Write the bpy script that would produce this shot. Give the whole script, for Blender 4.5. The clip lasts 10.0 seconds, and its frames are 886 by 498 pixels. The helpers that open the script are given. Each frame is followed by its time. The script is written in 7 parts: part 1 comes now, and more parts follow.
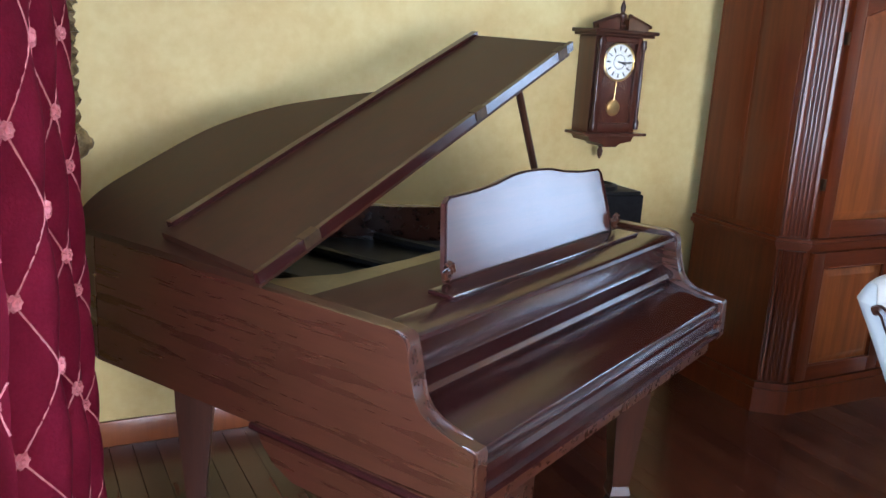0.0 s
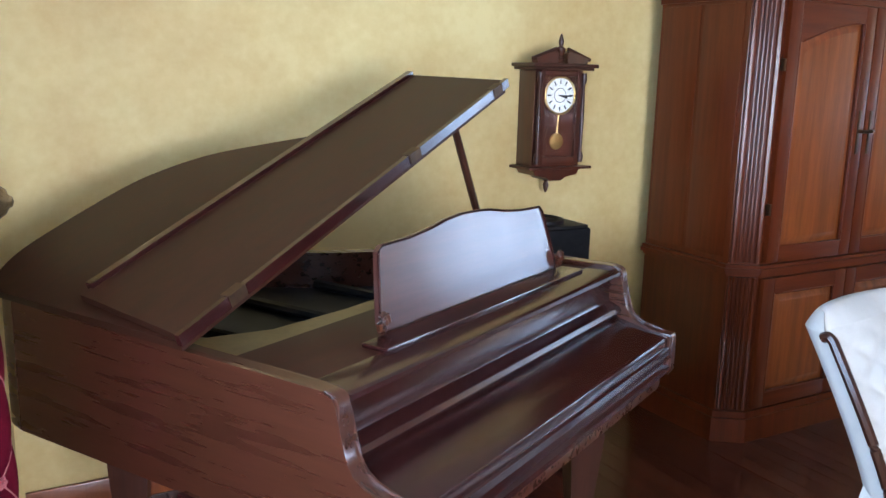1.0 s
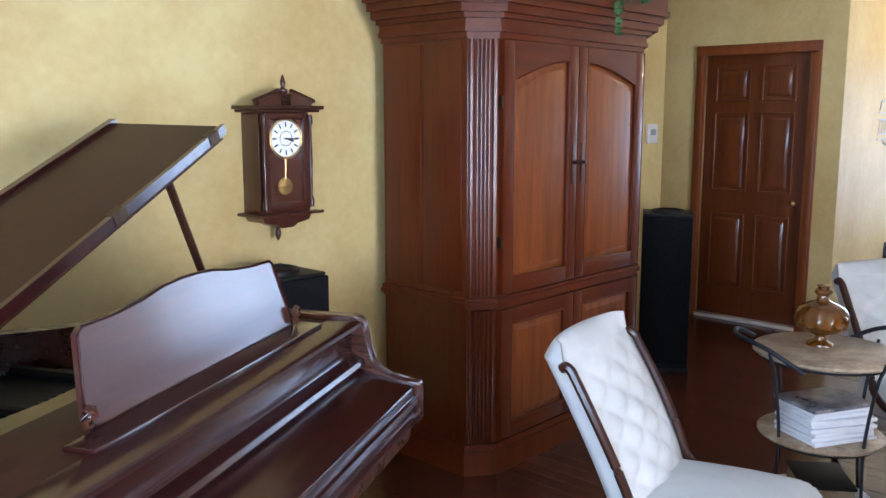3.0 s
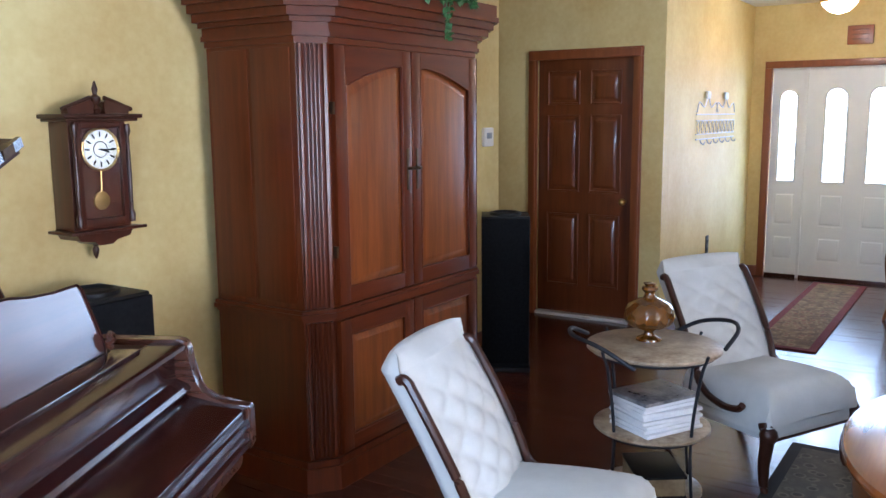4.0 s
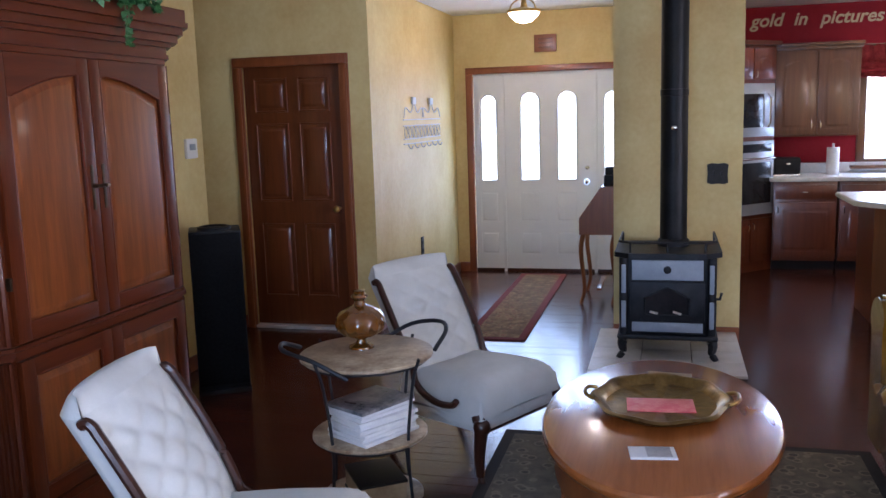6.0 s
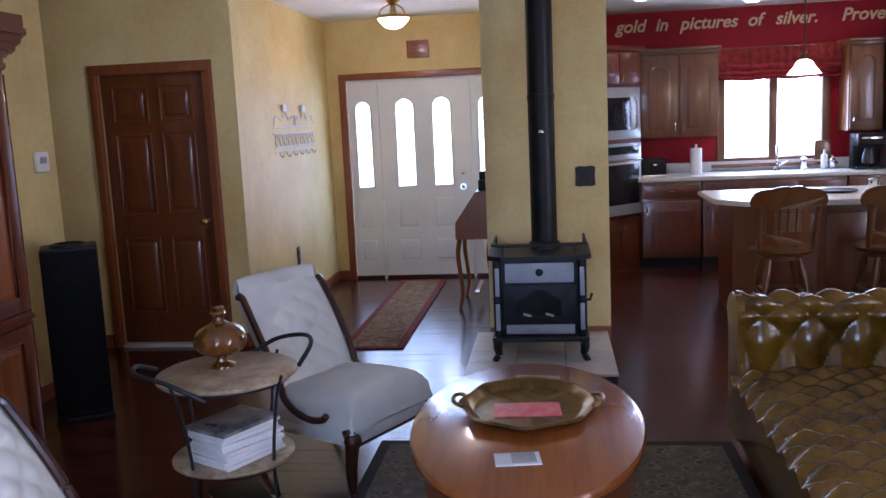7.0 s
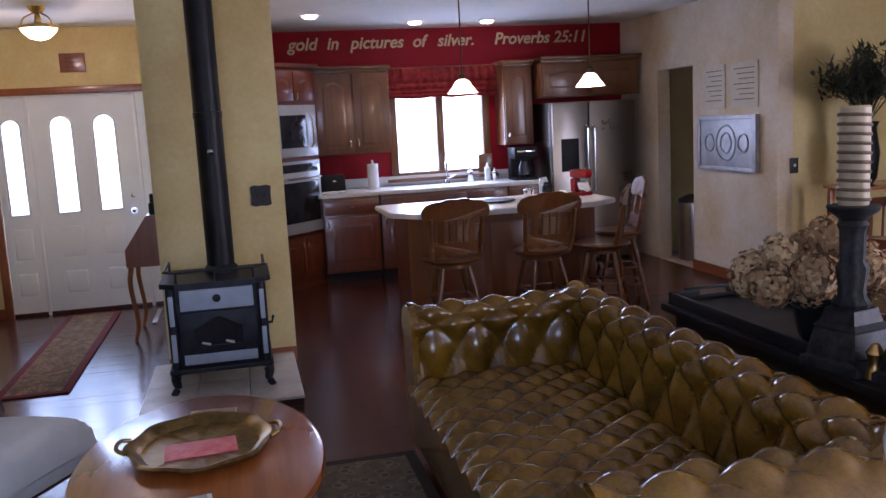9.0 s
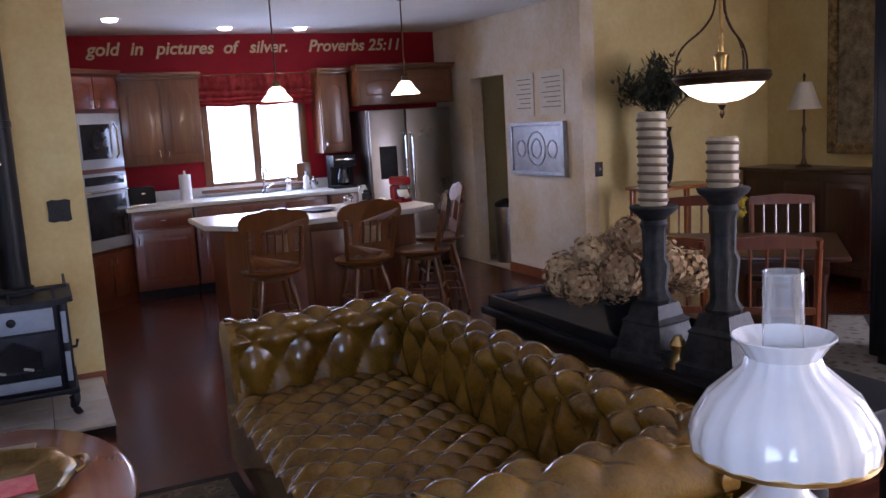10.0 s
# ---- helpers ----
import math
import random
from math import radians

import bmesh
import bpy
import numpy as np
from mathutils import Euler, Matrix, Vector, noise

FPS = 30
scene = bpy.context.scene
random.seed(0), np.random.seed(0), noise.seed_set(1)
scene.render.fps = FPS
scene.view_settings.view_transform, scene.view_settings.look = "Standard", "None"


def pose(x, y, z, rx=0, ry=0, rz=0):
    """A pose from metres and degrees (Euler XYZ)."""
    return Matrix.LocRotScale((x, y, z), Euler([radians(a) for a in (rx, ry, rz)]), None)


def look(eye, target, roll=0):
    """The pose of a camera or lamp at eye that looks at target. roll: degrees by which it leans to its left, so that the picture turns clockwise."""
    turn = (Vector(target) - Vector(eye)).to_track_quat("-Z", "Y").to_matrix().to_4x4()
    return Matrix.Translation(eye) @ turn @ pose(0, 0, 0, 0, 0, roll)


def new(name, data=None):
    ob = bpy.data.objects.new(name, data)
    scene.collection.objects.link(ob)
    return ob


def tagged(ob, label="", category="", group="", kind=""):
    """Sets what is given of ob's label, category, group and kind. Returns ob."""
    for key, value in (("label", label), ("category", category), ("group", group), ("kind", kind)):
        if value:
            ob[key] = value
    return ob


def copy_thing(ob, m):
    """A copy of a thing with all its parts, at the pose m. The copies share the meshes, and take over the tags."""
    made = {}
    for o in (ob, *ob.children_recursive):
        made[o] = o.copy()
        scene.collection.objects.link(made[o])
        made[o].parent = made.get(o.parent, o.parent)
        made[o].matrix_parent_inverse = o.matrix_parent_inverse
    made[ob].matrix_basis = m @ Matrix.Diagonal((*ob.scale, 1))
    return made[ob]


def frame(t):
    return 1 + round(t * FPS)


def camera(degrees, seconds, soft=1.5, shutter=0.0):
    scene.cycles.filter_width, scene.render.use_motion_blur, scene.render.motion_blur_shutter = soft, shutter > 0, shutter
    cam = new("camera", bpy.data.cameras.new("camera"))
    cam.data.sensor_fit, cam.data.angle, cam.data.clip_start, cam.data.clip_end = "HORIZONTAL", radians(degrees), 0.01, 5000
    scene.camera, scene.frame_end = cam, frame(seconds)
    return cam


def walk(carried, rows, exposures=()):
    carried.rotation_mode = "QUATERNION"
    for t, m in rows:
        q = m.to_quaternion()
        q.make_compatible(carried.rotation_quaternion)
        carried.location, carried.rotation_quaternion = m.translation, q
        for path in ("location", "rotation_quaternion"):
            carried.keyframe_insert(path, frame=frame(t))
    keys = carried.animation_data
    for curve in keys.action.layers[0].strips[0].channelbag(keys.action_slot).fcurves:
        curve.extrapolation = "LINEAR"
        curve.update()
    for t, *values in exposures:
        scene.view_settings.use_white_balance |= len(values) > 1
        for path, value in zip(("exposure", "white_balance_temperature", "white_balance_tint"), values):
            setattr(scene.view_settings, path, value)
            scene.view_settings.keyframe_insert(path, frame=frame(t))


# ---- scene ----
cam = camera(54.5, 10.0)
PATH = [
    (0, (0.105, 1.143, 1.555), (1.0, 2.866, 1.077), 3.5),
    (0.5, (0.15, 1.165, 1.566), (1.075, 2.883, 1.127), 2.4),
    (1, (0.2, 1.179, 1.578), (1.175, 2.879, 1.176), 1.5),
    (1.5, (0.225, 1.186, 1.593), (1.287, 2.839, 1.22), 0.9),
    (2, (0.248, 1.238, 1.593), (1.435, 2.81, 1.247), 0.8),
    (2.5, (0.284, 1.29, 1.591), (1.604, 2.757, 1.268), 0.4),
    (4, (0.416, 1.298, 1.611), (2.076, 2.371, 1.304), -0.5),
    (4.5, (0.459, 1.298, 1.609), (2.205, 2.223, 1.304), -0.7),
    (5, (0.474, 1.286, 1.615), (2.292, 2.063, 1.309), -0.9),
    (5.5, (0.499, 1.273, 1.612), (2.37, 1.91, 1.307), -1.3),
    (7, (0.631, 1.15, 1.612), (2.591, 1.409, 1.313), -2.6),
    (7.5, (0.644, 1.123, 1.619), (2.618, 1.233, 1.321), -2.7),
    (8, (0.684, 1.103, 1.614), (2.661, 1.042, 1.318), -2.9),
    (8.5, (0.666, 1.082, 1.621), (2.628, 0.835, 1.324), -3.0),
    (9, (0.719, 1.05, 1.617), (2.647, 0.608, 1.321), -3.0),
    (9.5, (0.737, 1.038, 1.615), (2.61, 0.4, 1.318), -3.2),
    (10, (0.759, 1.023, 1.613), (2.554, 0.194, 1.313), -3.3),
]
walk(cam, [(t, look(eye, target, roll)) for t, eye, target, roll in PATH], exposures=[(0.0, 1.0, 5650, 18), (2.5, 1.0, 5750, 20), (5.0, 0.68, 5600, 23), (7.5, 0.12, 5600, 34), (10.0, 0.03, 5800, 36)])

# world, sun and window light
world = bpy.data.worlds.new("sky")
scene.world = world
world.use_nodes = True
wn = world.node_tree
sky = wn.nodes.new("ShaderNodeTexSky")
sky.sky_type, sky.sun_disc = "NISHITA", False
sky.sun_elevation, sky.sun_rotation = radians(50), radians(0)
wn.links.new(sky.outputs[0], wn.nodes["Background"].inputs[0])
wn.nodes["Background"].inputs[1].default_value = 0.15
sun = new("sun", bpy.data.lights.new("sun", "SUN"))
sun.data.energy, sun.data.angle, sun.data.color = 3.0, radians(0.5), (1, 0.95, 0.88)
sun.matrix_world = look((0, 12, 14), (0, 0, 0))


def area(name, eye, target, w, h, watts, color):
    ob = new(name, bpy.data.lights.new(name, "AREA"))
    ob.data.shape, ob.data.size, ob.data.size_y, ob.data.energy, ob.data.color = "RECTANGLE", w, h, watts, color
    ob.matrix_world = look(eye, target)
    return ob


def point(name, at, watts, color=(1, 0.8, 0.55), r=0.05):
    ob = new(name, bpy.data.lights.new(name, "POINT"))
    ob.data.energy, ob.data.color, ob.data.shadow_soft_size, ob.location = watts, color, r, at
    return ob


area("patio_daylight", (0.62, -5.45, 1.25), (0.9, 0, 1.3), 3.2, 2.0, 240, (0.93, 0.97, 1.0))
WEST = Vector((0.31, 4.3, 0)) - 2.58 * Vector((0.1736, 0.9848, 0)) + 0.03 * Vector((0.9848, -0.1736, 0))
area("west_daylight", WEST + Vector((0, 0, 1.48)), WEST + Vector((0.985, -0.174, 1.48)), 1.25, 1.2, 44, (0.60, 0.81, 1.0))
area("front_door_daylight", (9.2, 2.43, 1.25), (4, 2.2, 0.6), 1.45, 1.5, 19, (0.48, 0.73, 1.0))
area("kitchen_window_daylight", (10.05, -1.15, 1.5), (5, -1.1, 0.5), 1.0, 0.8, 26, (0.60, 0.80, 1.0))

# materials


def mat(name, c0, c1=None, rough=0.5, metal=0.0, scale=4.0, stretch=(1, 1, 1), bump=0.0, fine=60.0, emit=None, trans=0.0, coat=0.0, spec=0.5, detail=6.0, rvar=0.1, island=0.0):
    m = bpy.data.materials.new(name)
    m.use_nodes = True
    nt = m.node_tree
    p = nt.nodes["Principled BSDF"]
    p.inputs["Roughness"].default_value = rough
    p.inputs["Metallic"].default_value = metal
    p.inputs["Specular IOR Level"].default_value = spec
    p.inputs["Coat Weight"].default_value = coat
    p.inputs["Coat Roughness"].default_value = 0.12
    p.inputs["Transmission Weight"].default_value = trans
    if emit:
        p.inputs["Emission Color"].default_value = (*emit[:3], 1)
        p.inputs["Emission Strength"].default_value = emit[3]
    p.inputs["Base Color"].default_value = (*c0, 1)
    if c1 is None:
        return m
    tc = nt.nodes.new("ShaderNodeTexCoord")
    mp = nt.nodes.new("ShaderNodeMapping")
    mp.inputs["Scale"].default_value = stretch
    info = nt.nodes.new("ShaderNodeObjectInfo")
    add = nt.nodes.new("ShaderNodeVectorMath")
    add.operation = "MULTIPLY_ADD"
    add.inputs[1].default_value = (7, 11, 5)
    nt.links.new(info.outputs["Random"], add.inputs[0])
    nt.links.new(tc.outputs["Object"], add.inputs[2])
    nt.links.new(add.outputs[0], mp.inputs[0])
    n1 = nt.nodes.new("ShaderNodeTexNoise")
    n1.inputs["Scale"].default_value, n1.inputs["Detail"].default_value, n1.inputs["Roughness"].default_value = scale, detail, 0.62
    n2 = nt.nodes.new("ShaderNodeTexNoise")
    n2.inputs["Scale"].default_value, n2.inputs["Detail"].default_value = fine, 3
    for n in (n1, n2):
        nt.links.new(mp.outputs[0], n.inputs["Vector"])
    ramp = nt.nodes.new("ShaderNodeValToRGB")
    ramp.color_ramp.elements[0].position, ramp.color_ramp.elements[1].position = 0.32, 0.68
    ramp.color_ramp.elements[0].color, ramp.color_ramp.elements[1].color = (*c0, 1), (*c1, 1)
    mix = nt.nodes.new("ShaderNodeMath")
    mix.operation = "MULTIPLY_ADD"
    mix.inputs[1].default_value = 0.25
    nt.links.new(n2.outputs[0], mix.inputs[0])
    sub = nt.nodes.new("ShaderNodeMath")
    sub.operation = "MULTIPLY_ADD"
    sub.inputs[1].default_value, sub.inputs[2].default_value = 1.0, -0.125
    nt.links.new(n1.outputs[0], sub.inputs[0])
    nt.links.new(sub.outputs[0], mix.inputs[2])
    last = mix
    if island:
        geo = nt.nodes.new("ShaderNodeNewGeometry")
        rnd = nt.nodes.new("ShaderNodeMath")
        rnd.operation = "ADD"
        nt.links.new(geo.outputs["Random Per Island"], rnd.inputs[0])
        nt.links.new(info.outputs["Random"], rnd.inputs[1])
        sh = nt.nodes.new("ShaderNodeMath")
        sh.operation = "MULTIPLY_ADD"
        sh.inputs[1].default_value = island
        nt.links.new(rnd.outputs[0], sh.inputs[0])
        off = nt.nodes.new("ShaderNodeMath")
        off.operation = "ADD"
        off.inputs[1].default_value = -island
        nt.links.new(mix.outputs[0], off.inputs[0])
        nt.links.new(off.outputs[0], sh.inputs[2])
        last = sh
    nt.links.new(last.outputs[0], ramp.inputs[0])
    nt.links.new(ramp.outputs[0], p.inputs["Base Color"])
    rr = nt.nodes.new("ShaderNodeMapRange")
    rr.inputs["To Min"].default_value, rr.inputs["To Max"].default_value = max(0.02, rough - rvar), min(1, rough + rvar)
    nt.links.new(n1.outputs[0], rr.inputs["Value"])
    nt.links.new(rr.outputs[0], p.inputs["Roughness"])
    if bump:
        b = nt.nodes.new("ShaderNodeBump")
        b.inputs["Strength"].default_value, b.inputs["Distance"].default_value = bump, 0.004
        nt.links.new(n2.outputs[0], b.inputs["Height"])
        nt.links.new(b.outputs[0], p.inputs["Normal"])
    return m


def wood(name, c0, c1, axis, rough=0.35, coat=0.3, scale=3.0, island=0.0, calm=0.6):
    """Stained timber: a soft figure along the axis, with fine pores."""
    mid = [(a + b) / 2 for a, b in zip(c0, c1)]
    c0 = tuple(m + (a - m) * calm for a, m in zip(c0, mid))
    c1 = tuple(m + (b - m) * calm for b, m in zip(c1, mid))
    st = [9.0, 9.0, 9.0]
    st["xyz".index(axis)] = 0.6
    return mat(name, c0, c1, rough, scale=scale, stretch=st, fine=22, coat=coat, island=island, detail=3.0, rvar=0.05)


M = dict(
    wall=mat("yellow_faux_paint", (0.55, 0.39, 0.15), (0.70, 0.58, 0.27), 0.55, scale=1.1, bump=0.08, fine=30, detail=4),
    ceil=mat("ceiling_paint", (0.74, 0.73, 0.70), (0.80, 0.79, 0.77), 0.9, scale=2, bump=0.3, fine=90),
    red=mat("red_wall_paint", (0.24, 0.004, 0.011), (0.31, 0.009, 0.017), 0.6, scale=2, bump=0.1),
    floor=wood("floor_cherry", (0.038, 0.009, 0.005), (0.095, 0.024, 0.011), "y", 0.23, 0.2, island=0.35, calm=0.9),
    gap=mat("floor_joint", (0.015, 0.006, 0.004), (0.03, 0.01, 0.006), 0.7),
    trim=wood("stained_trim", (0.17, 0.042, 0.012), (0.26, 0.075, 0.022), "z", 0.35),
    door=wood("door_wood", (0.09, 0.020, 0.006), (0.17, 0.044, 0.012), "z", 0.3, 0.5),
    arm=wood("armoire_wood", (0.062, 0.0105, 0.0026), (0.125, 0.024, 0.005), "z", 0.34, 0.24),
    armx=wood("armoire_wood_across", (0.062, 0.0105, 0.0028), (0.125, 0.024, 0.005), "x", 0.36, 0.12),
    # armoire wood made lighter: the warm glow on the panels is in the colour
    panel=wood("armoire_panel_lit", (0.12, 0.026, 0.005), (0.24, 0.062, 0.011), "z", 0.3, 0.3, calm=0.9),
    piano=wood("piano_mahogany", (0.020, 0.005, 0.003), (0.082, 0.024, 0.010), "y", 0.28, 0.6, scale=4.5, calm=0.3),
    pianox=wood("piano_mahogany_across", (0.014, 0.003, 0.003), (0.036, 0.008, 0.006), "x", 0.18, 0.3),
    lid=wood("piano_lid", (0.024, 0.008, 0.004), (0.055, 0.018, 0.009), "x", 0.42, 0.0),
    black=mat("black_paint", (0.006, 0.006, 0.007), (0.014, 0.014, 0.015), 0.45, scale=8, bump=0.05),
    cloth=mat("speaker_cloth", (0.006, 0.006, 0.007), (0.012, 0.012, 0.013), 0.9, scale=60, bump=0.5, fine=400),
    iron=mat("cast_iron", (0.02, 0.022, 0.026), (0.04, 0.042, 0.048), 0.5, 0.6, scale=12, bump=0.3),
    # grey lightened and blued: holds the sky reflection of the stove panels
    steelgrey=mat("pale_bluish_grey", (0.27, 0.32, 0.39), (0.36, 0.41, 0.48), 0.4, 0.0, scale=6),
    glassd=mat("dark_stove_glass", (0.012, 0.014, 0.018), (0.03, 0.03, 0.034), 0.1, scale=5),
    brass=mat("brass", (0.55, 0.36, 0.12), (0.72, 0.5, 0.2), 0.3, 1.0, scale=20),
    tray=mat("aged_brass", (0.16, 0.10, 0.032), (0.36, 0.24, 0.085), 0.32, 1.0, scale=14, bump=0.3),
    gold=mat("bronze_plate", (0.23, 0.17, 0.08), (0.34, 0.26, 0.13), 0.4, 0.8, scale=10),
    chrome=mat("chrome", (0.7, 0.7, 0.72), (0.8, 0.8, 0.82), 0.15, 1.0, scale=10),
    white=mat("white_paint", (0.71, 0.74, 0.80), (0.77, 0.80, 0.85), 0.35, scale=3, bump=0.05),
    plastic=mat("white_plastic", (0.75, 0.75, 0.73), (0.8, 0.8, 0.78), 0.4),
    dial=mat("clock_dial", (0.72, 0.70, 0.62), (0.8, 0.78, 0.7), 0.4, scale=9),
    uphol=mat("cream_upholstery", (0.55, 0.55, 0.52), (0.65, 0.65, 0.62), 0.85, scale=5, bump=0.35, fine=260),
    leather=mat("olive_brown_leather", (0.070, 0.030, 0.003), (0.21, 0.105, 0.009), 0.17, scale=5, bump=0.25, fine=120, coat=0.35),
    darkwood=wood("dark_carved_wood", (0.026, 0.009, 0.005), (0.06, 0.019, 0.010), "z", 0.3, 0.3),
    tablewood=wood("table_cherry", (0.25, 0.068, 0.013), (0.37, 0.115, 0.025), "x", 0.24, 0.5),
    tableedge=wood("table_cherry_dark", (0.17, 0.05, 0.014), (0.27, 0.088, 0.026), "z", 0.3, 0.5),
    stone=mat("travertine", (0.20, 0.125, 0.07), (0.50, 0.40, 0.28), 0.35, scale=13, bump=0.2),
    amber=mat("amber_glass", (0.15, 0.05, 0.003), None, 0.05, trans=0.25, coat=0.8),
    paper=mat("paper", (0.68, 0.69, 0.72), (0.80, 0.80, 0.80), 0.6, scale=12),
    cover=mat("magazine_cover", (0.03, 0.035, 0.05), (0.30, 0.28, 0.28), 0.3, scale=14),
    pink=mat("red_pink_print", (0.75, 0.10, 0.14), (0.85, 0.28, 0.26), 0.5, scale=22),
    cab=wood("kitchen_oak", (0.095, 0.034, 0.011), (0.19, 0.072, 0.023), "z", 0.35, 0.4),
    cabr=wood("kitchen_cherry", (0.10, 0.022, 0.008), (0.18, 0.045, 0.015), "z", 0.32, 0.4),
    oak=wood("golden_oak", (0.085, 0.025, 0.004), (0.155, 0.052, 0.008), "z", 0.3, 0.4),
    counter=mat("white_laminate", (0.66, 0.65, 0.62), (0.74, 0.73, 0.70), 0.3, scale=30),
    steel=mat("stainless_steel", (0.30, 0.28, 0.26), (0.36, 0.34, 0.32), 0.3, 1.0, scale=2),
    applw=mat("white_enamel", (0.42, 0.46, 0.48), (0.50, 0.53, 0.55), 0.22, 0.3),
    tile=mat("hearth_tile", (0.50, 0.46, 0.41), (0.64, 0.60, 0.55), 0.4, scale=8, bump=0.15),
    velvet=mat("red_quilted_fabric", (0.19, 0.005, 0.022), (0.28, 0.012, 0.040), 0.85, scale=5, bump=0.3, fine=150),
    thread=mat("pink_cord", (0.45, 0.10, 0.11), (0.55, 0.18, 0.18), 0.8, scale=60, bump=0.5),
    frame=mat("gilt_frame", (0.10, 0.065, 0.03), (0.42, 0.31, 0.16), 0.4, 0.7, scale=22, bump=1.0, fine=70),
    leaf=mat("green_leaf", (0.03, 0.10, 0.025), (0.06, 0.17, 0.05), 0.5, scale=20),
    darkleaf=mat("dark_leaf", (0.018, 0.026, 0.012), (0.05, 0.055, 0.03), 0.7, scale=20),
    petal=mat("dried_petal", (0.25, 0.145, 0.065), (0.48, 0.33, 0.17), 0.9, scale=25, island=0.6),
    candle=mat("striped_candle_wax", (0.26, 0.19, 0.11), (0.42, 0.34, 0.22), 0.5, scale=9),
    candled=mat("candle_band", (0.10, 0.065, 0.04), (0.17, 0.11, 0.06), 0.6, scale=15),
    pewter=mat("weathered_pewter", (0.010, 0.010, 0.011), (0.038, 0.037, 0.036), 0.55, 0.3, scale=18, bump=0.5),
    milk=mat("milk_glass", (0.78, 0.80, 0.82), (0.84, 0.85, 0.86), 0.12, scale=4, coat=0.5),
    lampon=mat("lit_glass", (0.9, 0.85, 0.75), None, 0.4, emit=(1, 0.86, 0.6, 5.0)),
    recess=mat("lit_downlight", (0.9, 0.85, 0.75), None, 0.4, emit=(1, 0.9, 0.75, 14.0)),
    shade=mat("lamp_shade_cloth", (0.55, 0.50, 0.40), (0.62, 0.57, 0.46), 0.8, scale=20),
    valance=mat("red_print_valance", (0.22, 0.006, 0.012), (0.36, 0.04, 0.035), 0.8, scale=16, bump=0.2),
    art=mat("tapestry_print", (0.10, 0.075, 0.035), (0.36, 0.30, 0.18), 0.8, scale=9),
    metalart=mat("embossed_tin", (0.30, 0.31, 0.34), (0.50, 0.50, 0.52), 0.45, 0.4, scale=10, bump=0.5),
    bronze=mat("oil_rubbed_bronze", (0.05, 0.03, 0.018), (0.11, 0.065, 0.035), 0.4, 0.8, scale=14),
    plate=mat("dark_switch_plate", (0.02, 0.018, 0.016), (0.035, 0.03, 0.028), 0.4, scale=15),
    pantry=mat("pantry_tile", (0.42, 0.34, 0.25), (0.52, 0.44, 0.34), 0.5, scale=6),
    grass=mat("lawn", (0.05, 0.10, 0.025), (0.09, 0.15, 0.04), 0.9, scale=0.5),
)
M["clockwood"] = wood("clock_cherry", (0.030, 0.006, 0.003), (0.075, 0.016, 0.006), "z", 0.3, 0.4)
M["palewall"] = mat("pale_glazed_plaster", (0.55, 0.41, 0.22), (0.70, 0.63, 0.54), 0.6, scale=1.4, bump=0.08, fine=30, detail=4, spec=0.3)
M["deskwood"] = mat("music_desk_gloss", (0.045, 0.014, 0.010), (0.07, 0.022, 0.014), 0.3, stretch=(0.7, 9, 9), coat=0.6, rvar=0.06)
for k, v in (("lid", 0.2), ("piano", 0.5), ("cloth", 0.1), ("arm", 0.22), ("armx", 0.22), ("plate", 0.2), ("pewter", 0.25), ("black", 0.2), ("darkwood", 0.3), ("velvet", 0.2), ("wall", 0.3), ("red", 0.2), ("iron", 0.3)):
    M[k].node_tree.nodes["Principled BSDF"].inputs["Specular IOR Level"].default_value = v
M["sheen_glass"] = mat("chimney_glass", (0.93, 0.95, 0.96), None, 0.04, trans=0.93)
glass = mat("clear_glass", (0.95, 0.97, 0.97), None, 0.02, trans=1.0)
M["glass"] = glass


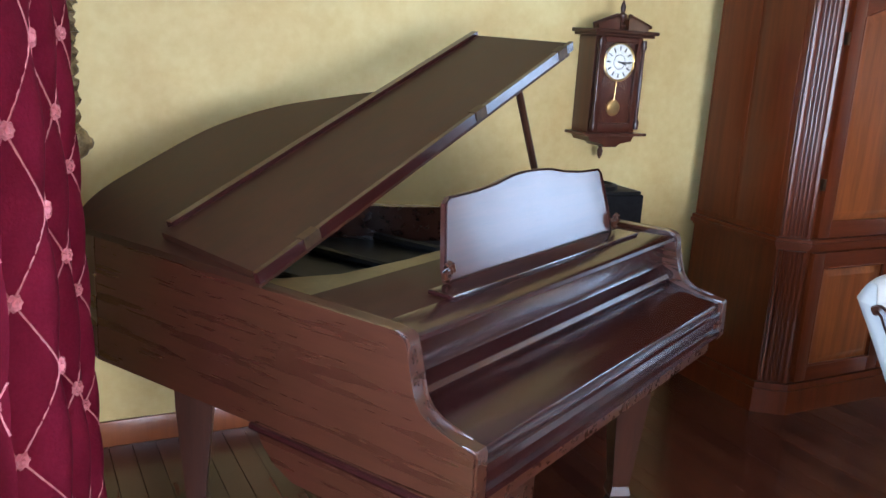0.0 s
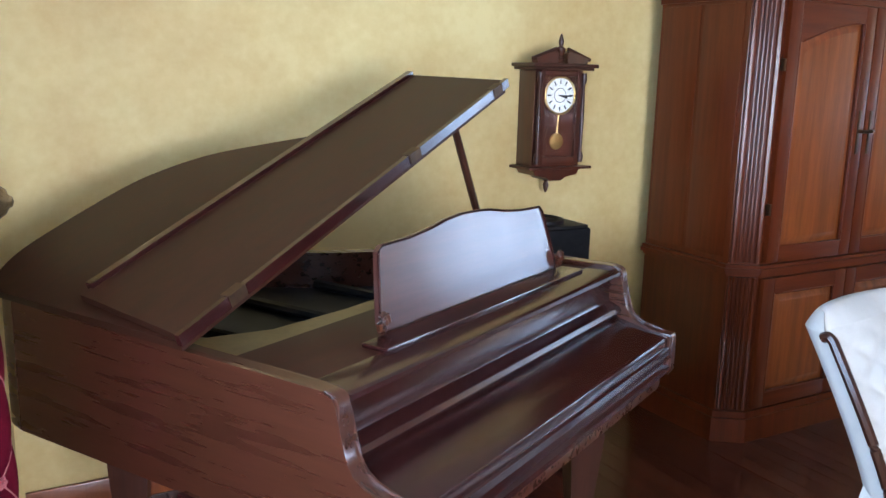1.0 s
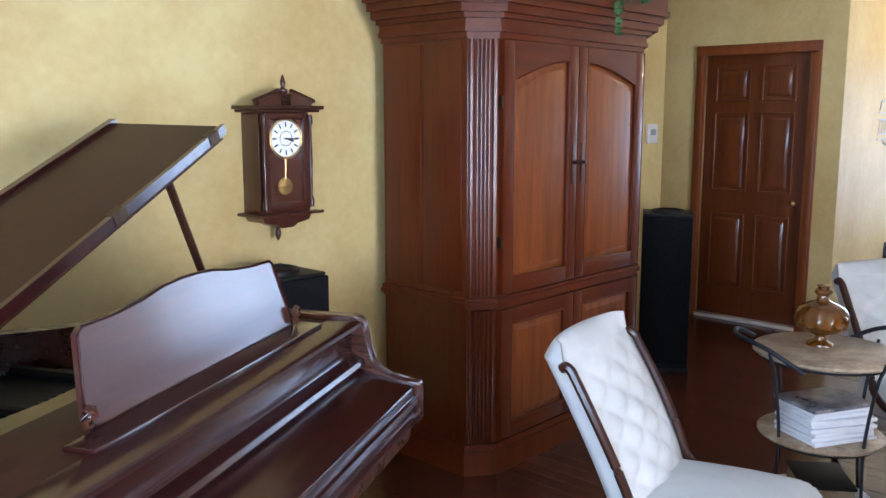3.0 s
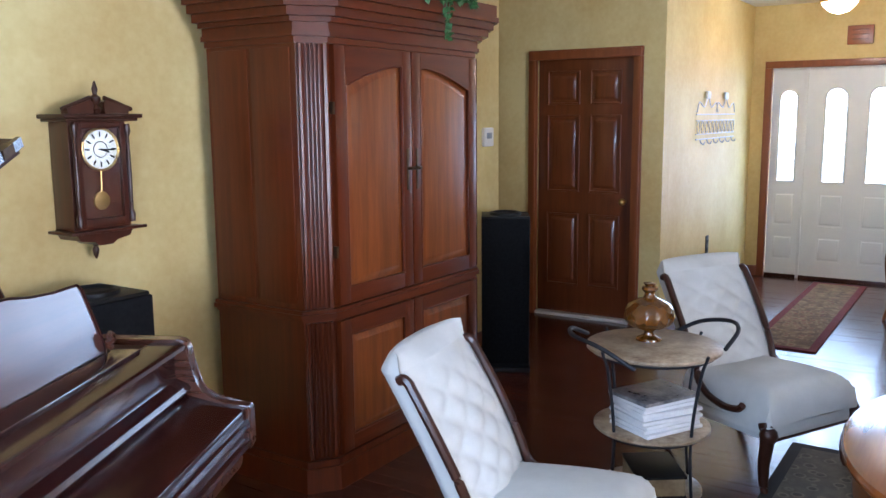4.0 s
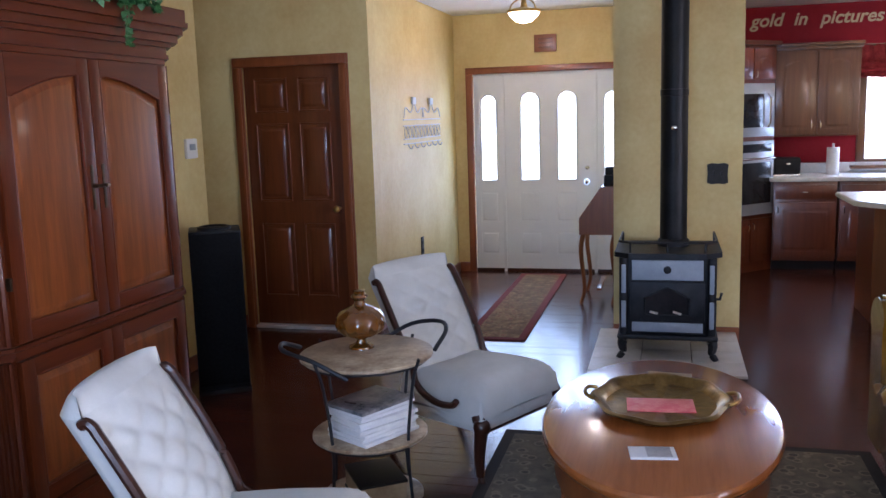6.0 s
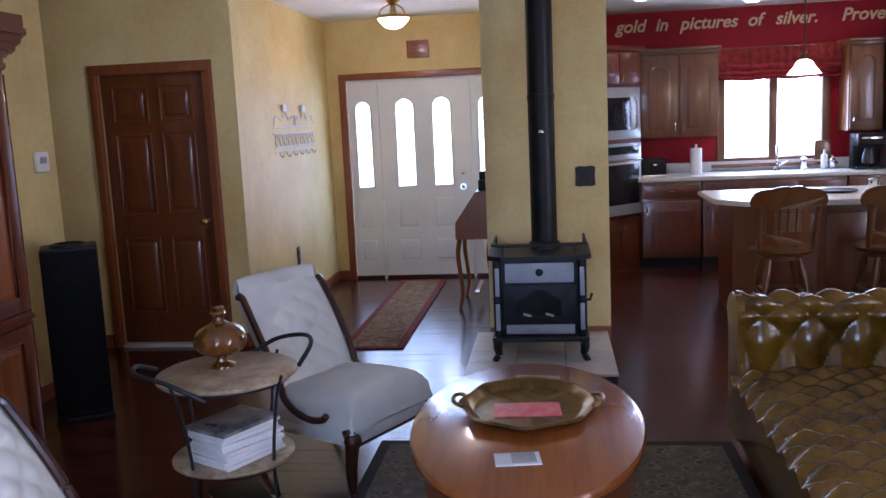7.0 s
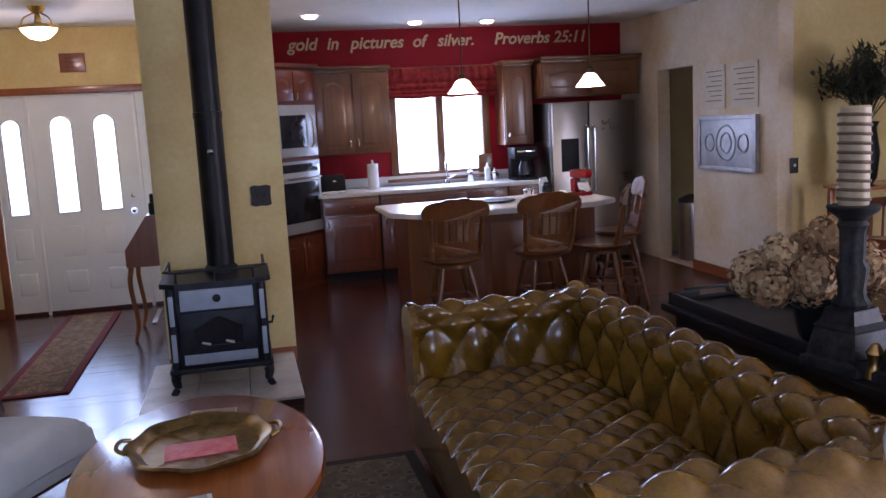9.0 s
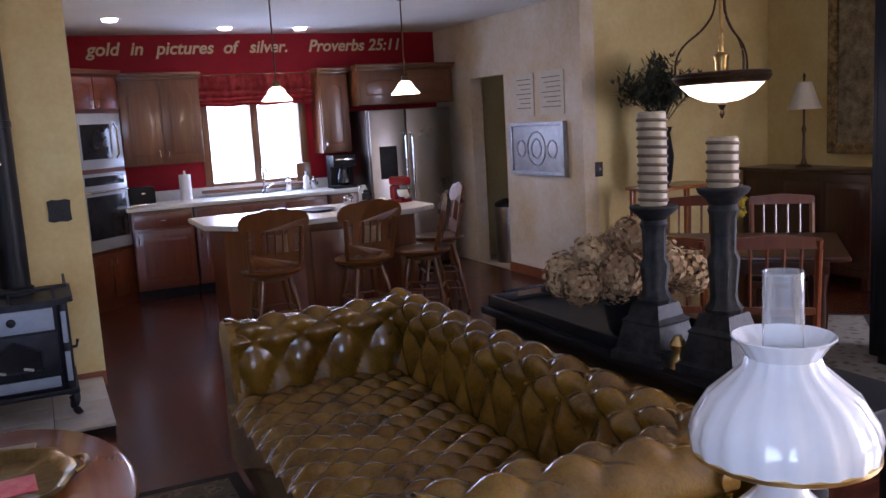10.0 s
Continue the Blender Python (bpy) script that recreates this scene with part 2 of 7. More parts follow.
def rug_mat(name, field, motif, border, hx, hy):
    """A woven carpet: a border, guard stripe and a floral field of cells."""
    m = mat(name, field, motif, 0.95, scale=14, bump=0.6, fine=160, detail=2)
    nt = m.node_tree
    p = nt.nodes["Principled BSDF"]
    ramp = [n for n in nt.nodes if n.bl_idname == "ShaderNodeValToRGB"][0]
    tc = [n for n in nt.nodes if n.bl_idname == "ShaderNodeTexCoord"][0]
    vor = nt.nodes.new("ShaderNodeTexVoronoi")
    vor.inputs["Scale"].default_value = 15
    nt.links.new(tc.outputs["Object"], vor.inputs["Vector"])
    cells = nt.nodes.new("ShaderNodeValToRGB")
    cells.color_ramp.interpolation = "CONSTANT"
    for k, (pos, c) in enumerate(((0.0, border), (0.28, motif), (0.42, field))):
        e = cells.color_ramp.elements[k] if k < 2 else cells.color_ramp.elements.new(pos)
        e.position, e.color = pos, (*c, 1)
    nt.links.new(vor.outputs["Distance"], cells.inputs[0])
    mix = nt.nodes.new("ShaderNodeMix")
    mix.data_type = "RGBA"
    mix.inputs[0].default_value = 0.5
    nt.links.new(ramp.outputs[0], mix.inputs[6])
    nt.links.new(cells.outputs[0], mix.inputs[7])
    sep = nt.nodes.new("ShaderNodeSeparateXYZ")
    nt.links.new(tc.outputs["Object"], sep.inputs[0])
    dist = []
    for axis, half in ((0, hx), (1, hy)):
        a = nt.nodes.new("ShaderNodeMath")
        a.operation = "ABSOLUTE"
        nt.links.new(sep.outputs[axis], a.inputs[0])
        b = nt.nodes.new("ShaderNodeMath")
        b.operation = "SUBTRACT"
        b.inputs[0].default_value = half
        nt.links.new(a.outputs[0], b.inputs[1])
        dist.append(b)
    mn = nt.nodes.new("ShaderNodeMath")
    mn.operation = "MINIMUM"
    nt.links.new(dist[0].outputs[0], mn.inputs[0])
    nt.links.new(dist[1].outputs[0], mn.inputs[1])
    edge = nt.nodes.new("ShaderNodeMath")
    edge.operation = "LESS_THAN"
    edge.inputs[1].default_value = 0.055
    nt.links.new(mn.outputs[0], edge.inputs[0])
    out = nt.nodes.new("ShaderNodeMix")
    out.data_type = "RGBA"
    nt.links.new(edge.outputs[0], out.inputs[0])
    nt.links.new(mix.outputs[2], out.inputs[6])
    out.inputs[7].default_value = (*border, 1)
    nt.links.new(out.outputs[2], p.inputs["Base Color"])
    return m


# mesh tools


def bm_new():
    return bmesh.new()


def box(bm, x0, x1, y0, y1, z0, z1, bev=0.0, m=None):
    vs = bmesh.ops.create_cube(bm, size=1)["verts"]
    for v in vs:
        v.co = ((x0 + x1) / 2 + v.co.x * (x1 - x0), (y0 + y1) / 2 + v.co.y * (y1 - y0), (z0 + z1) / 2 + v.co.z * (z1 - z0))
    if m is not None:
        bmesh.ops.transform(bm, matrix=m, verts=vs)
    if bev:
        es = list({e for v in vs for e in v.link_edges})
        bmesh.ops.bevel(bm, geom=es, offset=bev, segments=2, affect="EDGES", profile=0.6)
    return bm


def prism(bm, pts, to3, a, b):
    """A polygon pts, laid into space by to3(p, q, h), from h = a to h = b."""
    lo = [bm.verts.new(to3(p, q, a)) for p, q in pts]
    hi = [bm.verts.new(to3(p, q, b)) for p, q in pts]
    n = len(pts)
    bm.faces.new(lo[::-1])
    bm.faces.new(hi)
    for k in range(n):
        bm.faces.new((lo[k], lo[(k + 1) % n], hi[(k + 1) % n], hi[k]))
    return bm


def lathe(bm, prof, seg=20, at=(0, 0, 0), sx=1.0, sy=1.0, wave=None):
    rings = []
    for r, z in prof:
        ring = []
        for k in range(seg):
            a = 2 * math.pi * k / seg
            rr = r * (wave(a, z) if wave else 1)
            ring.append(bm.verts.new((at[0] + rr * math.cos(a) * sx, at[1] + rr * math.sin(a) * sy, at[2] + z)))
        rings.append(ring)
    for A, B in zip(rings, rings[1:]):
        for k in range(seg):
            bm.faces.new((A[k], A[(k + 1) % seg], B[(k + 1) % seg], B[k]))
    bm.faces.new(rings[0][::-1])
    bm.faces.new(rings[-1])
    return bm


def tube(bm, pts, r, seg=8, r1=None):
    pts = [Vector(p) for p in pts]
    rings = []
    for k, p in enumerate(pts):
        d = (pts[min(k + 1, len(pts) - 1)] - pts[max(k - 1, 0)]).normalized()
        up = Vector((0, 0, 1)) if abs(d.z) < 0.9 else Vector((1, 0, 0))
        a = d.cross(up).normalized()
        b = d.cross(a)
        rad = r if r1 is None else r + (r1 - r) * k / (len(pts) - 1)
        rings.append([bm.verts.new(p + rad * (math.cos(2 * math.pi * j / seg) * a + math.sin(2 * math.pi * j / seg) * b)) for j in range(seg)])
    for A, B in zip(rings, rings[1:]):
        for j in range(seg):
            bm.faces.new((A[j], A[(j + 1) % seg], B[(j + 1) % seg], B[j]))
    bm.faces.new(rings[0][::-1])
    bm.faces.new(rings[-1])
    return bm


def surf(bm, f, nu, nv):
    g = [[bm.verts.new(f(i / nu, j / nv)) for j in range(nv + 1)] for i in range(nu + 1)]
    for i in range(nu):
        for j in range(nv):
            bm.faces.new((g[i][j], g[i + 1][j], g[i + 1][j + 1], g[i][j + 1]))
    return bm


def smooth_line(pts, n=6):
    """A rounded line through pts (Catmull-Rom)."""
    P = [Vector(p) for p in pts]
    P = [2 * P[0] - P[1]] + P + [2 * P[-1] - P[-2]]
    out = []
    for k in range(1, len(P) - 2):
        for j in range(n):
            t = j / n
            a, b, c, d = P[k - 1 : k + 3]
            out.append(0.5 * (2 * b + (c - a) * t + (2 * a - 5 * b + 4 * c - d) * t * t + (3 * b - a - 3 * c + d) * t ** 3))
    return out + [P[-2]]


def finish(bm, smooth):
    bmesh.ops.recalc_face_normals(bm, faces=bm.faces)
    if smooth:
        for f in bm.faces:
            f.smooth = True
        for e in bm.edges:
            if len(e.link_faces) == 2 and e.calc_face_angle(0) > radians(38):
                e.smooth = False


def part(name, bm, material, parent=None, label="", smooth=True):
    finish(bm, smooth)
    me = bpy.data.meshes.new(name)
    bm.to_mesh(me)
    bm.free()
    me.materials.append(M[material] if isinstance(material, str) else material)
    ob = new(name, me)
    if parent:
        ob.parent = parent
    if label:
        ob["label"] = label
    return ob


def thing(name, x, y, z, rz, label, category, group="", kind=""):
    ob = new(name)
    ob.location, ob.rotation_euler = (x, y, z), (0, 0, radians(rz))
    return tagged(ob, label, category, group, kind)


def solid(name, bm, material, label, category, group="", kind="", smooth=True):
    return tagged(part(name, bm, material, smooth=smooth), label, category, group, kind)


def slab(name, x0, x1, y0, y1, z0, z1, material, label, category="wall"):
    return solid(name, box(bm_new(), x0, x1, y0, y1, z0, z1), material, label, category, kind="structure", smooth=False)


def inst(ob, name, parent, x, y, z, rz=0.0):
    """Another piece on the same mesh."""
    o = new(name, ob.data)
    o.parent = parent
    o.location, o.rotation_euler = (x, y, z), (0, 0, radians(rz))
    return o

# ---- the shell of the house ----
CH = 2.62
floor_base = slab("floor", -3.2, 10.4, -6.2, 5.6, -0.14, -0.016, "gap", "dark cherry hardwood strip floor", "floor")
ceiling = slab("ceiling", -3.2, 10.6, -6.2, 5.8, CH, CH + 0.12, "ceil", "white textured ceiling", "ceiling")
slab("ground", -300, 300, -300, 300, -0.5, -0.3, "grass", "green lawn outside the house", "ground")
slab("wall_north", 0.2, 5.8, 4.3, 4.45, -0.1, CH, "wall", "mottled yellow plaster wall behind the piano")
slab("wall_recess_side", 5.65, 5.8, 4.452, 5.5, -0.1, CH, "wall", "yellow plaster wall of the door recess")
slab("wall_recess_back", 5.8, 6.65, 5.4, 5.5, -0.1, CH, "wall", "yellow plaster wall at the back of the recess")
bm = bm_new()
for y0, y1, z0, z1 in ((3.39, 3.61, -0.1, CH), (4.43, 5.5, -0.1, CH), (3.61, 4.43, 2.05, CH)):
    box(bm, 6.65, 6.8, y0, y1, z0, z1)
solid("wall_door", bm, "wall", "yellow plaster wall round the panelled door", "wall", kind="structure", smooth=False)
slab("wall_closet_back", 6.95, 7.05, 3.54, 5.5, -0.1, CH, "wall", "plain closet wall behind the panelled door")
slab("wall_foyer_north", 6.8, 9.4, 3.39, 3.54, -0.1, CH, "wall", "yellow plaster wall beside the front door")
bm = bm_new()
for y0, y1, z0, z1 in ((3.21, 3.54, -0.1, CH), (1.5, 1.66, -0.1, CH), (1.66, 3.21, 2.04, CH)):
    box(bm, 9.25, 9.4, y0, y1, z0, z1)
solid("wall_front", bm, "wall", "yellow plaster wall round the white front door", "wall", kind="structure", smooth=False)
slab("wall_chimney", 6.72, 10.3, 0.77, 1.63, -0.1, CH, "wall", "greenish yellow plaster wall block behind the stove")
bm = bm_new()
for y0, y1, z0, z1 in ((-1.72, -0.58, -0.1, 1.0), (-1.72, -0.58, 2.08, CH), (-0.58, 0.77, -0.1, CH), (-3.45, -1.72, -0.1, CH)):
    box(bm, 10.145, 10.3, y0, y1, z0, z1)
solid("wall_kitchen", bm, "red", "deep red painted kitchen wall with lettering", "wall", kind="structure", smooth=False)
bm = bm_new()
for x0, x1, z0, z1 in ((7.13, 8.51, -0.1, CH), (9.25, 10.3, -0.1, CH), (8.51, 9.25, 2.02, CH)):
    box(bm, x0, x1, -3.48, -3.337, z0, z1)
solid("wall_pantry", bm, "palewall", "pale mottled plaster wall with a pantry doorway", "wall", kind="structure", smooth=False)
slab("wall_dining", 7.13, 7.28, -5.65, -3.48, -0.1, CH, "wall", "yellow plaster wall of the dining corner")
bm = bm_new()
for x0, x1, z0, z1 in ((-3.2, -1.03, -0.1, CH), (2.27, 7.13, -0.1, CH), (-1.03, 2.27, 2.25, CH), (-1.03, 2.27, -0.1, 0.08)):
    box(bm, x0, x1, -5.65, -5.51, z0, z1)
solid("wall_south", bm, "wall", "yellow plaster wall with a wide patio opening", "wall", kind="structure", smooth=False)
# the slanting west wall, with a window behind the camera
WD = Vector((0.1736, 0.9848, 0))
WN = Vector((0.9848, -0.1736, 0))
WC = Vector((0.31, 4.3, 0))


def on_west(s, d, z):
    """s metres along the west wall from its north corner, d metres into the room."""
    return WC - s * WD + d * WN + Vector((0, 0, z))


bm = bm_new()
for s0, s1, z0, z1 in ((-0.2, 1.86, -0.1, CH), (4.3, 10.2, -0.1, CH), (1.86, 4.3, -0.1, 0.75), (1.86, 4.3, 2.2, CH)):
    prism(bm, [(s0, -0.14), (s1, -0.14), (s1, 0), (s0, 0)], lambda p, q, h: on_west(p, q, h), z0, z1)
solid("wall_west", bm, "wall", "yellow plaster wall with a curtained window", "wall", kind="structure", smooth=False)
# pantry beyond the doorway
slab("pantry_floor", 8.3, 9.6, -5.0, -3.337, -0.012, 0.004, "pantry", "pale tile floor of the pantry", "floor")
slab("wall_pantry_back", 8.2, 9.8, -5.1, -5.0, -0.1, CH, "wall", "plain pantry wall")
slab("wall_pantry_side", 8.2, 8.3, -5.0, -3.48, -0.1, CH, "wall", "plain pantry wall")
slab("wall_pantry_east", 9.6, 9.7, -5.0, -3.48, -0.1, CH, "wall", "plain pantry wall")


def baseboard(name, x0, x1, y0, y1):
    bm = box(bm_new(), x0, x1, y0, y1, 0, 0.1, 0.004)
    return solid(name, bm, "trim", "stained wooden baseboard", "baseboard", kind="structure")


baseboard("baseboard_1", 0.33, 5.8, 4.282, 4.298)
baseboard("baseboard_2", 6.632, 6.648, 3.39, 3.55)
baseboard("baseboard_3", 6.632, 6.648, 4.5, 5.39)
baseboard("baseboard_4", 6.64, 9.24, 3.372, 3.388)
baseboard("baseboard_5", 6.702, 6.718, 0.77, 1.63)
baseboard("baseboard_6", 7.13, 8.51, -3.335, -3.319)
baseboard("baseboard_7", 7.112, 7.128, -5.5, -3.32)
baseboard("baseboard_8", 4.28, 7.1, -5.508, -5.49)
baseboard("baseboard_9", 9.232, 9.248, 3.26, 3.372)

# overexposed daylight outside the glazing
M["haze"] = mat("bright_sky_distance", (0.8, 0.8, 0.8), None, 1.0, emit=(0.80, 0.91, 1.0, 5.0))
slab("backdrop_east", 13.0, 13.05, -9, 9, -0.3, 6.5, "haze", "overexposed bright daylight outside", "backdrop")
slab("backdrop_south", -4, 9, -9.05, -9.0, -0.3, 6.5, "haze", "overexposed bright daylight outside", "backdrop")

# windows
win = tagged(new("window_1"), "wood framed double casement kitchen window", "window", kind="structure")
bm = bm_new()
for y0, y1, z0, z1 in ((-0.66, -0.58, 1.0, 2.08), (-1.72, -1.64, 1.0, 2.08), (-1.64, -0.66, 1.0, 1.06), (-1.64, -0.66, 2.0, 2.08), (-1.19, -1.11, 1.06, 2.0)):
    box(bm, 10.12, 10.25, y0, y1, z0, z1, 0.004)
part("window_frame", bm, "oak", win)
part("window_sill", box(bm_new(), 10.03, 10.144, -1.78, -0.52, 0.965, 0.998, 0.006), "oak", win)
for y0, y1 in ((-1.64, -1.19), (-1.11, -0.66)):
    o = part("pane", box(bm_new(), 10.2, 10.205, y0, y1, 1.06, 2.0), "glass", win, smooth=False)
    o.visible_shadow = False
    part("crank", tube(bm_new(), [(10.1, (y0 + y1) / 2 - 0.05, 1.065), (10.09, (y0 + y1) / 2 + 0.06, 1.07)], 0.009), "white", win)
for nm, x0, x1 in (("window_2", -1.03, 0.62), ("window_3", 0.62, 2.27)):
    w = tagged(new(nm), "white framed sliding patio door", "window", kind="structure")
    bm = bm_new()
    for a, b, c, d in ((x0, x0 + 0.08, 0.08, 2.25), (x1 - 0.08, x1, 0.08, 2.25), (x0 + 0.08, x1 - 0.08, 0.08, 0.2), (x0 + 0.08, x1 - 0.08, 2.15, 2.25)):
        box(bm, a, b, -5.62, -5.54, c, d)
    part("window_frame", bm, "white", w, smooth=False)
    o = part("pane", box(bm_new(), x0 + 0.08, x1 - 0.08, -5.585, -5.58, 0.2, 2.15), "glass", w, smooth=False)
    o.visible_shadow = False
w = tagged(new("window_4"), "white framed window in the west wall", "window", kind="structure")
bm = bm_new()
for s0, s1, z0, z1 in ((1.86, 1.94, 0.75, 2.2), (4.22, 4.3, 0.75, 2.2), (3.04, 3.12, 0.83, 2.12), (1.94, 4.22, 0.75, 0.83), (1.94, 4.22, 2.12, 2.2)):
    prism(bm, [(s0, -0.1), (s1, -0.1), (s1, -0.02), (s0, -0.02)], lambda p, q, h: on_west(p, q, h), z0, z1)
part("window_frame", bm, "white", w, smooth=False)


# ---- doors ----
def raised(bm, to3, p0, p1, q0, q1, arch=0.0, depth=0.012, inset=0.03):
    """A raised panel with sloping edges, its top arched by arch."""
    def outline(d):
        pts = [(p0 + d, q0 + d), (p1 - d, q0 + d)]
        n = 10 if arch else 1
        for k in range(n + 1):
            f = k / n
            pts.append((p1 - d + (p0 - p1 + 2 * d) * f, q1 - d + arch * math.sin(math.pi * f)))
        return pts
    a, b, c, d4 = outline(0), outline(0.008), outline(0.008 + inset), outline(0.012 + inset)
    rings = [[bm.verts.new(to3(p, q, h)) for p, q in o] for o, h in ((a, 0.0), (b, -0.008), (c, depth * 0.5), (d4, depth * 0.55))]
    for A, B in zip(rings, rings[1:]):
        for k in range(len(A)):
            bm.faces.new((A[k], A[(k + 1) % len(A)], B[(k + 1) % len(B)], B[k]))
    bm.faces.new(rings[-1])
    return bm


def knob(parent, pts, r, material="brass", label="round brass knob"):
    bm = tube(bm_new(), pts, r * 0.45, 10)
    bmesh.ops.create_icosphere(bm, subdivisions=2, radius=r, matrix=Matrix.Translation(pts[-1]))
    return part("door_knob", bm, material, parent, label)


door1 = tagged(new("door_1"), "closed six-panel stained wood door in a wood casing", "door", kind="structure")
slabp = part("door_leaf", box(bm_new(), 6.675, 6.71, 3.62, 4.42, 0.03, 2.04, 0.003), "door", door1)
for y0, y1 in ((3.74, 3.97), (4.08, 4.33)):
    for z0, z1 in ((1.70, 1.93), (1.02, 1.59), (0.27, 0.82)):
        bm = bm_new()
        raised(bm, lambda p, q, h: (6.673 - h * 1.3, p, q), y0, y1, z0, z1, 0, 0.014, 0.035)
        for a, b, c, d in ((y0 - 0.014, y0, z0 - 0.014, z1 + 0.014), (y1, y1 + 0.014, z0 - 0.014, z1 + 0.014), (y0, y1, z0 - 0.014, z0), (y0, y1, z1, z1 + 0.014)):
            box(bm, 6.662, 6.676, a, b, c, d, 0.004)
        part("panel", bm, "door", door1)
knob(door1, [(6.675, 3.68, 0.95), (6.60, 3.68, 0.95)], 0.028)
bm = bm_new()
for a, b, c, d in ((3.55, 3.625, 0, 2.03), (4.415, 4.49, 0, 2.03), (3.55, 4.49, 2.03, 2.105)):
    box(bm, 6.625, 6.649, a, b, c, d, 0.006)
    box(bm, 6.615, 6.63, a + 0.012, b - 0.03, c, d - (0.012 if d > 2.05 else 0), 0.005)
part("door_frame", bm, "trim", door1)
part("threshold", box(bm_new(), 6.62, 6.72, 3.62, 4.42, 0.0, 0.026, 0.006), "tile", door1, "pale metal threshold")

door2 = tagged(new("door_2"), "closed white front door with arched glass and sidelights", "door", kind="structure")


def glazed_leaf(name, y0, y1, lights, z0=0.02, z1=2.02):
    """A white leaf with arched glass lights: stiles, rails and the arch heads round each pane."""
    leaf = new(name)
    leaf.parent = door2
    bm = bm_new()
    xs = (9.285, 9.33)
    zb, zs = 0.95, 1.74
    box(bm, *xs, y0, y1, z0, zb)
    cuts = [y0] + [v for l in lights for v in l] + [y1]
    for a, b in zip(cuts[0::2], cuts[1::2]):
        box(bm, *xs, a, b, zb, z1)
    for a, b in lights:
        c, r = (a + b) / 2, (b - a) / 2
        pts = [(b, z1), (a, z1)] + [(c - r * math.cos(math.pi * k / 12), zs + r * math.sin(math.pi * k / 12)) for k in range(13)]
        prism(bm, pts, lambda p, q, h: (h, p, q), *xs)
    part("leaf", bm, "white", leaf, smooth=False)
    for a, b in lights:
        c, r = (a + b) / 2, (b - a) / 2
        o = part("pane", prism(bm_new(), [(a, zb), (b, zb)] + [(c + r * math.cos(math.pi * k / 12), zs + r * math.sin(math.pi * k / 12)) for k in range(13)], lambda p, q, h: (h, p, q), 9.305, 9.309), "glass", leaf, smooth=False)
        o.visible_shadow = False
        ring = [(9.28, a, zb), (9.28, a, zs)] + [(9.28, c - r * math.cos(math.pi * k / 12), zs + r * math.sin(math.pi * k / 12)) for k in range(1, 12)] + [(9.28, b, zs), (9.28, b, zb), (9.28, a, zb)]
        part("bead", tube(bm_new(), ring, 0.011, 6), "white", leaf)
        for q0, q1 in ((0.18, 0.42), (0.52, 0.84)):
            part("panel", raised(bm_new(), lambda p, q, h: (9.284 - h, p, q), a - 0.015, b + 0.015, q0, q1, 0, 0.016, 0.02), "white", leaf)
    return leaf


glazed_leaf("sidelight", 2.91, 3.2, [(2.965, 3.13)])
fl = glazed_leaf("entry_leaf", 1.98, 2.88, [(2.15, 2.345), (2.525, 2.72)])
glazed_leaf("sidelight", 1.67, 1.95, [(1.72, 1.885)])
knob(fl, [(9.285, 2.05, 0.93), (9.23, 2.05, 0.93)], 0.03, "chrome", "round silver knob")
knob(fl, [(9.285, 2.05, 1.07), (9.26, 2.05, 1.07)], 0.024, "chrome", "round silver deadbolt")
bm = bm_new()
for y0, y1 in ((2.88, 2.91), (1.95, 1.98)):
    box(bm, 9.27, 9.35, y0, y1, 0.0, 2.03, 0.003)
part("mullion", bm, "white", door2)
bm = bm_new()
for a, b, c, d in ((3.2, 3.27, 0, 2.03), (1.64, 1.67, 0, 2.03), (1.64, 3.27, 2.03, 2.095)):
    box(bm, 9.228, 9.27, a, b, c, d, 0.005)
part("threshold", box(bm_new(), 9.272, 9.37, 1.60, 3.30, 0.0, 0.032, 0.004), "darkwood", door2, "dark wooden threshold")
part("head", box(bm_new(), 9.272, 9.37, 1.60, 3.30, 2.012, 2.12, 0.003), "white", door2)
part("door_frame", bm, "trim", door2, "reddish stained wooden casing")

# ---- kitchen ----
def text_on(name, words, size, place, rot, material, parent):
    cu = bpy.data.curves.new(name, "FONT")
    cu.body, cu.size, cu.extrude, cu.shear, cu.offset = words, size, 0.002, 0.25, 0.0035
    cu.space_word = 1.5
    tmp = bpy.data.objects.new(name, cu)
    scene.collection.objects.link(tmp)
    bpy.context.view_layer.update()
    me = bpy.data.meshes.new_from_object(tmp.evaluated_get(bpy.context.evaluated_depsgraph_get()))
    bpy.data.objects.remove(tmp)
    me.name = name
    me.materials.clear()
    me.materials.append(M[material])
    ob = new(name, me)
    ob.rotation_euler, ob.location = [radians(a) for a in rot], place
    if parent:
        ob.parent = parent
    return ob


M["cream"] = mat("cream_lettering", (0.55, 0.42, 0.24), (0.62, 0.5, 0.3), 0.6)
for words, y in (("gold", 0.46), ("in", 0.05), ("pictures", -0.205), ("of", -0.885), ("silver.", -1.165), ("Proverbs", -1.815), ("25:11", -2.515)):
    tagged(text_on("painted_word", words, 0.178, (10.141, y, 2.425), (90, 0, -90), "cream", None), "cream italic word painted on the red wall", "lettering", "painted wall lettering")


def pull(parent, x, y, z, vertical=True):
    d = (0, 0, 0.035) if vertical else (0, 0.035, 0)
    bm = tube(bm_new(), [(x, y - d[1], z - d[2]), (x - 0.02, y - d[1] * 0.6, z - d[2] * 0.6), (x - 0.02, y + d[1] * 0.6, z + d[2] * 0.6), (x, y + d[1], z + d[2])], 0.006, 6)
    return part("handle", bm, "chrome", parent, "small bright metal pull")


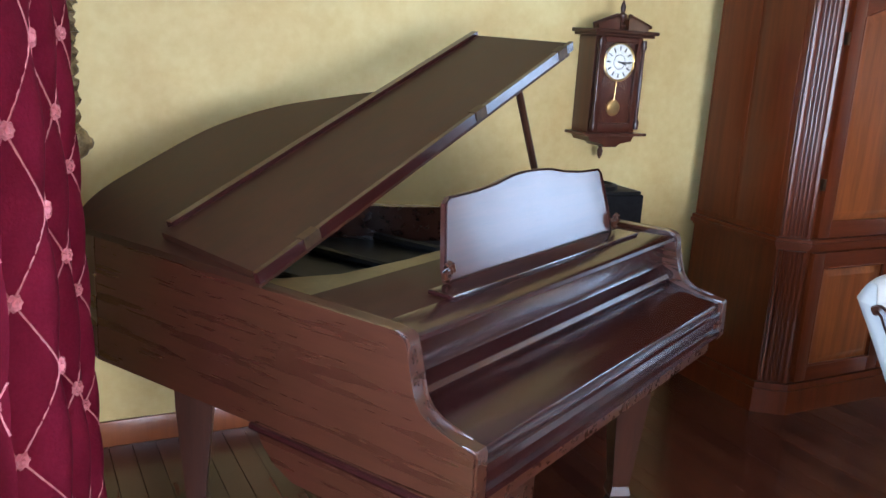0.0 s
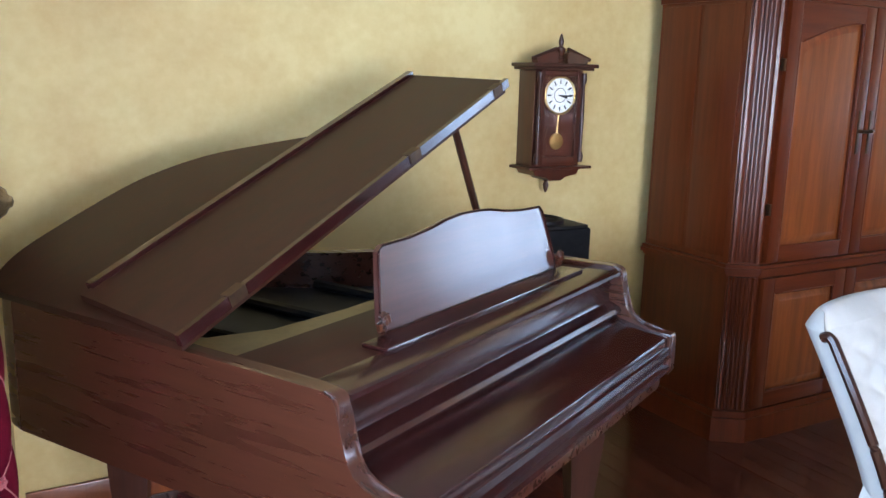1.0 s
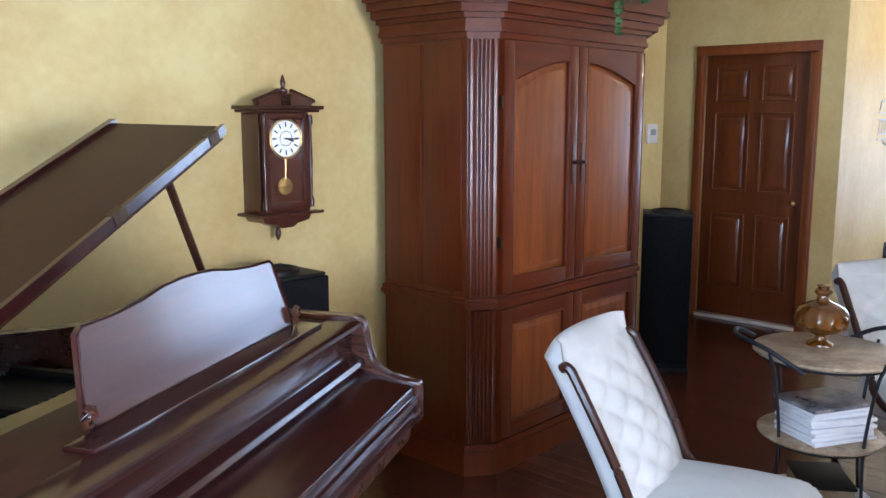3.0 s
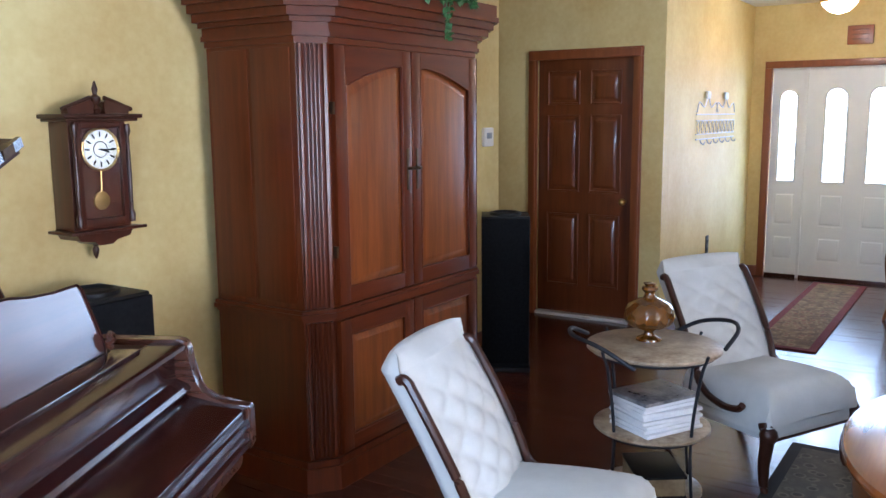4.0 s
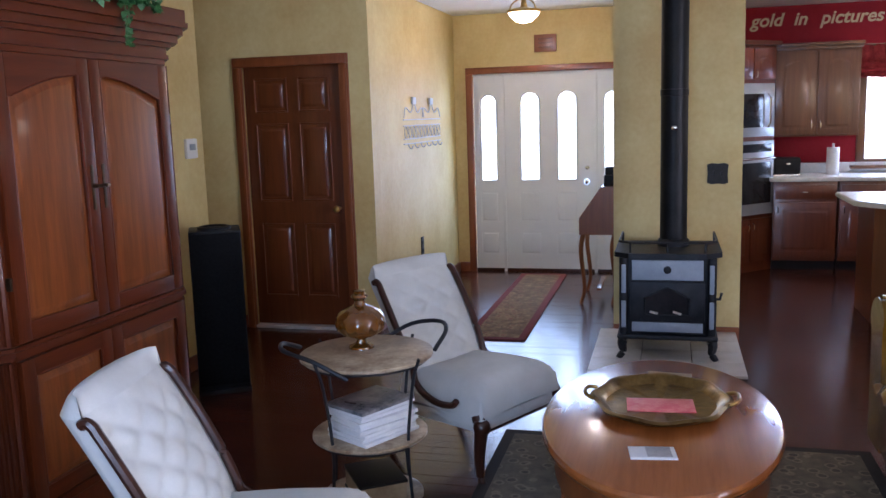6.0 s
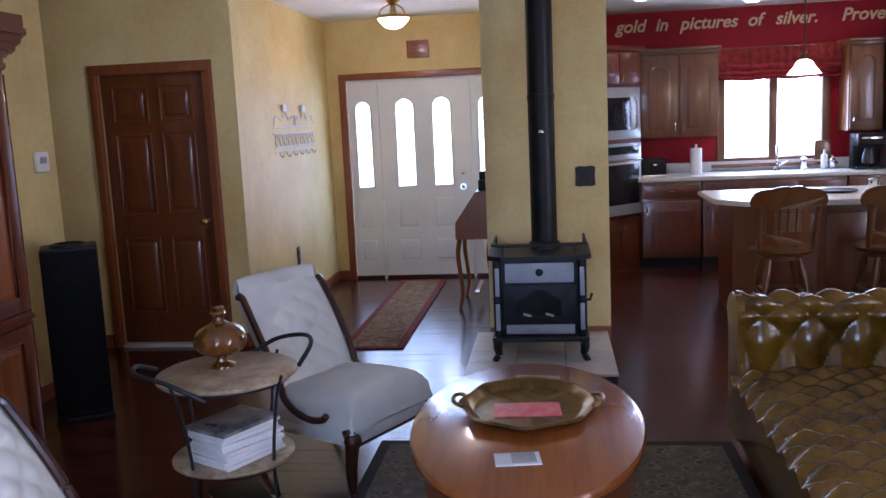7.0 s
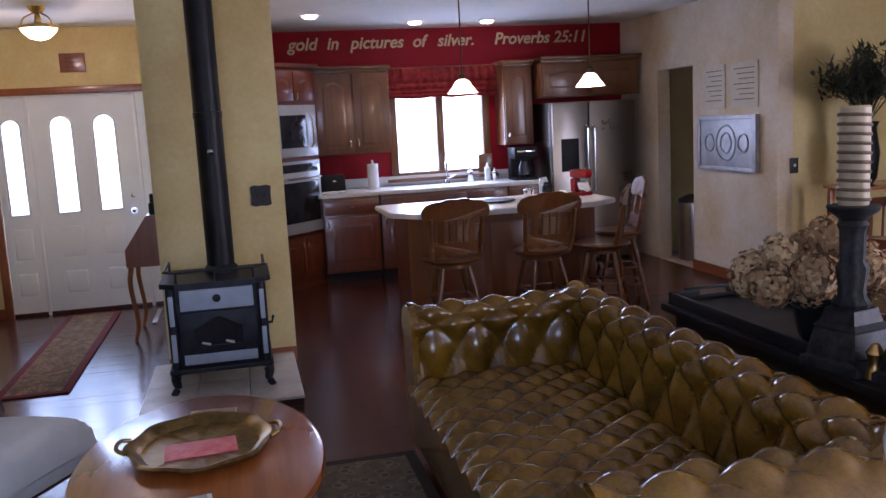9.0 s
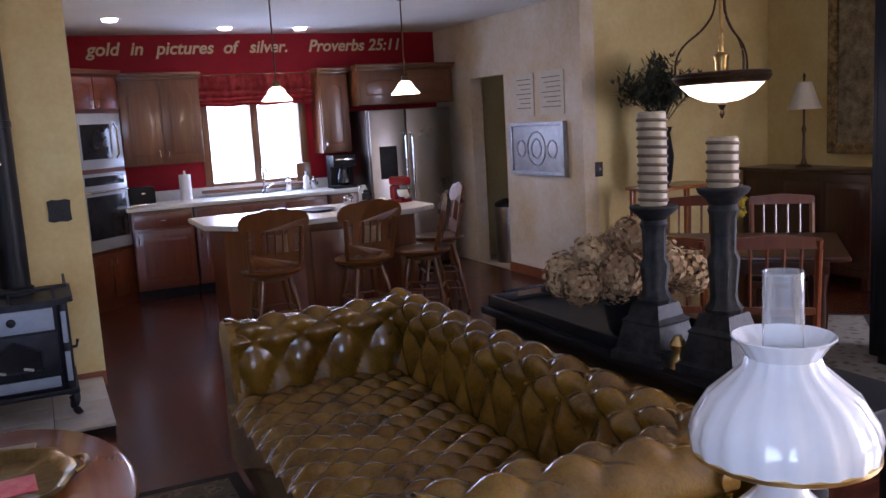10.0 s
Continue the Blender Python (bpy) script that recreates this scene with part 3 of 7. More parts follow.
def cab_door(root, x, y0, y1, z0, z1, material, arch=0.05, pull_at=None, thick=0.02):
    """A cabinet door facing -x with a raised, arched panel."""
    d = part("door", box(bm_new(), x - thick, x, y0, y1, z0, z1, 0.004), material, root)
    bm = raised(bm_new(), lambda p, q, h: (x - thick - 0.001 - h, p, q), y0 + 0.05, y1 - 0.05, z0 + 0.055, z1 - 0.06 - arch, arch, 0.014, 0.03)
    part("panel", bm, material, d)
    if pull_at:
        pull(d, x - thick, *pull_at)
    return d


def upper(y0, y1, z0, z1, x, doors, material, label):
    r = thing("wall_cabinet", 0, 0, 0, 0, label, "cabinet", "kitchen wall cabinets")
    part("body", box(bm_new(), x, 10.14, y0, y1, z0, z1, 0.003), material, r)
    w = (y1 - y0) / doors
    for k in range(doors):
        a, b = y0 + k * w + 0.012, y0 + (k + 1) * w - 0.012
        cab_door(r, x - 0.001, a, b, z0 + 0.02, z1 - 0.05, material, 0.06 if z1 - z0 > 0.6 else 0.03, ((b if k % 2 == 0 else a) + (-0.03 if k % 2 == 0 else 0.03), z0 + 0.11))
    bm = bm_new()
    box(bm, x - 0.03, 10.14, y0 - 0.012, y1 + 0.012, z1 - 0.03, z1, 0.006)
    box(bm, x - 0.055, 10.14, y0 - 0.02, y1 + 0.02, z1, z1 + 0.03, 0.008)
    part("crown", bm, material, r)
    return r


upper(-0.54, 0.25, 1.31, 2.19, 9.82, 2, "cab", "oak kitchen wall cabinet with two arched doors")
upper(-2.13, -1.80, 1.31, 2.19, 9.82, 1, "cab", "narrow oak kitchen wall cabinet with an arched door")
upper(-3.30, -2.17, 1.80, 2.20, 9.62, 2, "cab", "oak cabinet above the refrigerator")
for k, (y0, y1) in enumerate(((-0.32, 0.26), (-1.72, -0.34), (-2.15, -1.74))):
    r = thing("base_cabinet", 0, 0, 0, 0, "dark cherry stained kitchen base cabinet", "cabinet", "kitchen base cabinets")
    part("body", box(bm_new(), 9.55, 10.14, y0, y1, 0.1, 0.88, 0.003), "cabr", r)
    part("toe_kick", box(bm_new(), 9.62, 10.1, y0, y1, 0.0, 0.098), "black", r, smooth=False)
    n = max(1, round((y1 - y0) / 0.45))
    w = (y1 - y0) / n
    for j in range(n):
        a, b = y0 + j * w + 0.012, y0 + (j + 1) * w - 0.012
        cab_door(r, 9.549, a, b, 0.14, 0.68, "cabr", 0.0, (b - 0.03 if j % 2 == 0 else a + 0.03, 0.6))
        d = part("drawer", box(bm_new(), 9.529, 9.549, a, b, 0.71, 0.85, 0.005), "cabr", r)
        pull(d, 9.529, (a + b) / 2, 0.78, False)
wt = thing("countertop", 0, 0, 0, 0, "white laminate countertop with a short upstand", "countertop")
part("top", box(bm_new(), 9.51, 10.14, -2.16, 0.3, 0.885, 0.925, 0.008), "counter", wt)
part("upstand", box(bm_new(), 10.115, 10.142, -2.16, 0.3, 0.926, 1.03, 0.004), "counter", wt)
# corner oven tower
ov = thing("oven_cabinet", 9.415, 0.495, 0, 45, "corner cherry cabinet with built-in microwave and oven", "cabinet")
part("body", prism(bm_new(), [(0.0, -0.33), (0.0, 0.33), (0.05, 0.33), (0.37, 0.0), (0.05, -0.33)], lambda p, q, h: (p, q, h), 0.0, 2.2), "cabr", ov, smooth=False)
for a, b in ((-0.32, -0.005), (0.005, 0.32)):
    cab_door(ov, -0.001, a, b, 1.88, 2.17, "cabr", 0.03, ((b - 0.03) if a < -0.1 else (a + 0.03), 1.93))
    cab_door(ov, -0.001, a, b, 0.1, 0.53, "cabr", 0.0, ((b - 0.03) if a < -0.1 else (a + 0.03), 0.45))
part("crown", prism(bm_new(), [(-0.05, -0.36), (-0.05, 0.34), (0.04, 0.34), (0.37, 0.0), (0.04, -0.36)], lambda p, q, h: (p, q, h), 2.201, 2.24), "cabr", ov, smooth=False)
mw = part("microwave", box(bm_new(), -0.03, 0.0, -0.3, 0.3, 1.33, 1.84, 0.008), "applw", ov, "white built-in microwave oven")
part("window", box(bm_new(), -0.034, -0.029, -0.14, 0.24, 1.42, 1.74, 0.003), "glassd", mw)
part("handle", tube(bm_new(), [(-0.03, -0.2, 1.42), (-0.06, -0.2, 1.46), (-0.06, -0.2, 1.7), (-0.03, -0.2, 1.74)], 0.009, 8), "chrome", mw)
oven = part("oven", box(bm_new(), -0.035, 0.0, -0.3, 0.3, 0.57, 1.29, 0.008), "applw", ov, "white wall oven with a dark glass door")
part("window", box(bm_new(), -0.039, -0.034, -0.26, 0.26, 0.68, 1.08, 0.003), "glassd", oven)
part("handle", tube(bm_new(), [(-0.035, -0.26, 1.12), (-0.08, -0.25, 1.12), (-0.08, 0.25, 1.12), (-0.035, 0.26, 1.12)], 0.011, 8), "chrome", oven)
part("control_panel", box(bm_new(), -0.039, -0.034, -0.26, 0.26, 1.18, 1.26, 0.003), "glassd", oven)
# refrigerator
fr = thing("refrigerator", 0, 0, 0, 0, "stainless steel side-by-side refrigerator with a water dispenser", "refrigerator")
part("body", box(bm_new(), 9.5, 10.1, -3.16, -2.20, 0.02, 1.74, 0.01), "steel", fr)
dl = part("door", box(bm_new(), 9.43, 9.498, -2.62, -2.205, 0.06, 1.735, 0.012), "steel", fr)
dr = part("door", box(bm_new(), 9.43, 9.498, -3.155, -2.63, 0.06, 1.735, 0.012), "steel", fr)
for d, y in ((dl, -2.59), (dr, -2.67)):
    part("handle", tube(bm_new(), [(9.43, y, 0.75), (9.385, y, 0.78), (9.385, y, 1.45), (9.43, y, 1.48)], 0.013, 8), "chrome", d)
part("dispenser", box(bm_new(), 9.424, 9.432, -2.5, -2.3, 1.0, 1.35, 0.004), "black", dl, "black water dispenser recess")
for y in (-3.1, -2.25):
    part("foot", box(bm_new(), 9.55, 9.6, y - 0.02, y + 0.02, 0.0, 0.022), "black", fr, smooth=False)
# island
isl = thing("kitchen_island", 0, 0, 0, 0, "kitchen island with dark wood sides and a white top", "island")
part("body", prism(bm_new(), [(7.38, -0.2), (7.22, -0.36), (7.22, -1.72), (7.95, -1.72), (7.95, -0.2)], lambda p, q, h: (p, q, h), 0.0, 0.88), "cabr", isl, smooth=False)
bm = prism(bm_new(), [(7.3, -0.04), (7.06, -0.22), (7.0, -0.6), (7.0, -1.62), (7.2, -1.9), (8.02, -1.9), (8.02, -0.04)], lambda p, q, h: (p, q, h), 0.882, 0.922)
bmesh.ops.bevel(bm, geom=bm.edges[:], offset=0.008, segments=2, affect="EDGES")
part("top", bm, "counter", isl)
for y in (-0.6, -1.0, -1.4):
    part("side_panel", box(bm_new(), 7.205, 7.219, y - 0.17, y + 0.17, 0.14, 0.8, 0.004), "cabr", isl)


def stool(at, rz, label):
    r = thing("bar_stool", *at, 0, rz, label, "stool", "oak bar stools round the island")
    part("seat", lathe(bm_new(), [(0.02, 0.585), (0.19, 0.588), (0.215, 0.602), (0.22, 0.618), (0.205, 0.63), (0.15, 0.628), (0.05, 0.618)], 28), "oak", r)
    part("swivel", lathe(bm_new(), [(0.13, 0.545), (0.14, 0.55), (0.14, 0.575), (0.12, 0.585)], 20), "oak", r)
    for sx in (-1, 1):
        for sy in (-1, 1):
            top, foot = Vector((sx * 0.10, sy * 0.10, 0.55)), Vector((sx * 0.2, sy * 0.2, 0.0))
            bm = lathe(bm_new(), [(0.014, 0.0), (0.02, 0.08), (0.013, 0.13), (0.023, 0.2), (0.024, 0.28), (0.013, 0.34), (0.021, 0.38), (0.024, 0.46), (0.016, 0.555)], 10)
            for v in bm.verts:
                f = v.co.z / 0.55
                v.co.x, v.co.y = v.co.x + foot.x + (top.x - foot.x) * f, v.co.y + foot.y + (top.y - foot.y) * f
            part("leg", bm, "oak", r)
    for z, w in ((0.18, 0.168), (0.32, 0.142)):
        for a, b in (((-w, -w), (w, -w)), ((w, -w), (w, w)), ((w, w), (-w, w)), ((-w, w), (-w, -w))):
            part("stretcher", tube(bm_new(), [(*a, z), (*b, z)], 0.011, 8), "oak", r)
    for sx in (-1, 1):
        bm = tube(bm_new(), smooth_line([(sx * 0.175, 0.12, 0.625), (sx * 0.185, 0.155, 0.76), (sx * 0.19, 0.18, 0.90), (sx * 0.19, 0.185, 0.93)], 4), 0.017, 10)
        for z, q in ((0.70, 0.024), (0.80, 0.025), (0.86, 0.023)):
            bmesh.ops.create_icosphere(bm, subdivisions=1, radius=q, matrix=Matrix.Translation((sx * (0.18 + 0.05 * (z - 0.7)), 0.125 + 0.2 * (z - 0.62), z)))
        part("back_post", bm, "oak", r)

    def bowed(p, q, h):
        return (p, h + 0.19 * (q - 0.62) - 0.35 * p * p, q)

    crest = [(-0.19, 0.90), (-0.235, 0.915), (-0.25, 0.95), (-0.245, 0.99), (-0.22, 1.025), (-0.17, 1.045), (-0.11, 1.05), (-0.08, 1.062), (-0.04, 1.066), (0, 1.06), (0.04, 1.066), (0.08, 1.062), (0.11, 1.05), (0.17, 1.045), (0.22, 1.025), (0.245, 0.99), (0.25, 0.95), (0.235, 0.915), (0.19, 0.90), (0.10, 0.908), (0, 0.912), (-0.10, 0.908)]
    part("crest_rail", prism(bm_new(), crest, bowed, 0.118, 0.143), "oak", r, "broad pressed crest rail", smooth=False)
    low = [(-0.175, 0.75), (-0.17, 0.66), (-0.14, 0.645), (-0.10, 0.665), (-0.06, 0.64), (0, 0.66), (0.06, 0.64), (0.10, 0.665), (0.14, 0.645), (0.17, 0.66), (0.175, 0.75)]
    part("lower_rail", prism(bm_new(), low, bowed, 0.12, 0.14), "oak", r, "scalloped lower back rail", smooth=False)
    for x in (-0.115, 0.115):
        part("slat", prism(bm_new(), [(x - 0.022, 0.74), (x + 0.022, 0.74), (x + 0.028, 0.83), (x + 0.022, 0.915), (x - 0.022, 0.915), (x - 0.028, 0.83)], bowed, 0.125, 0.136), "oak", r, smooth=False)
    for x in (-0.055, 0.0, 0.055):
        part("spindle", tube(bm_new(), [bowed(x, q, 0.13) for q in (0.74, 0.83, 0.915)], 0.008, 6), "oak", r)
    return r


s1 = stool((6.80, -0.41), 90, "golden oak swivel bar stool with a pressed back")
for x, y, rz in ((6.80, -1.11, 92), (6.86, -1.62, 150), (7.42, -2.02, 165)):
    copy_thing(s1, pose(x, y, 0, 0, 0, rz))

# kitchen counter things
def small(name, at, bm, material, label, category):
    ob = solid(name, bm, material, label, category)
    ob.location = at
    return ob


small("paper_towel_roll", (9.85, -0.32, 0.925), lathe(bm_new(), [(0.07, 0), (0.07, 0.01), (0.06, 0.012), (0.06, 0.27), (0.012, 0.272), (0.012, 0.31)], 20), "paper", "white paper towel roll on a stand", "paper towel")
tb = thing("toaster", 9.86, 0.12, 0.925, 10, "black two-slot toaster on the counter", "toaster")
part("body", box(bm_new(), -0.08, 0.08, -0.13, 0.13, 0.01, 0.18, 0.025), "black", tb)
part("base", box(bm_new(), -0.085, 0.085, -0.135, 0.135, 0.0, 0.012, 0.003), "chrome", tb)
part("lever", box(bm_new(), -0.1, -0.08, -0.02, 0.02, 0.11, 0.125, 0.003), "chrome", tb)
cm = thing("coffee_maker", 9.8, -1.98, 0.925, 0, "black drip coffee maker with glass jug", "coffee maker")
part("base", box(bm_new(), -0.14, 0.12, -0.13, 0.13, 0.0, 0.03, 0.008), "black", cm)
part("tower", box(bm_new(), 0.0, 0.12, -0.13, 0.13, 0.03, 0.36, 0.012), "black", cm)
part("head", box(bm_new(), -0.14, 0.0, -0.13, 0.13, 0.23, 0.36, 0.015), "black", cm)
part("jug", lathe(bm_new(), [(0.05, 0.032), (0.075, 0.06), (0.075, 0.13), (0.05, 0.19), (0.055, 0.21)], 18, (-0.07, 0, 0)), "glassd", cm)
part("trim", box(bm_new(), -0.146, -0.139, -0.1, 0.1, 0.3, 0.32, 0.002), "chrome", cm)
fc = thing("kitchen_faucet", 9.98, -1.16, 0.925, 0, "chrome gooseneck faucet at the sink", "faucet")
part("spout", tube(bm_new(), smooth_line([(0, 0, 0), (0, 0, 0.22), (-0.05, 0, 0.3), (-0.13, 0, 0.27), (-0.14, 0, 0.22)], 5), 0.013, 10), "chrome", fc)
part("base", lathe(bm_new(), [(0.035, 0), (0.03, 0.02), (0.018, 0.04)], 16), "chrome", fc)
part("lever", tube(bm_new(), [(0, -0.02, 0.05), (0, -0.1, 0.09)], 0.008, 8), "chrome", fc)
for k, (y, h, mt, lb) in enumerate(((-1.42, 0.16, "chrome", "clear soap bottle by the sink"), (-1.62, 0.2, "plastic", "white soap dispenser by the sink"), (-1.7, 0.14, "chrome", "steel canister by the sink"))):
    small("soap_bottle", (9.95, y, 0.925), lathe(bm_new(), [(0.03, 0), (0.034, 0.01), (0.034, h * 0.7), (0.012, h * 0.82), (0.012, h)], 14), mt, lb, "bottle")
small("recipe_card", (10.02, -1.62, 1.02), box(bm_new(), -0.01, 0.01, -0.08, 0.08, 0.0, 0.2, 0.003), "oak", "small orange wooden board leaning by the window", "board")
M["mixer_red"] = mat("red_enamel", (0.25, 0.008, 0.012), (0.30, 0.012, 0.016), 0.25, scale=3, coat=0.4)
mx = thing("stand_mixer", 7.6, -1.77, 0.922, 200, "red stand mixer on the island", "mixer")
part("base", box(bm_new(), -0.15, 0.1, -0.09, 0.09, 0, 0.04, 0.015), "mixer_red", mx)
part("column", box(bm_new(), -0.15, -0.06, -0.05, 0.05, 0.04, 0.2, 0.02), "mixer_red", mx)
part("head", box(bm_new(), -0.16, 0.14, -0.06, 0.06, 0.2, 0.31, 0.045), "mixer_red", mx)
mx.scale = (0.72, 0.72, 0.72)
part("bowl", lathe(bm_new(), [(0.04, 0.042), (0.08, 0.08), (0.095, 0.16), (0.09, 0.162)], 18, (0.06, 0, 0)), "chrome", mx)
for x, y, h, mt in ((7.62, -1.3, 0.1, "chrome"), (7.5, -1.42, 0.14, "glassd"), (7.8, -1.5, 0.16, "applw"), (7.4, -1.52, 0.07, "plastic")):
    small("jar", (x, y, 0.922), lathe(bm_new(), [(0.035, 0), (0.042, 0.01), (0.042, h * 0.8), (0.03, h * 0.9), (0.03, h)], 14), mt, "small kitchen jar on the island", "jar")
small("serving_plate", (7.55, -1.0, 0.922), lathe(bm_new(), [(0.08, 0), (0.15, 0.012), (0.155, 0.018), (0.1, 0.01)], 24), "black", "dark oval plate on the island", "plate")
# valance: gathered cloth with a scalloped hem
def valance(u, v):
    y = -1.83 + 1.27 * u
    hem = 0.006 * math.sin(2 * math.pi * u * 3) + 0.004 * math.sin(2 * math.pi * u * 17)
    z = 2.19 - v * (0.325 + hem * v) + 0.012 * math.sin(u * 60) * max(0, 0.2 - v)
    fold = 0.022 * abs(math.sin(v * v * 13))
    return (10.06 - fold - 0.012 * math.sin(u * 90) * (1 - v) - 0.006 * math.sin(u * 41), y, z)


bm = surf(bm_new(), valance, 110, 40)
bmesh.ops.solidify(bm, geom=bm.faces[:], thickness=0.006)
va = thing("window_valance", 0, 0, 0, 0, "red printed gathered fabric valance over the kitchen window", "valance")
part("cloth", bm, "valance", va)
part("rod", tube(bm_new(), [(10.08, -1.84, 2.19), (10.08, -0.55, 2.19)], 0.012, 8), "oak", va)
for y in (-1.8, -0.59):
    part("bracket", box(bm_new(), 10.08, 10.144, y - 0.01, y + 0.01, 2.18, 2.2), "oak", va, smooth=False)


def pendant(x, y, z):
    r = thing("pendant_lamp", x, y, z, 0, "lit bell-shaped glass pendant lamp on a thin rod", "pendant lamp", "kitchen pendants")
    part("shade", lathe(bm_new(), [(0.03, 0.105), (0.05, 0.09), (0.07, 0.055), (0.118, 0.0), (0.121, 0.004), (0.075, 0.06), (0.055, 0.095), (0.03, 0.11)], 24), "lampon", r)
    part("socket", lathe(bm_new(), [(0.025, 0.10), (0.03, 0.115), (0.03, 0.145), (0.012, 0.16)], 14), "bronze", r)
    part("rod", tube(bm_new(), [(0, 0, 0.15), (0, 0, CH - z - 0.02)], 0.006, 6), "bronze", r)
    part("canopy", lathe(bm_new(), [(0.06, CH - z), (0.06, CH - z - 0.012), (0.02, CH - z - 0.03)], 18), "bronze", r)
    return r


pendant(7.5, -0.735, 1.82)
pendant(7.5, -1.83, 1.83)
point("pendant_bulb", (7.5, -0.735, 1.79), 5)
point("pendant_bulb", (7.5, -1.83, 1.80), 5)
for x, y in ((8.84, 0.32), (9.53, -0.8), (9.59, -1.58)):
    r = thing("recessed_light", x, y, CH, 0, "lit round recessed ceiling light", "ceiling light", "recessed kitchen lights")
    part("trim_ring", lathe(bm_new(), [(0.07, -0.004), (0.095, -0.006), (0.1, 0.0), (0.07, 0.0)], 24), "white", r)
    part("lens", lathe(bm_new(), [(0.01, -0.03), (0.055, -0.024), (0.069, -0.006), (0.069, 0.0)], 24), "recess", r)
    sp = new("downlight", bpy.data.lights.new("downlight", "SPOT"))
    sp.data.energy, sp.data.spot_size, sp.data.color, sp.data.shadow_soft_size = 20, radians(120), (1, 0.85, 0.66), 0.06
    sp.location = (x, y, CH - 0.02)

# ---- pantry wall and dining corner ----
for x0, x1 in ((7.40, 7.82), (7.92, 8.29)):
    r = thing("wall_print", 0, 0, 0, 0, "cream print of unreadable script in a thin frame", "print", "prints on the pantry wall")
    part("sheet", box(bm_new(), x0, x1, -3.334, -3.325, 1.59, 1.99, 0.002), "shade", r)
    for k in range(7):
        z = 1.93 - k * 0.045
        part("line_of_script", box(bm_new(), x0 + 0.05, x1 - 0.05 - 0.04 * (k % 3), -3.326, -3.3235, z, z + 0.008), "candled", r, smooth=False)
ta = thing("tin_wall_panel", 0, 0, 0, 0, "embossed grey tin panel hung on the wall", "wall art")
part("panel", box(bm_new(), 7.37, 8.35, -3.333, -3.30, 1.02, 1.53, 0.006), "metalart", ta)
bm = bm_new()
for a, b, c, d in ((7.37, 7.42, 1.02, 1.53), (8.30, 8.35, 1.02, 1.53), (7.42, 8.30, 1.02, 1.06), (7.42, 8.30, 1.49, 1.53)):
    box(bm, a, b, -3.30, -3.285, c, d, 0.006)
part("border", bm, "metalart", ta)
for cx, cz, rr in ((7.86, 1.275, 0.16), (7.86, 1.275, 0.09), (7.58, 1.275, 0.08), (8.14, 1.275, 0.08)):
    part("scroll", tube(bm_new(), [(cx + rr * math.cos(k * math.pi / 10), -3.298, cz + rr * math.sin(k * math.pi / 10)) for k in range(21)], 0.009, 6), "metalart", ta)
sw = thing("light_switch", 0, 0, 0, 0, "dark bronze switch plate with a toggle", "switch")
part("plate", box(bm_new(), 7.12, 7.128, -3.53, -3.45, 1.02, 1.15, 0.004), "plate", sw)
part("toggle", box(bm_new(), 7.105, 7.12, -3.497, -3.483, 1.075, 1.1, 0.003), "white", sw)
tc_ = thing("trash_can", 9.02, -3.62, 0, 0, "tall stainless steel trash can inside the pantry doorway", "trash can")
part("body", lathe(bm_new(), [(0.15, 0), (0.155, 0.02), (0.155, 0.6), (0.15, 0.62)], 24), "steel", tc_)
part("lid", lathe(bm_new(), [(0.157, 0.62), (0.15, 0.66), (0.06, 0.7), (0.01, 0.705)], 24), "black", tc_)
pc = thing("pantry_cabinet", 0, 0, 0, 0, "dark cherry pantry cabinet seen through the doorway", "cabinet")
part("body", box(bm_new(), 8.32, 9.58, -4.98, -4.45, 0, 2.3, 0.004), "cabr", pc)
for a, b in ((8.34, 8.94), (8.96, 9.56)):
    for z0, z1 in ((0.1, 0.85), (1.35, 2.25)):
        part("door", raised(bm_new(), lambda p, q, h: (p, -4.448 + h, q), a + 0.03, b - 0.03, z0, z1, 0, 0.02, 0.05), "cabr", pc)
small("calendar_sheet", (8.75, -4.44, 1.1), box(bm_new(), -0.12, 0.12, 0, 0.006, 0, 0.25, 0.001), "paper", "white paper sheet pinned to the pantry cabinet", "paper")

dtb = thing("dining_table", 4.75, -2.78, 0.012, 45, "dark polished wooden dining table", "table")
part("tabletop", box(bm_new(), -0.62, 0.62, -0.48, 0.48, 0.708, 0.738, 0.012), "darkwood", dtb)
part("apron", box(bm_new(), -0.52, 0.52, -0.38, 0.38, 0.62, 0.708, 0.004), "darkwood", dtb)
for sx in (-1, 1):
    for sy in (-1, 1):
        part("leg", lathe(bm_new(), [(0.022, 0), (0.03, 0.05), (0.02, 0.12), (0.04, 0.4), (0.03, 0.5), (0.045, 0.63)], 14, (sx * 0.48, sy * 0.34, 0)), "darkwood", dtb)


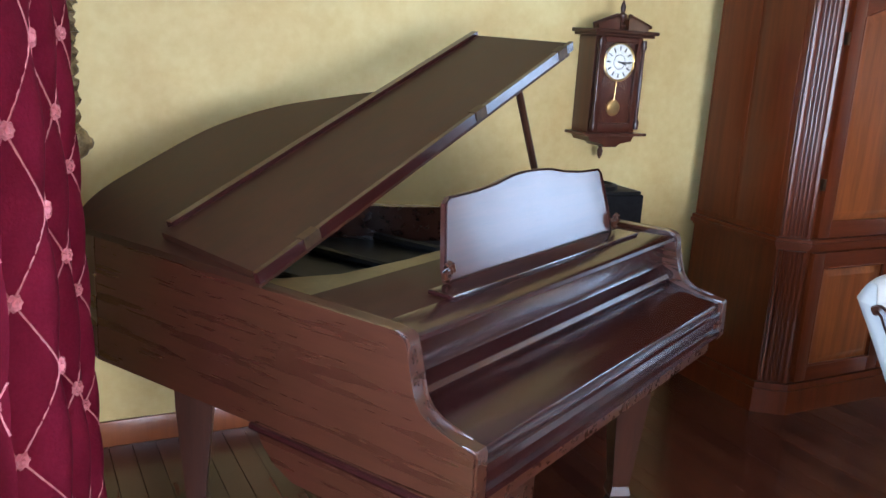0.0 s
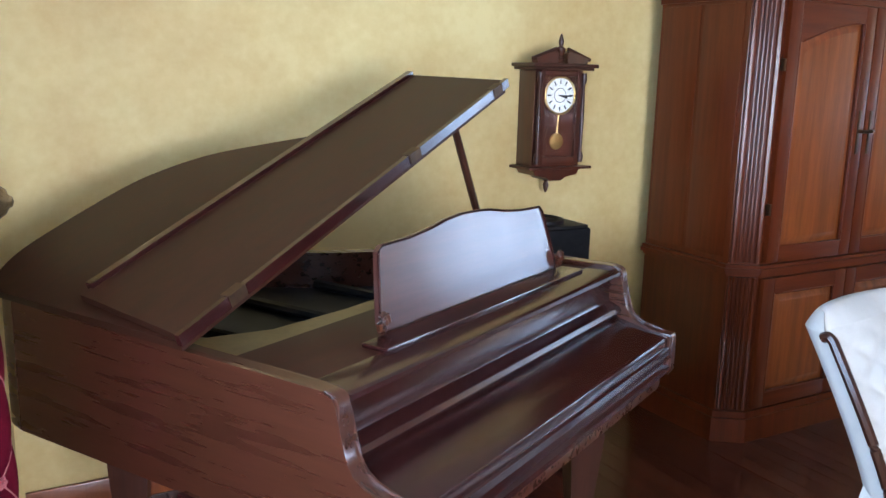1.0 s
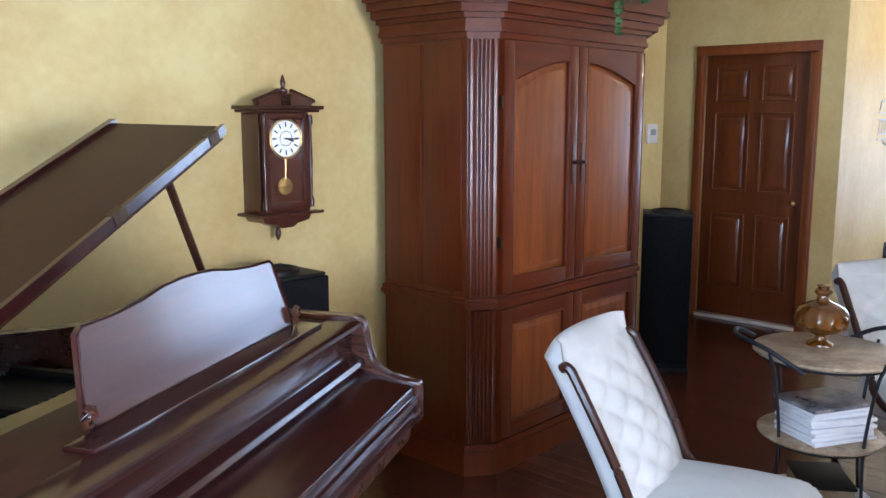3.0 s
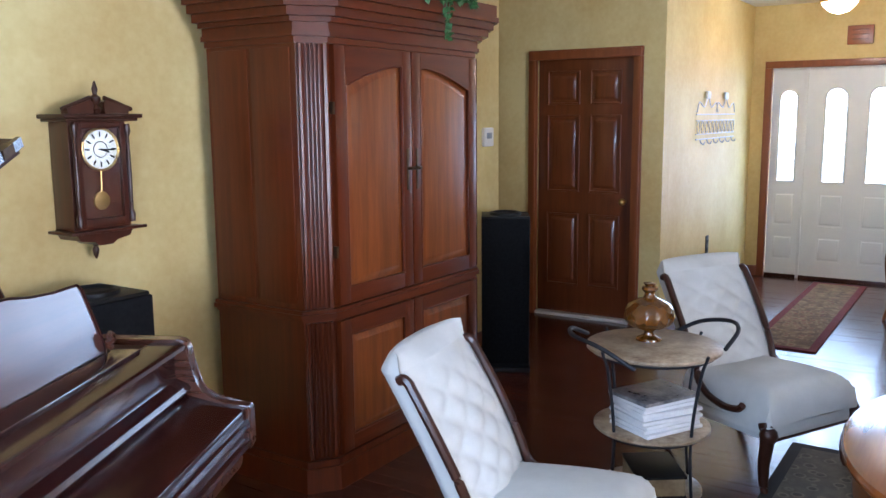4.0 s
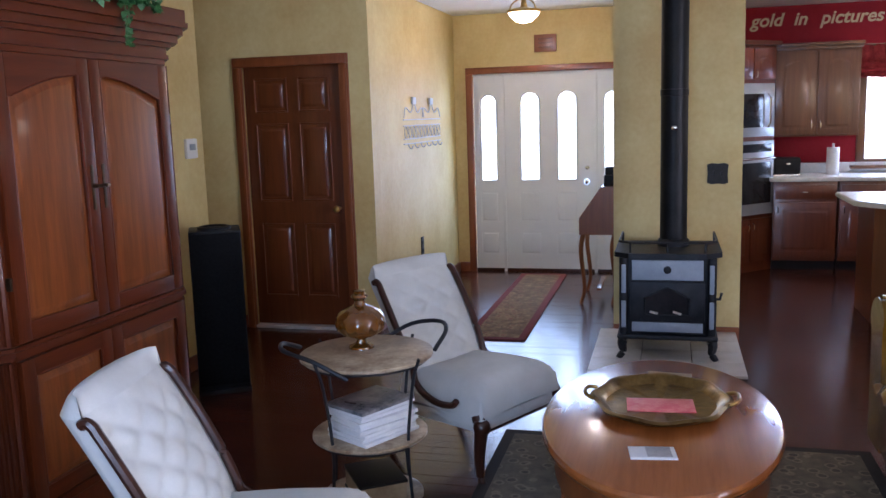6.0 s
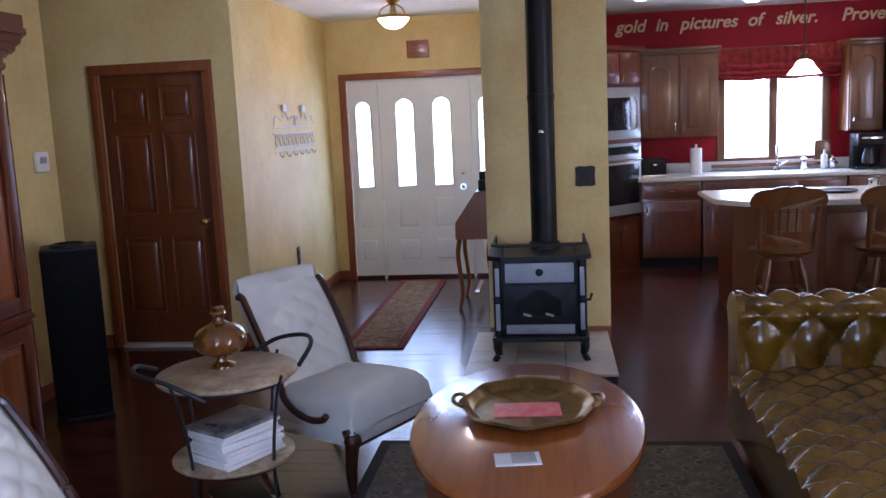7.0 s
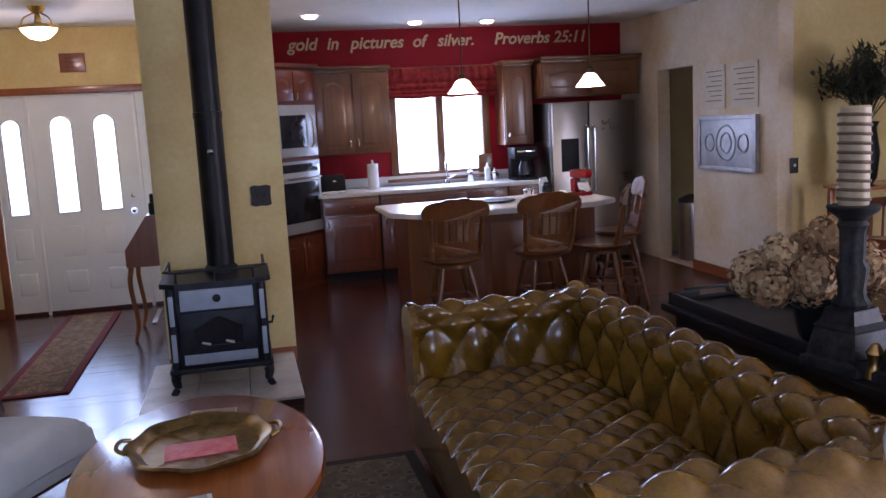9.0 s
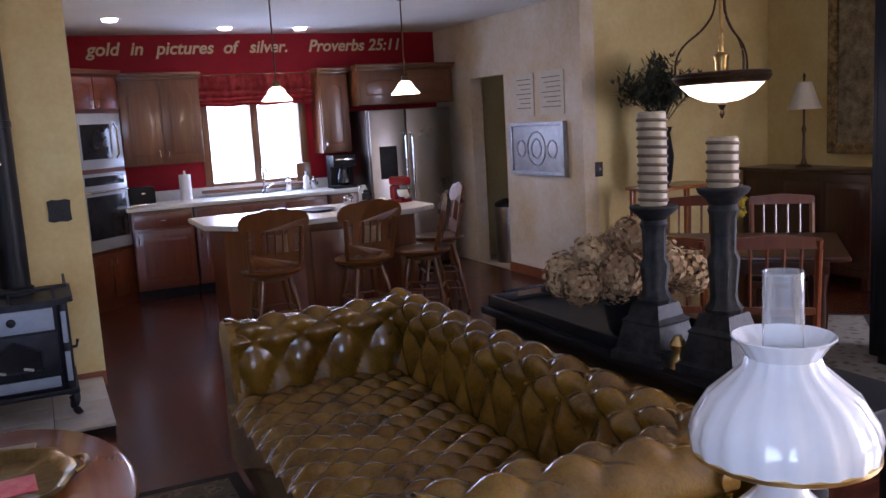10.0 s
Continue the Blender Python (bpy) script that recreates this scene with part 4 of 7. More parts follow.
def dining_chair(x, y, rz):
    r = thing("dining_chair", x, y, 0.012, rz, "reddish dark wood dining chair with a slatted back", "chair", "chairs round the dining table")
    part("seat", box(bm_new(), -0.22, 0.22, -0.21, 0.21, 0.43, 0.47, 0.012), "darkwood", r)
    part("seat_frame", box(bm_new(), -0.225, 0.225, -0.215, 0.215, 0.38, 0.429, 0.006), "door", r)
    for sx in (-0.2, 0.2):
        part("leg", tube(bm_new(), [(sx, -0.19, 0.4), (sx, -0.19, 0.0)], 0.022, 8, 0.014), "door", r)
        part("back_leg", tube(bm_new(), smooth_line([(sx, 0.23, 0.0), (sx, 0.2, 0.42), (sx, 0.24, 0.75), (sx, 0.29, 0.98)], 4), 0.018, 8), "door", r)
    part("crest_rail", prism(bm_new(), [(-0.22, 0.93), (-0.21, 0.99), (0, 1.01), (0.21, 0.99), (0.22, 0.93)], lambda p, q, h: (p, h, q), 0.265, 0.295), "door", r, smooth=False)
    part("back_rail", box(bm_new(), -0.19, 0.19, 0.222, 0.242, 0.56, 0.6, 0.004), "door", r)
    for k in range(4):
        sx = -0.12 + 0.08 * k
        part("slat", tube(bm_new(), [(sx, 0.232, 0.6), (sx, 0.255, 0.78), (sx, 0.28, 0.94)], 0.009, 6), "door", r)
    return r


ch0 = dining_chair(4.10, -2.43, 48)
ch0.scale = (1, 1, 0.93)
for x, y, rz in ((4.47, -2.05, 44), (5.05, -3.52, 226), (5.47, -3.10, 224)):
    copy_thing(ch0, pose(x, y, 0.012, 0, 0, rz))
M["dining_weave"] = rug_mat("dining_weave", (0.30, 0.28, 0.25), (0.22, 0.20, 0.18), (0.02, 0.018, 0.02), 1.2, 0.9)
drug = solid("dining_rug", box(bm_new(), -1.2, 1.2, -0.9, 0.9, 0.0, 0.012, 0.004), "dining_weave", "pale rug with a black border under the dining table", "rug")
drug.matrix_world = pose(4.83, -2.9, 0, 0, 0, 135)
pl = thing("dining_pendant", 4.66, -2.62, 0, 0, "lit bronze bowl pendant lamp with curved arms", "pendant lamp")
part("bowl", lathe(bm_new(), [(0.02, 1.612), (0.10, 1.622), (0.18, 1.66), (0.235, 1.715), (0.225, 1.715), (0.08, 1.66)], 36), "lampon", pl, "lit frosted glass bowl")
part("rim", lathe(bm_new(), [(0.232, 1.715), (0.262, 1.728), (0.278, 1.755), (0.27, 1.765), (0.275, 1.775), (0.258, 1.785), (0.235, 1.785), (0.235, 1.73)], 36), "bronze", pl, "dark bronze rim")
part("finial", lathe(bm_new(), [(0.004, 1.52), (0.016, 1.545), (0.01, 1.57), (0.026, 1.60), (0.018, 1.615)], 14), "bronze", pl)
part("stem", lathe(bm_new(), [(0.038, 1.73), (0.038, 1.84), (0.048, 1.88), (0.018, 1.90), (0.022, 1.97), (0.011, 1.99), (0.011, CH - 0.02)], 16), "brass", pl)
for k in range(3):
    a = 2 * math.pi * k / 3 + 0.75
    ring = [(0.262, 1.775), (0.255, 1.87), (0.21, 1.95), (0.11, 2.03), (0.05, 2.11), (0.03, 2.2), (0.012, 2.3)]
    part("arm", tube(bm_new(), smooth_line([(r * math.cos(a), r * math.sin(a), z) for r, z in ring], 5), 0.0065, 8), "bronze", pl)
part("canopy", lathe(bm_new(), [(0.015, CH - 0.04), (0.06, CH - 0.02), (0.07, CH)], 18), "bronze", pl)
point("dining_bulb", (4.66, -2.62, 1.80), 3)
sb = thing("sideboard", 0, 0, 0, 0, "dark wood sideboard against the dining wall", "sideboard")
part("body", box(bm_new(), 5.6, 7.0, -5.48, -5.06, 0.1, 0.96, 0.006), "darkwood", sb)
part("top", box(bm_new(), 5.57, 7.03, -5.485, -5.03, 0.961, 0.99, 0.008), "darkwood", sb)
for a, b in ((5.63, 6.06), (6.08, 6.52), (6.54, 6.97)):
    part("door", raised(bm_new(), lambda p, q, h: (p, -5.058 + h, q), a, b, 0.16, 0.9, 0, 0.02, 0.05), "darkwood", sb)
for x in (5.65, 6.95):
    for y in (-5.44, -5.1):
        part("foot", box(bm_new(), x - 0.03, x + 0.03, y - 0.03, y + 0.03, 0, 0.1, 0.004), "darkwood", sb)
tl = thing("buffet_lamp", 6.45, -5.25, 0.99, 0, "slim dark buffet lamp with a cream shade", "lamp")
part("base", lathe(bm_new(), [(0.07, 0), (0.07, 0.015), (0.03, 0.03), (0.014, 0.08), (0.012, 0.3), (0.022, 0.34), (0.01, 0.38), (0.01, 0.55)], 18), "bronze", tl)
part("shade", lathe(bm_new(), [(0.15, 0.52), (0.11, 0.62), (0.065, 0.76), (0.06, 0.76), (0.105, 0.62), (0.145, 0.52)], 24), "shade", tl)
part("finial", lathe(bm_new(), [(0.004, 0.75), (0.01, 0.79), (0.012, 0.82), (0.003, 0.84)], 10), "bronze", tl)
pf = thing("framed_tapestry", 0.08, 0, 0, 0, "large framed tapestry picture on the dining wall", "picture")
part("canvas", box(bm_new(), 5.4, 6.2, -5.505, -5.48, 1.2, 2.45), "art", pf, smooth=False)
bm = bm_new()
for a, b, c, d in ((5.3, 5.4, 1.1, 2.55), (6.2, 6.3, 1.1, 2.55), (5.4, 6.2, 1.1, 1.2), (5.4, 6.2, 2.45, 2.55)):
    box(bm, a, b, -5.508, -5.45, c, d, 0.015)
part("frame", bm, "frame", pf)
dc = thing("display_cabinet", 0, 0, 0, 0, "tall black display cabinet at the dining side", "cabinet")
part("body", box(bm_new(), 3.3, 4.25, -3.86, -3.37, 0.06, 2.2, 0.01), "black", dc)
part("plinth", box(bm_new(), 3.34, 4.21, -3.83, -3.40, 0.0, 0.06), "black", dc, smooth=False)
part("cornice", box(bm_new(), 3.25, 4.30, -3.9, -3.33, 2.2, 2.26, 0.015), "black", dc)
for a, b in ((3.33, 3.76), (3.79, 4.22)):
    part("door", raised(bm_new(), lambda p, q, h: (p, -3.368 + h, q), a, b, 0.12, 2.12, 0, 0.02, 0.06), "black", dc)
for z in (0.5, 1.0, 1.5):
    part("side_panel", raised(bm_new(), lambda p, q, h: (4.252 + h, p, q), -3.82, -3.42, z - 0.38, z + 0.06, 0, 0.016, 0.04), "black", dc)
st = thing("plant_stand", 6.7, -3.95, 0, 0, "reddish wooden plant stand in the dining corner", "plant stand")
part("top", box(bm_new(), -0.2, 0.2, -0.35, 0.35, 0.9, 0.93, 0.008), "tablewood", st)
for sx in (-0.16, 0.16):
    for sy in (-0.3, 0.3):
        part("leg", box(bm_new(), sx - 0.02, sx + 0.02, sy - 0.02, sy + 0.02, 0, 0.9, 0.004), "tablewood", st)
tv = thing("feather_arrangement", 6.7, -3.85, 0.93, 0, "tall dark vase with dark feathery dried stems", "vase")
part("vase", lathe(bm_new(), [(0.05, 0), (0.08, 0.05), (0.1, 0.25), (0.07, 0.45), (0.09, 0.5), (0.08, 0.5)], 20), "black", tv)
rnd = random.Random(5)
bm = bm_new()
for k in range(80):
    a, t = rnd.uniform(0, 6.28), rnd.uniform(0.05, 0.42)
    h = rnd.uniform(0.3, 0.55) * (1.2 - t)
    base = Vector((0, 0, 0.48))
    tip = base + Vector((math.cos(a) * t, math.sin(a) * t, h))
    mid = base.lerp(tip, 0.5) + Vector((0, 0, 0.08))
    line = smooth_line([base, mid, tip], 4)
    tube(bm, line, 0.004, 4, 0.001)
    for p in line[3:]:
        for j in range(4):
            d = Vector((rnd.uniform(-1, 1), rnd.uniform(-1, 1), rnd.uniform(-0.3, 1))).normalized() * rnd.uniform(0.05, 0.12)
            s = d.cross(Vector((0, 0, 1))).normalized() * 0.013
            vs = [bm.verts.new(q) for q in (p, p + d * 0.5 + s, p + d, p + d * 0.5 - s)]
            bm.faces.new(vs)
part("foliage", bm, "darkleaf", tv, "dark feathery dried foliage")
fv = thing("flower_vase", 4.70, -2.70, 0.75, 0, "small glass vase with pink and yellow flowers", "vase")
part("vase", lathe(bm_new(), [(0.03, 0), (0.045, 0.05), (0.03, 0.15), (0.05, 0.2), (0.045, 0.2)], 16), "chrome", fv)
M["yellow"] = mat("yellow_petal", (0.6, 0.5, 0.04), (0.7, 0.62, 0.1), 0.7, scale=20)


def bloom(bm, c, r, n, rnd, petal=0.02):
    """Many small petals on an uneven ball."""
    for _ in range(n):
        d = Vector((rnd.gauss(0, 1), rnd.gauss(0, 1), rnd.gauss(0, 1))).normalized()
        p = Vector(c) + d * r * rnd.uniform(0.75, 1.08)
        a = d.cross(Vector((rnd.uniform(-1, 1), rnd.uniform(-1, 1), 0.3))).normalized() * petal * rnd.uniform(0.6, 1.2)
        b = d.cross(a).normalized() * petal * rnd.uniform(0.6, 1.2)
        lift = d * petal * rnd.uniform(-0.2, 0.7)
        vs = [bm.verts.new(q) for q in (p - a, p - b * 0.8 + lift, p + a, p + b)]
        bm.faces.new(vs)
    return bm


for mt, spots in (("pink", ((-0.03, 0.06, 0.34), (-0.02, 0.0, 0.28))), ("yellow", ((0.0, -0.07, 0.27), (0.05, -0.12, 0.2)))):
    for c in spots:
        part("flower", bloom(bm_new(), c, 0.05, 60, rnd, 0.022), mt, fv)
part("stem", tube(bm_new(), [(0, 0, 0.15), (-0.01, 0.02, 0.3)], 0.006, 6), "leaf", fv)

# ---- foyer ----
fl_ = thing("foyer_light", 7.9, 2.44, 0, 0, "lit frosted bowl ceiling light with a brass fitting", "ceiling light")
part("bowl", lathe(bm_new(), [(0.01, 2.37), (0.07, 2.385), (0.12, 2.43), (0.135, 2.46), (0.125, 2.46), (0.05, 2.42)], 24), "lampon", fl_)
part("fitter", lathe(bm_new(), [(0.14, 2.455), (0.145, 2.475), (0.08, 2.49), (0.03, 2.5), (0.02, 2.56), (0.06, 2.6), (0.07, CH)], 20), "brass", fl_)
for k in range(3):
    a = 2 * math.pi * k / 3
    part("arm", tube(bm_new(), smooth_line([(0.13 * math.cos(a), 0.13 * math.sin(a), 2.47), (0.1 * math.cos(a), 0.1 * math.sin(a), 2.53), (0.03 * math.cos(a), 0.03 * math.sin(a), 2.57)], 4), 0.006, 6), "brass", fl_)
point("foyer_bulb", (7.9, 2.44, 2.33), 13)
wp = thing("wooden_wall_plaque", 0, 0, 0, 0, "small carved reddish wooden plaque above the door", "plaque")
part("board", box(bm_new(), 9.225, 9.247, 2.34, 2.56, 2.22, 2.39, 0.006), "trim", wp)
for z in (2.26, 2.3, 2.34):
    part("bar", box(bm_new(), 9.219, 9.226, 2.38, 2.52, z, z + 0.014, 0.003), "door", wp)
M["rackwhite"] = mat("pale_wrought_metal", (0.45, 0.46, 0.47), (0.58, 0.58, 0.58), 0.5, 0.2, scale=20)
rk = thing("wire_wall_rack", 0, 0, 0, 0, "scrolled white metal wall rack with hooks", "rack")
for z in (1.60, 1.55, 1.44, 1.40):
    part("rail", tube(bm_new(), [(7.38, 3.37, z), (8.55, 3.37, z)], 0.005, 6), "rackwhite", rk)
for k in range(10):
    x = 7.44 + k * 0.117
    part("scroll", tube(bm_new(), [(x + 0.04 * math.cos(j * 0.63), 3.368, 1.495 + 0.05 * math.sin(j * 0.63)) for j in range(11)], 0.004, 6), "rackwhite", rk)
for cx in (7.7, 8.25):
    part("finial", tube(bm_new(), smooth_line([(cx - 0.3, 3.37, 1.62), (cx - 0.24, 3.37, 1.7), (cx - 0.1, 3.37, 1.66), (cx, 3.37, 1.74), (cx + 0.1, 3.37, 1.66), (cx + 0.24, 3.37, 1.7), (cx + 0.3, 3.37, 1.62)], 4), 0.005, 6), "rackwhite", rk)
    part("rosette", box(bm_new(), cx - 0.05, cx + 0.05, 3.36, 3.382, 1.73, 1.79, 0.01), "rackwhite", rk)
for k in range(6):
    x = 7.5 + k * 0.19
    part("hook", tube(bm_new(), smooth_line([(x, 3.37, 1.40), (x, 3.36, 1.37), (x, 3.34, 1.36), (x, 3.33, 1.38)], 3), 0.005, 6), "rackwhite", rk)
ol = thing("wall_outlet", 0, 0, 0, 0, "dark outlet plate low on the wall", "outlet")
part("plate", box(bm_new(), 7.83, 7.91, 3.381, 3.389, 0.40, 0.56, 0.004), "plate", ol)
for z in (0.44, 0.51):
    part("socket", box(bm_new(), 7.85, 7.89, 3.376, 3.382, z - 0.015, z + 0.015, 0.005), "black", ol)
dk = thing("slant_front_desk", 0, 0, 0, 0, "small slant-front wooden desk on cabriole legs", "desk")
part("body", prism(bm_new(), [(1.66, 0.6), (1.98, 0.6), (1.98, 0.74), (1.80, 1.0), (1.66, 1.0)], lambda p, q, h: (h, p, q), 7.75, 8.4), "tableedge", dk, smooth=False)
for x in (7.79, 8.36):
    for y in (1.69, 1.95):
        part("leg", tube(bm_new(), smooth_line([(x, y, 0.6), (x, y + 0.02, 0.45), (x, y - 0.01, 0.15), (x, y + 0.02, 0.0)], 4), 0.022, 8, 0.014), "tableedge", dk)
part("stretcher", box(bm_new(), 7.8, 8.35, 1.8, 1.84, 0.12, 0.14, 0.004), "tableedge", dk)
rr_ = thing("desk_ornament", 7.9, 1.73, 1.0, 0, "small dark box on the desk", "box")
part("body", box(bm_new(), -0.08, 0.08, -0.05, 0.05, 0, 0.09, 0.006), "black", rr_)
part("lid", box(bm_new(), -0.06, 0.06, -0.04, 0.04, 0.091, 0.16, 0.01), "black", rr_)
M["runner"] = rug_mat("runner_weave", (0.09, 0.045, 0.016), (0.26, 0.17, 0.07), (0.12, 0.010, 0.010), 1.3, 0.23)
rug1 = solid("runner_rug", box(bm_new(), -1.3, 1.3, -0.23, 0.23, 0.0, 0.012, 0.004), "runner", "red bordered patterned runner rug in the foyer", "rug")
rug1.location = (7.8, 2.475, 0)
M["area"] = rug_mat("area_weave", (0.10, 0.078, 0.052), (0.25, 0.20, 0.13), (0.028, 0.020, 0.016), 1.25, 0.86)
rug2 = solid("area_rug", box(bm_new(), -1.25, 1.25, -0.86, 0.86, 0.0, 0.012, 0.004), "area", "dark floral patterned area rug under the coffee table", "rug")
rug2.location = (3.48, 1.19, 0)

# ---- stove ----
hb = thing("stove_hearth", 0, 0, 0, 0, "raised pale stone tile hearth", "hearth")
part("base", prism(bm_new(), [(5.66, 0.80), (6.7, 0.80), (6.7, 1.72), (5.66, 1.72)], lambda p, q, h: (p, q, h), 0.0, 0.052), "gap", hb, smooth=False)
for i in range(4):
    for j in range(3):
        x0, y0 = 5.655 + i * 0.262, 0.795 + j * 0.31
        part("tile", box(bm_new(), x0, x0 + 0.258, y0, y0 + 0.306, 0.05, 0.068, 0.003), "tile", hb)
sv = thing("heating_stove", 0, 0, 0.068, 0, "black cast iron gas stove with grey panels", "stove")
part("body", box(bm_new(), 5.98, 6.44, 1.0, 1.51, 0.15, 0.64, 0.008), "iron", sv)
part("base_plate", box(bm_new(), 5.93, 6.48, 0.95, 1.56, 0.125, 0.155, 0.01), "iron", sv)
part("top_plate", prism(bm_new(), [(5.93, 1.02), (5.93, 1.49), (6.0, 1.58), (6.50, 1.58), (6.50, 0.93), (6.0, 0.93)], lambda p, q, h: (p, q, h), 0.642, 0.672), "iron", sv, smooth=False)
part("top_rail", tube(bm_new(), [(6.45, 0.96, 0.672), (6.45, 0.96, 0.735), (6.03, 0.96, 0.735), (5.97, 1.03, 0.735), (5.97, 1.48, 0.735), (6.03, 1.55, 0.735), (6.45, 1.55, 0.735), (6.45, 1.55, 0.672)], 0.008, 8), "iron", sv)
for x, y in ((5.97, 1.03), (5.97, 1.48), (5.97, 1.255)):
    part("rail_post", tube(bm_new(), [(x, y, 0.67), (x, y, 0.735)], 0.007, 6), "iron", sv)
# reflected sky on the grey panels comes from their base colour
part("upper_grille", box(bm_new(), 5.965, 5.982, 1.04, 1.47, 0.50, 0.625, 0.004), "steelgrey", sv, "grey upper panel, sky reflection in its colour")
part("lower_grille", box(bm_new(), 5.965, 5.982, 1.04, 1.47, 0.17, 0.23, 0.004), "steelgrey", sv, "grey lower panel, sky reflection in its colour")
fdr = part("fire_door", box(bm_new(), 5.955, 5.981, 1.03, 1.48, 0.25, 0.49, 0.006), "iron", sv)
gp = [(1.12, 0.28), (1.39, 0.28), (1.39, 0.39), (1.34, 0.415), (1.255, 0.46), (1.17, 0.415), (1.12, 0.39)]
part("window", prism(bm_new(), gp, lambda p, q, h: (h, p, q), 5.951, 5.956), "glassd", fdr, "dark glass pane with a pointed arch", smooth=False)
part("arch_bead", tube(bm_new(), [(5.95, p, q) for p, q in gp + gp[:1]], 0.007, 6), "iron", fdr)
# two pale tubes on the pane, modelled in place of glints
for y in (1.19, 1.33):
    part("log", tube(bm_new(), [(5.949, y - 0.02, 0.29), (5.949, y + 0.03, 0.305)], 0.008, 6), "tile", fdr)
medal = part("medallion", lathe(bm_new(), [(0.025, -0.004), (0.02, 0.004), (0.005, 0.008)], 14, (0, 0, 0)), "iron", sv)
medal.rotation_euler, medal.location = (0, radians(-90), 0), (5.962, 1.255, 0.565)
for y in (0.99, 1.52):
    part("corner_post", tube(bm_new(), [(5.975, y, 0.155), (5.975, y, 0.4), (5.975, y, 0.64)], 0.028, 10), "iron", sv)
    for z0, z1 in ((0.2, 0.37), (0.42, 0.6)):
        part("side_strip", box(bm_new(), 5.94, 5.96, y - 0.014, y + 0.014, z0, z1, 0.004), "steelgrey", sv)
    for x in (5.97, 6.42):
        part("leg", tube(bm_new(), smooth_line([(x, y, 0.13), (x - 0.012, y + (y - 1.255) * 0.04, 0.09), (x - 0.005, y + (y - 1.255) * 0.02, 0.04), (x - 0.03, y + (y - 1.255) * 0.12, 0.0)], 4), 0.034, 8, 0.018), "iron", sv)
part("door_latch", tube(bm_new(), [(6.0, 0.995, 0.38), (6.0, 0.94, 0.38), (6.0, 0.93, 0.42)], 0.009, 8), "iron", sv)
pp = thing("stove_pipe", 6.28, 1.22, 0, 0, "black metal stove pipe rising to the ceiling", "pipe")
part("pipe", lathe(bm_new(), [(0.085, 0.743), (0.085, 1.7), (0.089, 1.702), (0.089, 1.74), (0.085, 1.742), (0.085, CH)], 24), "black", pp)
part("collar", lathe(bm_new(), [(0.10, 0.743), (0.10, 0.78), (0.088, 0.79)], 24), "iron", pp)
bm = bm_new()
bmesh.ops.create_icosphere(bm, subdivisions=2, radius=0.02, matrix=Matrix.Translation((-0.1, 0, 1.5)))
part("damper_knob", bm, "chrome", pp, "small shiny damper knob")
s2 = thing("switch_plate", 0, 0, 0, 0, "scalloped dark double switch plate", "switch")
part("plate", prism(bm_new(), [(0.86, 1.11), (0.89, 1.1), (0.93, 1.105), (0.97, 1.1), (1.0, 1.11), (0.995, 1.17), (1.0, 1.235), (0.97, 1.245), (0.93, 1.24), (0.89, 1.245), (0.86, 1.235), (0.865, 1.17)], lambda p, q, h: (h, p, q), 6.71, 6.718), "plate", s2, smooth=False)
for y in (0.905, 0.955):
    part("toggle", box(bm_new(), 6.697, 6.711, y - 0.006, y + 0.006, 1.16, 1.19, 0.002), "pewter", s2)

# ---- piano ----
pn = thing("grand_piano", 0.77, 2.55, 0, 26.95, "brown mahogany baby grand piano with its lid propped open", "piano")
side = [(1.0, 0.03), (0.998, 0.014), (0.99, 0.002), (0.975, -0.005), (0.94, -0.008), (0.90, -0.012), (0.87, -0.021), (0.845, -0.038), (0.828, -0.065), (0.818, -0.10), (0.814, -0.14), (0.812, -0.172), (0.802, -0.177), (0.70, -0.178), (0.685, -0.17), (0.685, 0.02)]


def cheek(u0, u1, v_end):
    pts = [(v, z) for z, v in side] + [(v_end, 0.66), (v_end, 1.0)]
    bm = prism(bm_new(), pts, lambda p, q, h: (h, p, q), u0, u1)
    bmesh.ops.bevel(bm, geom=[e for e in bm.edges if abs(e.verts[0].co.x - e.verts[1].co.x) < 1e-6 and e.calc_length() < 0.2], offset=0.006, segments=2, affect="EDGES")
    return bm


part("bass_side", cheek(0.0, 0.045, 1.04), "piano", pn, "mahogany side panel with wavy grain")
part("treble_cheek", cheek(1.355, 1.40, 0.42), "piano", pn)
curve = smooth_line([(1.378, 0.42, 0), (1.35, 0.54, 0), (1.23, 0.64, 0), (1.08, 0.73, 0), (0.95, 0.84, 0), (0.86, 0.96, 0), (0.74, 1.09, 0), (0.52, 1.19, 0), (0.27, 1.195, 0), (0.12, 1.17, 0), (0.045, 1.12, 0), (0.0225, 1.04, 0)], 5)
bm = bm_new()
rows = []
for k, p in enumerate(curve):
    d = (curve[min(k + 1, len(curve) - 1)] - curve[max(k - 1, 0)]).normalized()
    n = Vector((d.y, -d.x, 0)) * 0.0225
    rows.append([bm.verts.new((q.x, q.y, z)) for q, z in ((p + n, 0.66), (p + n, 1.0), (p - n, 1.0), (p - n, 0.66))])
for A, B in zip(rows, rows[1:]):
    for j in range(4):
        bm.faces.new((A[j], A[(j + 1) % 4], B[(j + 1) % 4], B[j]))
bm.faces.new(rows[0])
bm.faces.new(rows[-1][::-1])
part("bent_side", bm, "piano", pn)
inner = [(0.05, 0.40), (1.35, 0.40)] + [(p.x - 0.02 * (p.x > 0.7), p.y - 0.02) for p in curve[3:-3:3]]
# soundboard coloured black to give the shade inside the open case
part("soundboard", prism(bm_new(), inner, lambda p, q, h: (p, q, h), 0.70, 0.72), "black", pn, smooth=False)
